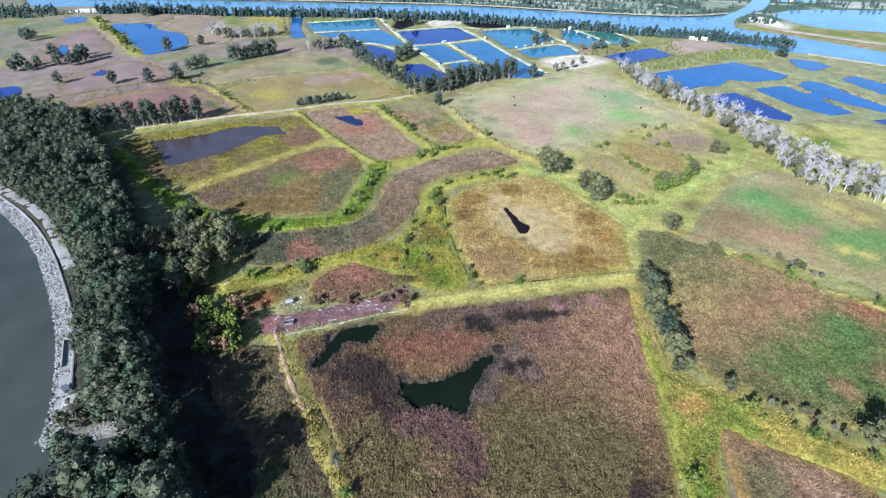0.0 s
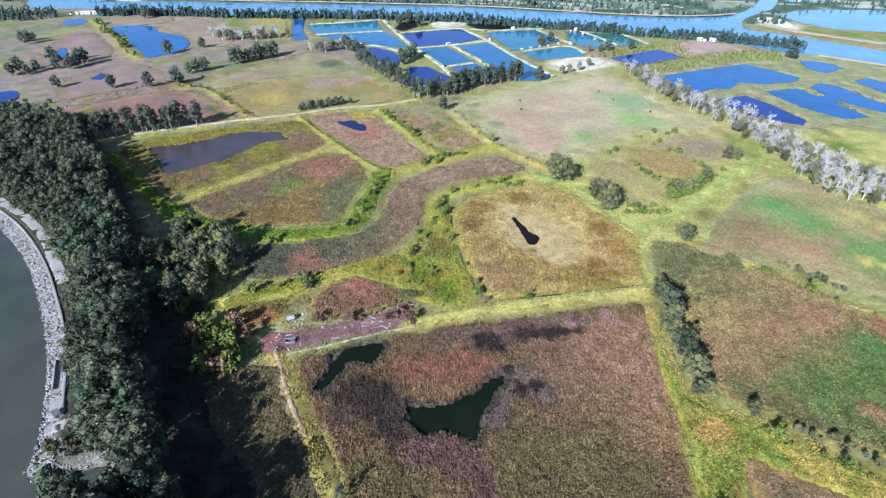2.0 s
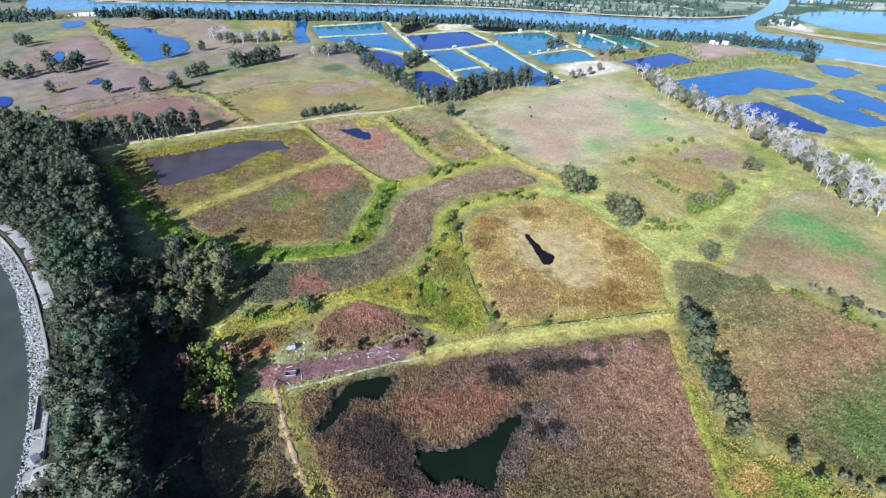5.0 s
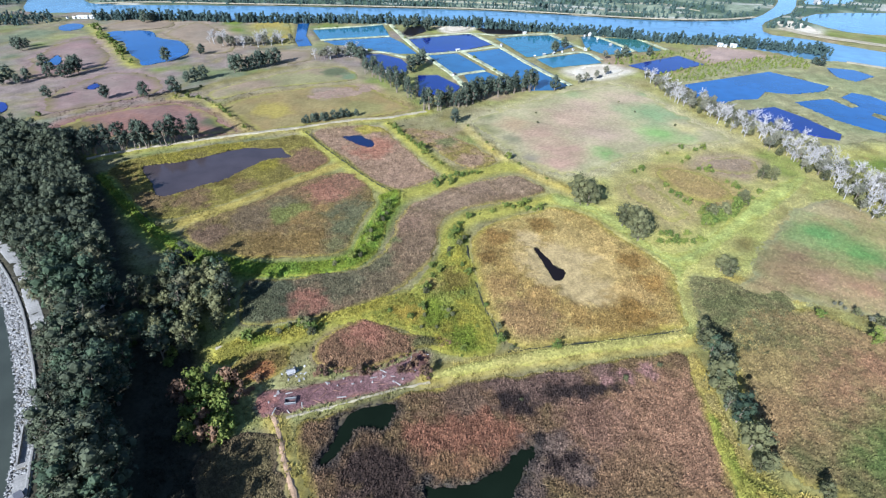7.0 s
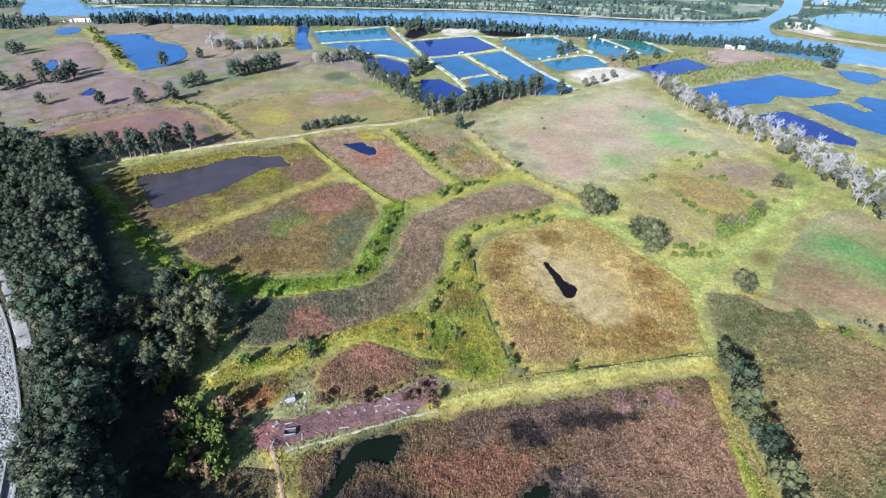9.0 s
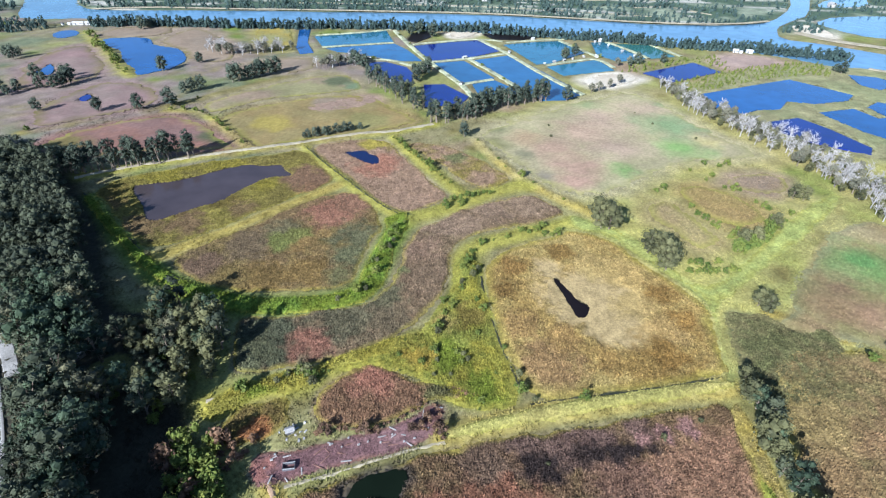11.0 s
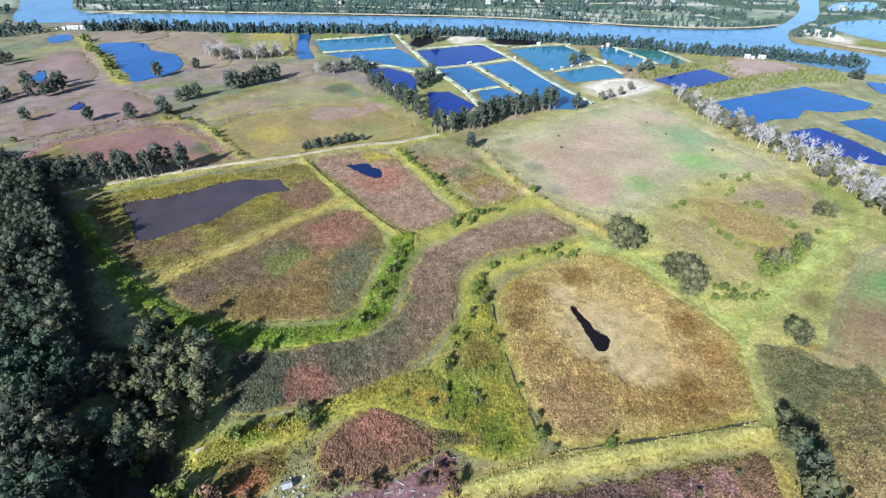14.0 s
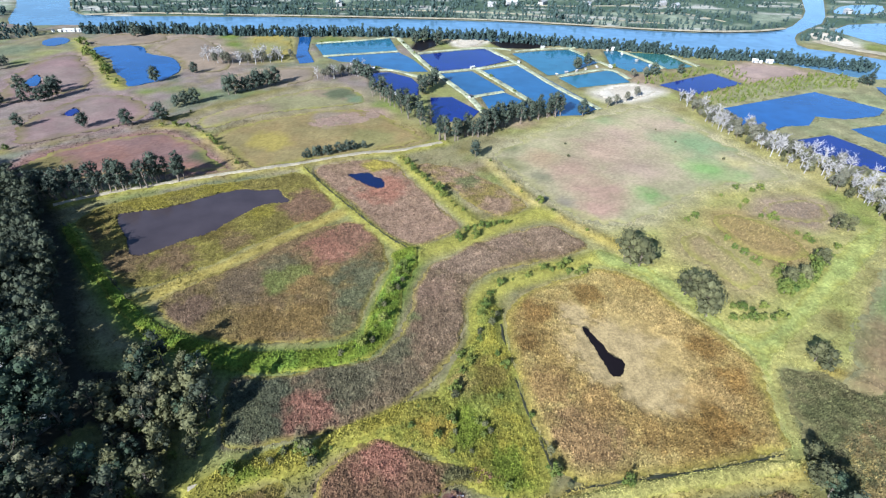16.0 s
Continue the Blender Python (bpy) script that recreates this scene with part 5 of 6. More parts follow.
for o, s in ((WEST_ROSE, 24), (WEST_ROSE_B, 25)):
    field("reed_bed", o, ((0.205, 0.145, 0.125), (0.20, 0.16, 0.13)), "rose-tan dry reed field", tint=(0.95, 0.89, 0.9), cell=1.8, tall=0.25, tufted=0.2, fringe=8, seed=s, ragged=4, edge=OLIVE, holes=(TARN_W, TARN_S))
for o, s in ((WEST_TOP, 26), (WEST_TAN, 27), (WEST_STRIP, 29)):
    field("reed_bed", o, (TAN, (0.21, 0.16, 0.10)), "tan dry reed field far across the marsh", tint=(1.0, 1.03, 1.15), cell=2.0, tall=0.22, tufted=0.2, fringe=6, seed=s, ragged=3, edge=OLIVE, holes=(LAKE_W,))
field("reed_bed", WEST_TOP_B, (STRAW, (0.20, 0.19, 0.075)), "yellow-green field below the river trees", cell=2.0, tall=0.5, seed=28)
field("bare_soil", MUD_PAN, ((0.30, 0.22, 0.17), (0.27, 0.20, 0.16)), "pinkish dried-out mud pan", cell=2.0, tall=0.1, seed=30, edge=OLIVE)
for o, s in ((ISLAND_SAND, 31), (SAND_PAN, 32), (SAND_N, 33)):
    field("bare_sand", o, ((0.52, 0.47, 0.37), (0.46, 0.40, 0.30)), "patch of pale bare sand", cell=1.6, tall=0.3, seed=s, edge=(0.3, 0.27, 0.17))


field("rough_grass", GRASS_TRIANGLE, (LIME, (0.165, 0.185, 0.05)), "tussocky yellow-green grass with low scrub", tint=(0.92, 0.89, 0.72), cell=0.46, tall=0.58, seed=40, fringe=3, ragged=2.5,
      blobs=((-10, 150, 6, GREEN), (-4, 168, 6, OLIVE), (0, 140, 6, GREEN), (-18, 150, 5, STRAW), (-12, 165, 4, (0.25, 0.21, 0.09))))
field("rough_grass", GRASS_SOUTH, (LIME, (0.205, 0.20, 0.05)), "long yellow-green grass on a broad bund", tint=(0.95, 0.9, 0.75), cell=0.46, tall=0.58, seed=41, fringe=2, blobs=((-58, 132, 6, GREEN),))
field("rough_grass", GRASS_RING, (GREEN, (0.12, 0.19, 0.04)), "vivid green grass belt round the reed beds", tint=(0.95, 0.95, 0.7), cell=0.6, tall=0.6, seed=42, fringe=1.5, ragged=1)
field("rough_grass", GRASS_ROAD, ((0.275, 0.245, 0.085), (0.265, 0.25, 0.08)), "straw-coloured grass bund with wheel ruts", cell=0.46, tall=0.28, seed=43, fringe=1.2, ragged=1)
field("rough_grass", GRASS_EDGE, (STRAW, (0.22, 0.18, 0.07)), "dry straw grass between reeds and a row of trees", cell=0.5, tall=0.45, seed=48, fringe=1.2, ragged=1.6)
field("rough_grass", GRASS_CORNER, (GREEN, (0.165, 0.16, 0.035)), "green and yellow grass strip at the field corner", blobs=((66, 88, 5, GOLD), (68, 70, 4, GOLD), (65, 60, 4, GOLD), (88, 80, 7, STRAW), (100, 72, 7, STRAW)), cell=0.46, tall=0.7, seed=44, fringe=2)
field("rough_grass", GRASS_EAST, ((0.255, 0.262, 0.08), (0.235, 0.26, 0.08)), "pale lime grass between the marsh trees", tint=(0.98, 0.98, 0.9), cell=0.75, tall=0.25, seed=45, fringe=3, ragged=3)
field("rough_grass", EAST_BANKS, ((0.20, 0.185, 0.09), (0.18, 0.185, 0.085)), "straw-coloured grass banks between the eastern ponds", cell=2.2, tall=0.3, seed=46, fringe=5, ragged=5, holes=(EAST_A, EAST_B, EAST_C, EAST_D, EAST_F), edge=DRY)
field("reed_bed", BED_NECK, ((0.135, 0.142, 0.066), (0.16, 0.142, 0.076)), "olive-brown reed bed beyond the tree row", tint=(0.68, 0.72, 0.7), cell=0.55, tall=0.65, seed=47, fringe=4, ragged=4, edge=(0.16, 0.15, 0.07))
make_ground()
for name, outline, tones, label, more in FIELDS:
    grow(name, outline, tones, label, **more)
for w in WATERS:
    make_water(*w)
make_water(SEA_LINE, -1.5, "sea", SEA_WATER, "calm grey-green sea water along the revetment")


# ---- tracks and dikes ----
def scatter_tufts():
    """Loose grass tufts on the open ground between the stands."""
    n = 250000
    y = 50 + 300 * rng.uniform(0, 1, n) ** 1.5
    x = rng.uniform(-1, 1, n) * (40 + 0.62 * y)
    keep = grain(x, y, 3.0, 17) > 0.3
    for o, *_ in WATERS:
        keep &= near_area(x, y, o, 3) > 0.6
    for _, outline, *_ in FIELDS:
        keep &= near_area(x, y, rounded(outline, 1), 3) > -0.6
    keep &= near_area(x, y, np.array(WOOD), 8) > 3
    keep &= near_line(x, y, eased(TRACK), 4) > 1.6
    keep &= near_area(x, y, SEA_LINE, 8) > 7
    x, y = x[keep], y[keep]
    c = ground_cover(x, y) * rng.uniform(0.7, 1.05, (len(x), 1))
    v, f = blades(x, y, ground_height(x, y) - 0.05, np.full(len(x), 0.5), np.full((len(x), 1), 0.45), 2)
    tagged(new("grass_tufts", mesh_of("grass_tufts", v, f, GRASS, cover=np.repeat(c, 6, 0))), "loose yellow-green grass tufts between the reed beds", "grass", kind="stuff")


scatter_tufts()


def strip(name, line, half, mat, label, high=0.12, wobble=0.25, category="path", skirt=0.5, kind="structure", step=1.5):
    """A worn strip that follows the ground along a line."""
    p = eased(line)
    seg = np.hypot(*np.diff(p, axis=0).T)
    s = np.concatenate(([0], np.cumsum(seg)))
    t = np.arange(0, s[-1], step)
    c = np.stack((np.interp(t, s, p[:, 0]), np.interp(t, s, p[:, 1])), 1)
    d = np.gradient(c, axis=0)
    d /= np.hypot(d[:, 0], d[:, 1])[:, None]
    n = np.stack((-d[:, 1], d[:, 0]), 1)
    cross = ((-half - skirt, -0.35), (-half, 0.0), (-half * 0.35, 0.05), (half * 0.3, 0.04), (half, 0.0), (half + skirt, -0.35))
    rows = []
    zc = np.maximum(ground_height(c[:, 0], c[:, 1]), -0.05)
    for u, dz in cross:
        q = c + n * (u + rng.uniform(-wobble, wobble, len(c)))[:, None]
        rows.append(np.column_stack((q, zc + high + dz)))
    v = np.stack(rows, 1).reshape(-1, 3)
    k, m = len(cross), len(c)
    i = np.arange(m * k).reshape(m, k)
    f = np.stack((i[:-1, :-1], i[:-1, 1:], i[1:, 1:], i[1:, :-1]), -1).reshape(-1, 4)[:, ::-1]
    return tagged(new(name, mesh_of(name, v, f, mat)), label, category, kind=kind)


strip("track", TRACK, 1.05, SOIL, "pale beaten earth track on a grassy bund")
strip("footpath", [BUND_SOUTH[0], BUND_SOUTH[1], BUND_SOUTH[2]], 0.5, SOIL, "thin trodden path through long grass")
strip("footpath", STRIP_PATH, 0.28, SOIL, "thin pale path along the bare strip")
strip("footpath", BUND_SOUTH[4:], 0.45, SOIL, "thin trodden path through long grass")
strip("footpath", BUND_WEST[:4], 0.35, plain_material("trodden_soil", (0.27, 0.18, 0.11)), "orange-brown trodden path beside reeds")
MUD = plain_material("dark_mud", (0.035, 0.036, 0.018), 0.7)
# thin dark lines: two ditches, a dark line on BUND_NS, and wheel ruts
for d in (DITCH, BUND_NS, DITCH_EAST, RUTS):
    strip("ditch", d, 0.2, MUD, "narrow dark muddy line beside a grass bund", high=0.14, wobble=0.3, category="ditch", skirt=0.1)
for d in (DIKE_1, DIKE_2, DIKE_3, DIKE_4, DIKE_5, DIKE_6, DIKE_7, DIKE_8, DIKE_9, DIKE_10, DIKE_11, DIKE_12, DIKE_13, DIKE_14):
    strip("dike", d, 1.4, DIKE_SOIL, "pale earth dike between fish ponds", high=0.45, wobble=0.35, category="dike", skirt=0.8, step=3)
strip("levee", LEVEE, 3.5, SOIL, "pale bare levee between river and lagoon", high=0.7, category="levee", skirt=3, step=5)
strip("levee", LEVEE_NEAR, 1.8, SOIL, "pale bank road on the near side of the river", high=0.5, category="levee", skirt=2, step=5)
for d in (FAR_PATH_A, FAR_PATH_B, FAR_PATH_C):
    strip("path", d, 1.5, SOIL, "pale path across the far bank", high=0.3, wobble=0.8, step=5)
strip("walkway", WALKWAY, 1.6, CONCRETE, "pale concrete walkway behind the sea wall", high=0.1, wobble=0.03)
strip("sea_wall", CREST, 0.32, CONCRETE, "concrete crest wall on top of the revetment", high=0.55, wobble=0.02, category="wall", skirt=0.05)


# ---- trees ----
def ball():
    bm = bmesh.new()
    bmesh.ops.create_icosphere(bm, subdivisions=1, radius=1)
    v, f = np.array([q.co for q in bm.verts]), [[q.index for q in g.verts] for g in bm.faces]
    bm.free()
    return v, f


BALL_V, BALL_F = ball()


def lump(c, r, g):
    v = BALL_V * (1 + g.uniform(-0.22, 0.22, (len(BALL_V), 1)))
    return v * r + c, BALL_F


def sprays(c, r, n, size, g):
    """Leaf sprays that stand out from a lump of the crown."""
    d = g.normal(size=(n, 3))
    d[:, 2] = d[:, 2] * 0.9 + 0.25
    d /= np.linalg.norm(d, axis=1)[:, None]
    p = c + d * r * g.uniform(0.8, 1.38, (n, 1))
    a = np.cross(d, g.normal(size=(n, 3)))
    a /= np.linalg.norm(a, axis=1)[:, None]
    b = np.cross(d, a) * 0.6 + d * g.uniform(-1.5, 1.5, (n, 1))
    s = size * g.uniform(0.6, 1.4, (n, 1))
    v = np.stack((p - a * s, p + b * s * 0.55, p + a * s, p - b * s * 0.55 + d * s * 0.2), 1).reshape(-1, 3)
    return v, [[4 * i, 4 * i + 1, 4 * i + 2, 4 * i + 3] for i in range(n)]


def tree_shape(seed, height, spread, lumps, kind, leaves=46):
    """Crown and trunk of one tree, as verts and faces."""
    g = np.random.default_rng(seed)
    crown, wood, ends = [], [], []
    foot = height * {"wood": 0.12, "broad": 0.34, "tall": 0.22, "bush": 0.12}[kind]
    for i in range(lumps):
        k = (i + 0.5) / lumps
        z = foot + (height - foot) * (0.12 + 0.8 * k)
        wide = spread * (0.35 + 0.72 * math.sin(math.pi * (0.3 + 0.58 * k))) if kind == "wood" else spread * (math.sin(math.pi * min(1, 0.22 + 0.72 * k)) if kind != "tall" else (1.05 - 0.8 * k))
        w = i * 2.4 + g.uniform(-0.5, 0.5)
        c = np.array((math.cos(w) * wide * g.uniform(0.35, 0.9), math.sin(w) * wide * g.uniform(0.35, 0.9), z + g.uniform(-0.5, 0.5)))
        r = spread * g.uniform(0.27, 0.46) * (1 if kind != "tall" else 0.85)
        crown.append(lump(c, np.array((r, r, r * g.uniform(0.7, 1.0))) * 0.8, g))
        crown.append(sprays(c, r, leaves, 0.11 * r + 0.15, g))
        ends.append(c)
    lean = g.uniform(-0.5, 0.5, 2)
    top = np.array((lean[0], lean[1], height * 0.72))
    thick = 0.018 * height + 0.05
    wood.append(tube([(0, 0, -0.5), (lean[0] * 0.2, lean[1] * 0.2, foot * 0.6), (lean[0] * 0.6, lean[1] * 0.6, height * 0.45), tuple(top)], [thick * 1.5, thick, thick * 0.7, thick * 0.25], 6))
    for c in ends[::2]:
        a = np.array((lean[0] * 0.5, lean[1] * 0.5, max(foot * 0.7, c[2] * 0.6)))
        wood.append(tube([tuple(a), tuple((a + c) / 2 + (0, 0, -0.2)), tuple(c)], [thick * 0.5, thick * 0.35, thick * 0.12], 4))
    return joined(crown), joined(wood)


def dead_shape(seed, height, spread):
    """A bare dead tree: trunk, limbs, branches and twigs."""
    g = np.random.default_rng(seed)
    limbs, twigs = [], []
    lean = g.uniform(-0.8, 0.8, 2)
    trunk = [tube([(0, 0, -0.5), (lean[0] * 0.3, lean[1] * 0.3, height * 0.35), (lean[0], lean[1], height * 0.95)], [0.30, 0.22, 0.08], 6)]
    for i in range(9):
        k = g.uniform(0.25, 0.85)
        a = np.array((lean[0] * k, lean[1] * k, height * k))
        w = i * 2.4 + g.uniform(-0.4, 0.4)
        out = np.array((math.cos(w), math.sin(w), g.uniform(0.5, 1.1)))
        b = a + out * spread * g.uniform(0.6, 1.0) * (1.15 - 0.55 * k)
        limbs.append(tube([tuple(a), tuple((a + b) / 2 + g.uniform(-0.25, 0.25, 3)), tuple(b)], [0.15, 0.11, 0.06], 4))
        for _ in range(6):
            q = a + (b - a) * g.uniform(0.35, 1)
            e = q + (out * 0.5 + g.normal(size=3) * 0.75 + (0, 0, 0.35)) * spread * 0.34
            twigs.append(tube([tuple(q), tuple(e)], [0.085, 0.04], 3))
            for _ in range(3):
                q2 = q + (e - q) * g.uniform(0.3, 1)
                twigs.append(tube([tuple(q2), tuple(q2 + g.normal(size=3) * spread * 0.16 + (0, 0, 0.2))], [0.06, 0.03], 3))
    return joined(limbs + twigs), joined(trunk)


def tree_thing(name, shape, leaf, bark, label, category="tree", parts=("crown", "trunk")):
    """One tree as a thing at the origin; its copies share the meshes."""
    (cv, cf), (tv, tf) = shape
    root = tagged(new(name), label, category)
    part(parts[1], tv, tf, bark, root)
    part(parts[0], cv, cf, leaf, root)
    return root


def level_at(x, y):
    return float(ground_height(np.array([x]), np.array([y]))[0])


class Nursery:
    """Plants copies of a few models of one kind; the first ones planted are the models themselves."""

    def __init__(self, models, group, seed):
        self.models, self.fresh, self.group, self.g = models, list(models), group, random.Random(seed)
        for m in models:
            tagged(m, group=group)

    def plant(self, x, y, scale=1.0, label="", squash=1.0):
        i = self.g.randrange(len(self.models))
        m = pose(x, y, level_at(x, y) - 0.05, self.g.uniform(-4, 4), self.g.uniform(-4, 4), self.g.uniform(0, 360)) @ Matrix.Diagonal((scale, scale, scale * squash, 1))
        model = self.models[i]
        if model in self.fresh:
            self.fresh.remove(model)
            model.matrix_basis = m
            ob = model
        else:
            keep = model.matrix_basis.copy()
            model.matrix_basis = Matrix()
            ob = copy_thing(model, m)
            model.matrix_basis = keep
        return tagged(ob, label)

    def rest(self):
        for m in self.fresh:
            for c in m.children:
                bpy.data.objects.remove(c)
            bpy.data.objects.remove(m)


WOODS = Nursery([tree_thing("woodland_tree", tree_shape(100 + i, 15 + i % 3, 3.5 + 0.4 * (i % 3), 14, "wood", 52), (LEAF_WOOD, LEAF_WOOD_COOL, LEAF_WOOD, LEAF_WOOD_DRY, LEAF_WOOD_COOL, LEAF_WOOD)[i], BARK, "dense dark green tree in the shore wood") for i in range(6)], "shore wood", 1)
ROWS = Nursery([tree_thing("row_tree", tree_shape(200 + i, 11 + i % 2, 2.9, 12, "tall", 44), LEAF_DARK, BARK, "slim grey-green tree in a row") for i in range(5)], "rows of trees", 2)
ROUNDS = Nursery([tree_thing("marsh_tree", tree_shape(300 + i, 10, 4.2, 15, "bush"), LEAF_ROW, BARK, "round bushy grey-green tree standing in the marsh") for i in range(4)], "marsh trees", 3)
DARKS = Nursery([tree_thing("dark_tree", tree_shape(330 + i, 10, 4.2, 15, "bush"), LEAF_DARK, BARK, "round dark blue-green tree far across the marsh") for i in range(3)], "dark marsh trees", 8)
GREYS = Nursery([tree_thing("scrub_tree", tree_shape(350 + i, 8, 2.8, 12, "broad"), LEAF_GREY, BARK, "pale grey-green scrub tree") for i in range(3)], "scrub trees", 6)
DEADS = Nursery([tree_thing("dead_tree", dead_shape(400 + i, 8.5 + i % 3, 3.0), DEADWOOD, DEADWOOD, "bare bleached dead tree at the pond edge", parts=("crown", "trunk")) for i in range(5)], "dead trees", 4)
BUSHES = Nursery([tree_thing("bush", tree_shape(500 + i, 2.3, 1.5, 7, "bush", 36), LEAF_BUSH, BARK, "low green bush on a grassy bund", "bush", ("foliage", "stem")) for i in range(4)], "bushes on bunds", 5)

BROWNS = Nursery([tree_thing("brown_bush", tree_shape(560 + i, 2.2, 1.6, 7, "bush", 36), LEAF_BROWN, BARK, "withered brown bush beside the bare clearing", "bush", ("foliage", "stem")) for i in range(3)], "withered bushes", 7)


def along(line, step, wander, seed):
    g = random.Random(seed)
    p = eased(line)
    s = np.concatenate(([0], np.cumsum(np.hypot(*np.diff(p, axis=0).T))))
    t = step * 0.3
    while t < s[-1]:
        yield np.interp(t, s, p[:, 0]) + g.uniform(-wander, wander), np.interp(t, s, p[:, 1]) + g.uniform(-wander, wander), g
        t += step * g.uniform(0.7, 1.3)


def scattered(outline, step, seed):
    g = random.Random(seed)
    o = np.array(outline)
    (x0, y0), (x1, y1) = o.min(0), o.max(0)
    y = y0
    while y < y1:
        x = x0
        while x < x1:
            px, py = x + g.uniform(-0.42, 0.42) * step, y + g.uniform(-0.42, 0.42) * step
            if off_area(np.array([px]), np.array([py]), o)[0] < 0:
                yield px, py, g
            x += step
        y += step


def is_clear(x, y, gap):
    """Whether a place is away from water."""
    a, b = np.array([x]), np.array([y])
    return off_area(a, b, SEA_LINE)[0] > gap and all(near_area(a, b, o, 8)[0] > 1 for o, *_ in WATERS)


def off_spur(x, y):
    return near_line(np.array([x]), np.array([y]), eased(SPUR), 9)[0] > 4.2


BACK_WOOD = []
for x, y, g in itertools.chain(scattered(WOOD, 4.5, 11), (p for p in scattered(WOOD, 6.5, 46) if p[1] < 105)):
    deep = -off_area(np.array([x]), np.array([y]), np.array(WOOD))[0]
    if is_clear(x, y, 3.5) and off_spur(x, y) and math.hypot(x - GLADE[0], y - GLADE[1]) > 6 and all(math.hypot(x - a - 1.2, y - b + 1.6) > 3.6 for a, b in WOOD_SHEDS) and not (-89 < x < -69 and 63 < y < 77) and y > 40 and (y < 160 or deep > 0.6):
        size = g.uniform(0.66, 1.15) if y < 150 else g.uniform(0.78, 1.05)
        if y < 172:
            WOODS.plant(x, y, size)
        else:
            BACK_WOOD.append((x, y, size, g.uniform(0, 6.28)))
for x, y, g in scattered(COPSE, 6.2, 12):
    if math.hypot(x - GLADE[0], y - GLADE[1]) < 6:
        continue
    if g.random() < 0.45:
        ROUNDS.plant(x, y, g.uniform(0.6, 1.0), "olive-green tree at the edge of the wood", 1.15)
    else:
        WOODS.plant(x, y, g.uniform(0.5, 0.82), "tall grey-green tree at the edge of the wood")
for x, y, g in scattered(COPSE_B, 6.6, 27):
    if math.hypot(x - GLADE[0], y - GLADE[1]) < 6:
        continue
    WOODS.plant(x, y, g.uniform(0.34, 0.7), "mid-height green tree on the inland side of the wood")
    if g.random() < 0.5:
        BUSHES.plant(x + 2.4, y - 1.5, g.uniform(0.6, 1.2), "leafy green bush under the wood's edge")
for x, y, g in scattered(THICKET, 3.6, 13):
    (BUSHES if g.random() < 0.82 else BROWNS).plant(x, y, g.uniform(0.9, 2.1), "tangled green and brown thicket bush by the clearing", 1.2)
for x, y, g in along(ROW_TRACK, 1.6, 2.2, 14):
    ROWS.plant(x, y, g.uniform(0.85, 1.3), "slim dark tree along the earth track")
for line, step, wide, seed in ((ROW_ROUND, 5.0, 1.0, 15), (ROW_BANK, 2.8, 3.5, 16), (ROW_FISH, 1.25, 2.6, 17)):
    for x, y, g in along(line, step, wide, seed):
        (DARKS if line is ROW_ROUND else ROWS).plant(x, y, g.uniform(0.8, 1.25))
for x, y, g in along(ROW_EAST, 3.5, 1.3, 19):
    k = g.choice((0.55, 0.7, 0.85, 1.0)) * g.uniform(0.9, 1.1)
    if g.random() < 0.5:
        ROUNDS.plant(x, y, k, "grey-green tree in a row across the marsh")
    else:
        WOODS.plant(x, y, 0.68 * k, "dark green tree in a row across the marsh")
for x, y, g in along(PALE_ROW, 2.4, 3.0, 18):
    (DEADS if g.random() < 0.45 else GREYS).plant(x, y, g.uniform(0.7, 1.1))
for i, (x, y) in enumerate(TREES_F):
    DARKS.plant(x, y, 0.9 + 0.1 * (i % 3), "broad dark green tree on a pond bank")
for x, y, g in along(BUND_LAKE, 6.5, 4.5, 25):
    BUSHES.plant(x, y, g.choice((0.7, 1.0, 1.6, 2.2)), "green bush beside the blue pond")
for x, y, g in along(ROW_MID, 2.6, 1.2, 22):
    DARKS.plant(x, y, g.uniform(0.35, 0.55), "small bushy tree beside the earth track")
for i, (x, y) in enumerate(SINGLES):
    DARKS.plant(x, y, 0.75 + 0.1 * (i % 4))
for i, (x, y) in enumerate(BIG_TREES):
    ROUNDS.plant(x, y, 1.12 if i < 3 else 1.0, "large rounded grey-green tree on a lime bund")
for i, (x, y) in enumerate(EAST_TREES):
    ROUNDS.plant(x, y, 0.7)
for i, (x, y) in enumerate(TREES_G):
    DARKS.plant(x, y, (0.75, 0.6, 0.9)[i % 3], "round green tree between fish ponds")
for x, y in BUSH_FISH:
    GREYS.plant(x, y, 0.8)
for x, y, g in scattered(DEAD_WOOD, 4.3, 20):
    k = g.random()
    if is_clear(x, y, 5):
        (DEADS if k < (0.6 if y < 300 else 0.32) else GREYS if k < 0.74 else ROUNDS).plant(x, y, g.uniform(0.5, 1.0) * (1 if k < 0.74 else 0.6))
for x, y, g in scattered(GRASS_TRIANGLE, 5.5, 23):
    if g.random() < 0.5:
        BUSHES.plant(x, y, g.choice((0.3, 0.45, 0.7, 0.95)), "low scrubby bush in tussock grass")
for i, (x, y) in enumerate(MARSH_BUSH):
    BUSHES.plant(x, y, (0.9, 1.3, 0.7, 1.1)[i % 4], "yellow-green bush in the open marsh")
for i, (x, y) in enumerate(HEDGES):
    BUSHES.plant(x, y, (1.0, 0.75, 1.2)[i % 3], "dense green bush at a reed bed's edge")
for x, y, g in scattered(END_PATCH, 3.2, 24):
    if near_line(np.array([x]), np.array([y]), eased(SPUR), 9)[0] > 2:
        (GREYS if g.random() < 0.5 else ROUNDS).plant(x, y, g.uniform(0.25, 0.45), "low scrub tree behind the sea wall")
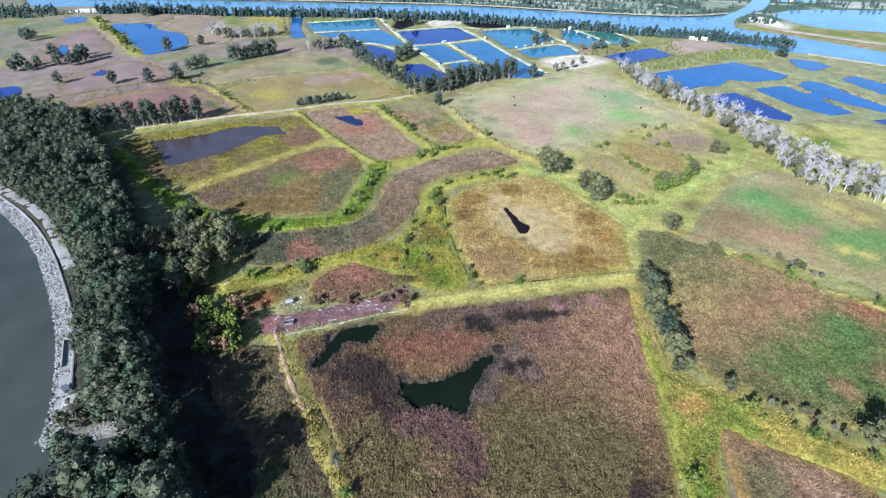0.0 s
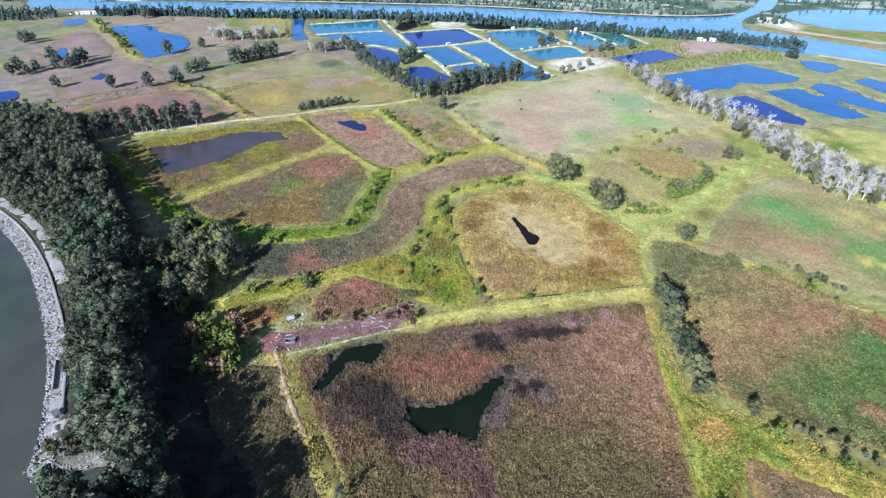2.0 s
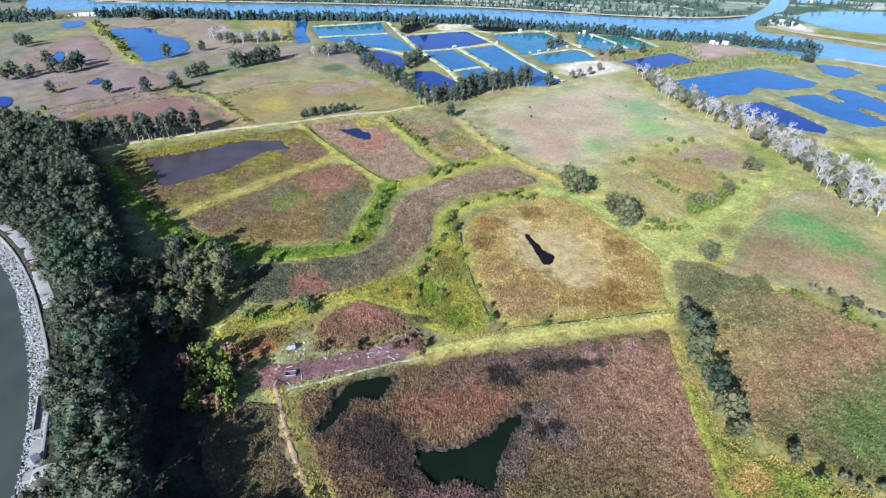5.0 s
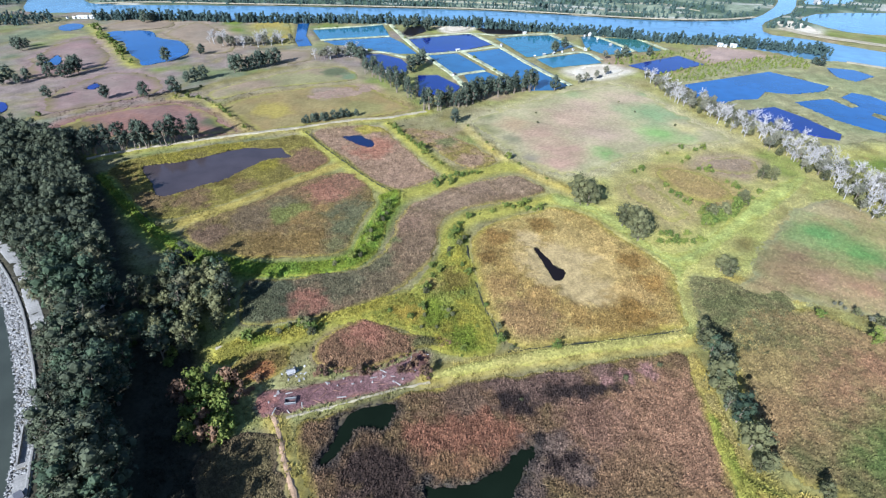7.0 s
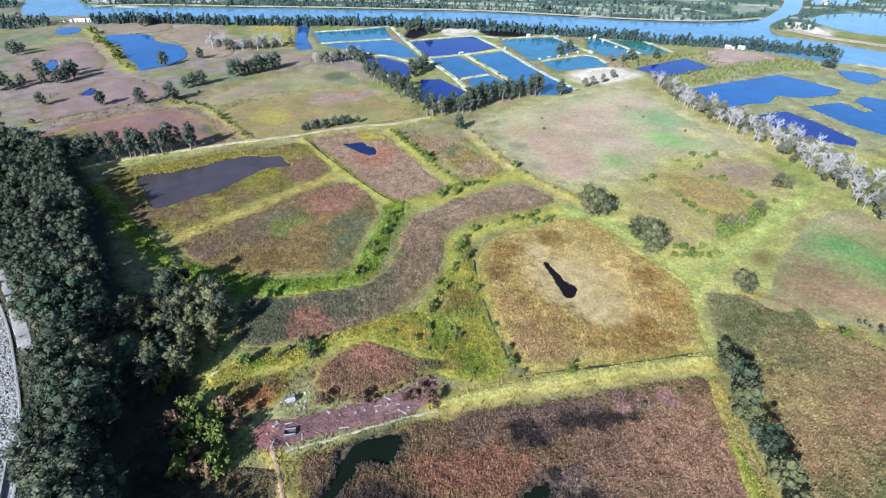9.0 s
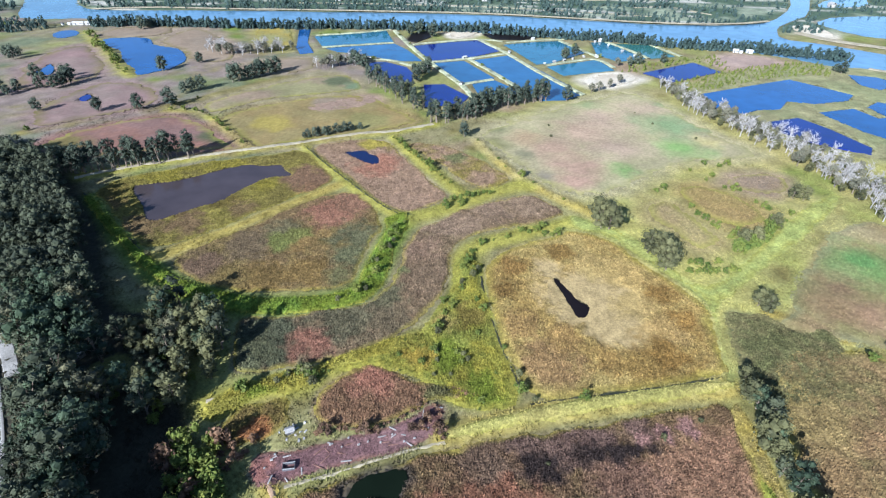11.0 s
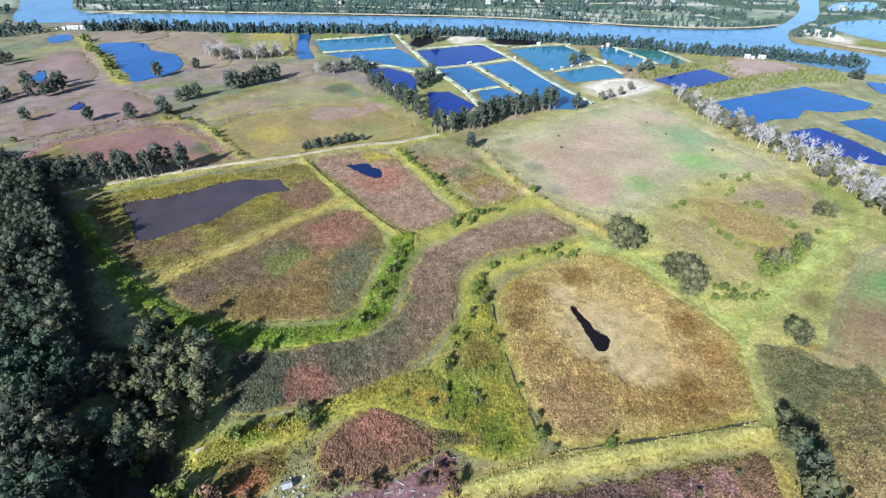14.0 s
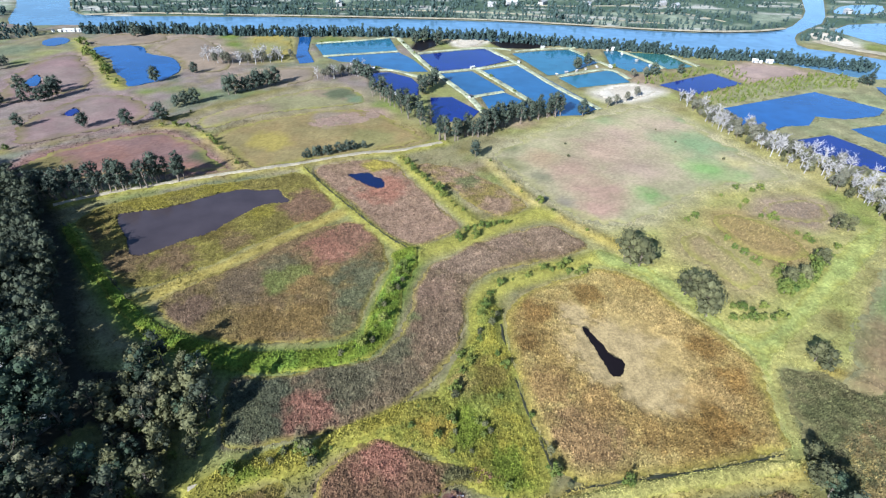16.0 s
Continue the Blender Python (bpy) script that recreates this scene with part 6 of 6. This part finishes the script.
for x, y, g in along(STREAK_HEDGE, 2.2, 0.8, 42):
    (GREYS if g.random() < 0.4 else ROUNDS).plant(x, y, g.uniform(0.18, 0.34), "dark low bush in a streak of pale grass")
for i, (x, y) in enumerate(WEST_CLUMPS):
    DARKS.plant(x, y, (0.8, 1.0, 0.65)[i % 3], "dark clump of trees in rosy reeds")
for (x, y), s in zip(TREES_E0, (0.95, 0.8, 0.45, 0.55)):
    ROUNDS.plant(x, y, s, "dark bushy tree on the marsh bund")
for x, y, g in along(BUND_HEDGE, 1.7, 0.9, 43):
    (GREYS if g.random() < 0.7 else ROUNDS).plant(x, y, g.uniform(0.16, 0.32), "dark low bush in a hedge along the bund")
for i, (x, y) in enumerate(FIELD_BUSH):
    ROUNDS.plant(x, y, (0.17, 0.2, 0.24, 0.15)[i], "dark low bush among dry reeds", 0.8)
for i, (x, y) in enumerate(MEADOW_BUSH):
    ROUNDS.plant(x, y, (0.2, 0.17, 0.15, 0.18)[i % 4], "small dark bush on the open meadow", 0.7)
for x, y, r in DARK_BUSH:
    ROUNDS.plant(x, y, r, "dark green bush in rough yellow grass", 0.9)
for x, y, g in along(HEDGE_E, 2.2, 1.0, 44):
    BUSHES.plant(x, y, g.uniform(1.2, 2.0), "olive-green bush in a hedge on the pale grass")
for x, y, g in along(SHORE_SCRUB, 3.0, 1.0, 45):
    WOODS.plant(x, y, g.uniform(0.36, 0.52), "low grey-green tree close behind the sea wall")
for (x, y), s in zip(BUSH_0, (1.3, 1.2)):
    BUSHES.plant(x, y, s, "rounded green bush on the marsh bund")
ROWS.plant(-22.2, 68, 0.52, "slim dark tree on the marsh bund")
for x, y, g in along(DEAD_BAND_W, 1.5, 7, 21):
    (DEADS if g.random() < 0.7 else GREYS).plant(x, y, g.uniform(0.7, 1.1))
for line, step, wander, seed in ((BUND_NS2, 4.5, 0.8, 31), (BUND_NS3, 6, 1.0, 32), (BUND_MID, 9, 2.0, 33), (BUND_PUDDLE, 5, 1.5, 34), (BUND_SOUTH, 6, 1.6, 35), (BUND_GREEN[8:], 4, 1.6, 36), (BUND_FAR, 3.2, 1.0, 37), (BUND_EAST[3:], 3.4, 1.2, 38), (BUND_ROW, 14, 2, 39), (BUND_W, 7, 1, 40)):
    for x, y, g in along(line, step, wander, seed):
        if g.random() < 0.62:
            BUSHES.plant(x, y, g.choice((0.35, 0.5, 0.7, 1.0, 1.35)) * g.uniform(0.8, 1.2))
for x, y, g in along(STRIP_EDGE, 1.5, 0.5, 41):
    BROWNS.plant(x, y, g.uniform(0.3, 0.6), "low heap of dead brown brush along the bare strip", 0.8)
for d, s in ((DIKE_1, 61), (DIKE_3, 62), (DIKE_5, 63), (DIKE_8, 64), (DIKE_10, 65), (DIKE_12, 66), (DIKE_14, 67)):
    for x, y, g in along(d, 17, 0.8, s):
        if g.random() < 0.6:
            BUSHES.plant(x, y, g.choice((0.5, 0.8, 1.2)), "green bush on a fish pond dike")
for i, (x, y) in enumerate(BROWN_BUSH):
    BROWNS.plant(x, y, (0.9, 0.6, 1.2, 0.75)[i % 4])
for n in (WOODS, ROWS, ROUNDS, DARKS, GREYS, DEADS, BUSHES, BROWNS):
    n.rest()


# ---- the wood farther along the shore, and far woods ----
def back_wood():
    g = random.Random(5)
    shapes = [joined(tree_shape(120 + i, 15 + i % 3, 3.5 + 0.4 * (i % 3), 13, "wood", 40)) for i in range(6)]
    out = []
    for x, y, s, w in BACK_WOOD:
        v, f = shapes[g.randrange(6)]
        c, k = math.cos(w) * s, math.sin(w) * s
        out.append((np.column_stack((x + v[:, 0] * c - v[:, 1] * k, y + v[:, 0] * k + v[:, 1] * c, v[:, 2] * s + level_at(x, y))), f))
    v, f = joined(out)
    tagged(new("shore_wood", mesh_of("shore_wood", v, f, LEAF_WOOD)), "dense dark green wood behind the sea wall", "trees", kind="stuff")


back_wood()


def far_woods(name, places, label, seed, height=10, leaf=LEAF_FAR, tiers=4):
    g = np.random.default_rng(seed)
    models = []
    for _ in range(5):
        bits = []
        for k in range(tiers):
            c = np.array((*g.uniform(-0.13, 0.13, 2), 0.2 + 0.8 / tiers * k)) * height
            r = height * g.uniform(0.10, 0.17) * (1.15 - 0.15 * k) * (4 / tiers) ** 0.5
            bits += [lump(c, np.array((r, r, r * 1.4)), g), sprays(c, r * 1.15, 8, 0.2 * r + 0.35, g)]
        models.append(joined(bits))
    out = []
    for x, y in places:
        v, f = models[g.integers(5)]
        s, w = g.uniform(0.5, 1.2), g.uniform(0, 6.3)
        c, k = math.cos(w) * s, math.sin(w) * s
        out.append((np.column_stack((x + v[:, 0] * c - v[:, 1] * k, y + v[:, 0] * k + v[:, 1] * c, v[:, 2] * s * g.uniform(0.8, 1.2) - 0.4)), f))
    v, f = joined(out)
    tagged(new(name, mesh_of(name, v, f, leaf)), label, "trees", kind="stuff")


def dry_places(x, y):
    ok = np.ones(len(x), bool)
    for o, *_ in WATERS:
        ok &= near_area(x, y, o, 8) > 2
    return ok


belt = [(x, y) for k in range(4) for x, y, g in along(RIVERSIDE, 2.1, 5.5, 50 + k)] + [(x, y) for x, y, g in scattered(WOOD_NW, 5.5, 58)]
far_woods("riverside_trees", belt, "dark belt of trees along the near river bank", 51, 7.8)
FAR_ROWS = [(x, y) for k, (a, b, c) in enumerate(((-330, 662, 250), (-300, 690, 180), (-120, 715, 240), (-260, 742, 60), (40, 700, 290), (-60, 770, 260), (-420, 705, -180)))
            for x, y, g in along([(a, b), ((a + c) / 2, b + 8), (c, b - 12)], 4.2, 2.4, 71 + k) if g.random() < 0.8]
bx, by = rng.uniform(-640, 660, 5200), 590 + 330 * rng.uniform(0, 1, 5200) ** 1.4
keep = dry_places(bx, by) & (fractal(bx, by, 46, 41) < 0.585)
far_woods("far_woods", list(zip(bx[keep], by[keep]))[:1800] + FAR_ROWS, "scattered woods on the far river bank", 53, 7, LEAF_FAR, 2)
far_woods("far_bank_trees", [(x, y + 7) for x, y, g in along(FAR_BANK, 3.2, 3.5, 54)], "green belt of trees along the far river bank", 55, 6)
scrub = [(x, y) for o, s in ((SCRUB_E, 3.6), (SCRUB_N, 4.2)) for x, y, g in scattered(o, s, 56)]
scrub = [p for p, ok in zip(scrub, dry_places(*np.array(scrub).T)) if ok]
far_woods("scrub", scrub, "dense green scrub between the ponds", 57, 2.7, LEAF_BUSH)
strip("embankment", FAR_BANK, 1.6, SOIL, "pale stone embankment of the far river bank", high=0.9, category="embankment", skirt=1.5, step=4)


# ---- the revetment ----
def rock_field():
    """Riprap between the water's edge and the crest wall, and a heap at the wall's end."""
    g = np.random.default_rng(61)
    shore, crest = eased(SHORE[:11]), eased(CREST)
    out = []

    def rock(x, y, z, r):
        v = BALL_V * g.uniform(0.6, 1.25, (len(BALL_V), 1)) * (r * g.uniform(0.7, 1.3), r * g.uniform(0.7, 1.3), r * 0.7)
        out.append((v + (x, y, z), BALL_F))

    n = 4400
    s = np.sort(g.uniform(0, 1, n))
    a = np.concatenate(([0], np.cumsum(np.hypot(*np.diff(shore, axis=0).T))))
    b = np.concatenate(([0], np.cumsum(np.hypot(*np.diff(crest, axis=0).T))))
    p = np.stack((np.interp(s * a[-1], a, shore[:, 0]), np.interp(s * a[-1], a, shore[:, 1])), 1)
    q = np.stack((np.interp(s * b[-1], b, crest[:, 0]), np.interp(s * b[-1], b, crest[:, 1])), 1)
    for k, u, v in zip(g.uniform(-0.06, 0.93, n), p, q):
        x, y = u + (v - u) * k
        rock(x, y, -1.6 + 2.2 * k, g.uniform(0.18, 0.46))
    heap = eased([(-94.2, 74.6), (-92.6, 73.2), (-88.6, 73.2), (-85.4, 74.4), (-81.4, 76.6), (-78.6, 79.4)])
    for _ in range(520):
        x, y = heap[g.integers(len(heap))] + g.normal(0, 0.7, 2)
        rock(x, y, max(level_at(x, y), -1.6), g.uniform(0.16, 0.4))
    for _ in range(120):
        x, y = g.uniform(-93, -89), g.uniform(74, 81)
        rock(x, y, level_at(x, y) + 0.1, g.uniform(0.2, 0.4))
    v, f = joined(out)
    tagged(new("riprap", mesh_of("riprap", v, f, ROCK)), "grey riprap boulders on the sea wall slope", "rocks", kind="stuff")


rock_field()


def landing():
    """A small concrete tank, platform and slab at the end of the sea wall."""
    root = tagged(new("concrete_landing"), "weathered concrete landing with a sunken tank by the sea", "landing")
    ax, ay = CREST[9]
    bx, by = CREST[11]
    turn = math.atan2(by - ay, bx - ax)
    c, s = math.cos(turn), math.sin(turn)

    def at(u, v):
        return ax + u * c - v * s, ay + u * s + v * c

    for name, u, v, lx, ly, lz in (("rim_wall", 0, 0.5, 12, 0.4, 1.0), ("rim_wall", 0, -2.8, 12, 0.4, 1.0), ("rim_wall", -6, -1.15, 0.4, 3.7, 1.0), ("rim_wall", 6, -1.15, 0.4, 3.7, 1.0), ("tank_floor", 0, -1.15, 11.5, 2.9, 0.3), ("platform", 12.5, -1.1, 7, 3.4, 0.9)):
        x, y = at(u, v)
        vv, ff = box(x, y, -0.1, lx, ly, lz, turn, 0.04)
        part(name, vv, ff, CONCRETE if name != "tank_floor" else ROCK, root)
    x, y = at(15.0, -1.1)
    vv, ff = box(x, y, 0.8, 2.4, 1.6, 0.9, turn + 0.4, 0.12)
    part("pump_box", vv, ff, DARK_METAL, root, "small dark pump box")


landing()
strip("path", SPUR, 1.2, CONCRETE, "short pale concrete path into the wood", high=0.25, wobble=0.15)


# ---- huts, wrecks and litter ----
def hut(x, y, turn, lx, ly, lz, label, wall=WHITE_PAINT, roof=WHITE_PAINT):
    """A small shed with four walls, a pitched roof, a door and a window."""
    root = tagged(new("shed"), label, "shed", "sheds")
    root.matrix_basis = pose(x, y, max(level_at(x, y), 0.15) - 0.05, 0, 0, turn)
    v, f = box(0, 0, 0, lx, ly, lz, 0, 0.01)
    part("wall", v, f, wall, root)
    o, r = 0.3, lz + 0.3 * ly
    v = [(-lx / 2 - o, -ly / 2 - o, lz - 0.1), (lx / 2 + o, -ly / 2 - o, lz - 0.1), (lx / 2 + o, 0, r), (-lx / 2 - o, 0, r), (lx / 2 + o, ly / 2 + o, lz - 0.1), (-lx / 2 - o, ly / 2 + o, lz - 0.1)]
    v += [(a, b, c + 0.12) for a, b, c in v]
    f = [[0, 3, 2, 1], [3, 5, 4, 2], [6, 7, 8, 9], [9, 8, 10, 11], [0, 1, 7, 6], [5, 11, 10, 4], [1, 2, 8, 7], [2, 4, 10, 8], [0, 6, 9, 3], [3, 9, 11, 5]]
    part("roof", v, f, roof, root)
    v, f = box(-lx * 0.2, -ly / 2 - 0.03, 0, 0.9, 0.06, min(2.0, lz * 0.85))
    part("door", v, f, DARK_METAL, root)
    v, f = box(lx * 0.22, -ly / 2 - 0.03, lz * 0.45, 1.0, 0.06, 0.8)
    part("window", v, f, DARK_METAL, root)
    return root


for i, (x, y) in enumerate(HUTS):
    hut(x, y, 20 * i, 2.2 + 0.6 * (i % 3), 1.7, 1.5, "small white pond-keeper's shed on a dike", roof=(WHITE_PAINT, DARK_METAL)[i % 4 == 3])
for x, y, t, s in ((118.5, 533, 25, 5), (225, 507, -20, 4), (236, 506, -15, 5), (206, 512, 40, 5), (-353, 541, 12, 9), (-343, 543, 12, 8), (146, 538, 10, 5), (176, 525, 10, 6), (188, 522, 15, 5)):
    hut(x, y, t, s, 2.8, 2.0, "low white shed by the river trees")
for i, (x, y) in enumerate(DIKE_HUTS):
    hut(x, y, 30 * i - 20, (1.3, 2.0, 1.6)[i % 3], 1.3, 1.1, "little pale hut on the edge of a fish pond", ROOF_PALE, (WHITE_PAINT, ROOF_PALE)[i % 2])
for i, (x, y) in enumerate(FAR_HOUSES):
    hut(x, y, 15 * i, (9, 14, 11)[i % 3], 6, 3.4, "low pale-roofed building among trees on the far bank", ROOF_PALE, (ROOF_PALE, WHITE_PAINT)[i % 2])
for i, (x, y) in enumerate(WOOD_SHEDS):
    hut(x, y, 35 + 25 * i, (4.2, 3.4, 3.0)[i], 2.8, 2.1, "pale-roofed shed half hidden in the shore wood", CONCRETE, WHITE_PAINT)
hut(HUT_NEAR[0][0], HUT_NEAR[0][1], 25, 1.7, 1.2, 1.1, "small weathered white shed beside the bare clearing", CONCRETE, ROOF_PALE)


def crate():
    """An open dark skip with a pale rim."""
    root = tagged(new("skip"), "open dark metal skip with a pale rim on bare soil", "skip")
    x, y = HUT_NEAR[2]
    root.matrix_basis = pose(x, y, level_at(x, y), 0, 0, 10) @ Matrix.Scale(0.72, 4)
    for name, cx, cy, lx, ly, lz, z, m in (("side_wall", 0, -1.1, 3.8, 0.12, 1.3, 0, DARK_METAL), ("side_wall", 0, 1.1, 3.8, 0.12, 1.3, 0, DARK_METAL), ("end_wall", -1.85, 0, 0.12, 2.08, 1.3, 0, DARK_METAL), ("end_wall", 1.85, 0, 0.12, 2.08, 1.3, 0, DARK_METAL),
                                          ("floor_plate", 0, 0, 3.58, 2.08, 0.12, 0.05, RUST), ("rim", 0, -1.12, 3.9, 0.2, 0.1, 1.3, WHITE_PAINT), ("rim", 0, 1.12, 3.9, 0.2, 0.1, 1.3, WHITE_PAINT)):
        v, f = box(cx, cy, z, lx, ly, lz)
        part(name, v, f, m, root)


crate()


def sheets_of_litter():
    """Boards, sheets and stumps strewn over the bare strip."""
    g = random.Random(77)
    area = rounded(BARE_STRIP, 1)
    (x0, y0), (x1, y1) = area.min(0), area.max(0)
    n = 0
    while n < 42:
        x, y = g.uniform(x0, x1), g.uniform(y0, y1)
        if off_area(np.array([x]), np.array([y]), area)[0] > -0.5:
            continue
        n += 1
        pick = n % 3
        m = (RUST, DEADWOOD, ROOF_PALE)[pick if g.random() < 0.6 or pick < 2 else 1]
        l, w = ((g.uniform(1.2, 3.4), 0.18), (g.uniform(1.0, 2.6), 0.25), (g.uniform(0.3, 0.7), g.uniform(0.25, 0.5)))[pick]
        v, f = box(0, 0, 0, l, w, 0.16 if pick < 2 else 0.3)
        ob = part("board" if pick < 2 else "litter_box", v, f, m)
        ob.matrix_basis = pose(x, y, level_at(x, y) + 0.16, g.uniform(-6, 6), g.uniform(-6, 6), g.uniform(0, 360))
        tagged(ob, "weathered loose board lying on bare soil" if pick < 2 else "small pale box of litter on bare soil", "board" if pick < 2 else "litter", "litter in the clearing")


sheets_of_litter()


def rubble_by_shed():
    """Bent pale sheets and boards heaped beside the small shed."""
    g = random.Random(83)
    for i in range(14):
        x, y = HUT_NEAR[0][0] + g.gauss(1.2, 1.9), HUT_NEAR[0][1] + g.gauss(-0.3, 1.5)
        l, w, k = g.uniform(0.4, 1.3), g.uniform(0.25, 0.6), g.uniform(0.1, 0.3)
        v = [(-l / 2, -w / 2, 0), (0, -w / 2, k), (l / 2, -w / 2, 0.05), (l / 2, w / 2, 0.1), (0, w / 2, k * 1.1), (-l / 2, w / 2, 0.02)]
        v += [(a, b, c + 0.05) for a, b, c in v]
        f = [[1, 0, 5, 4], [2, 1, 4, 3], [6, 7, 10, 11], [7, 8, 9, 10]] + [[a, (a + 1) % 6, 6 + (a + 1) % 6, 6 + a] for a in range(6)]
        ob = part("loose_sheet", v, f, (WHITE_PAINT, ROOF_PALE, DEADWOOD)[i % 3])
        ob.matrix_basis = pose(x, y, level_at(x, y) + 0.12, g.uniform(-8, 8), g.uniform(-8, 8), g.uniform(0, 360))
        tagged(ob, "bent pale sheet lying in a heap by a shed", "litter", "litter in the clearing")


rubble_by_shed()
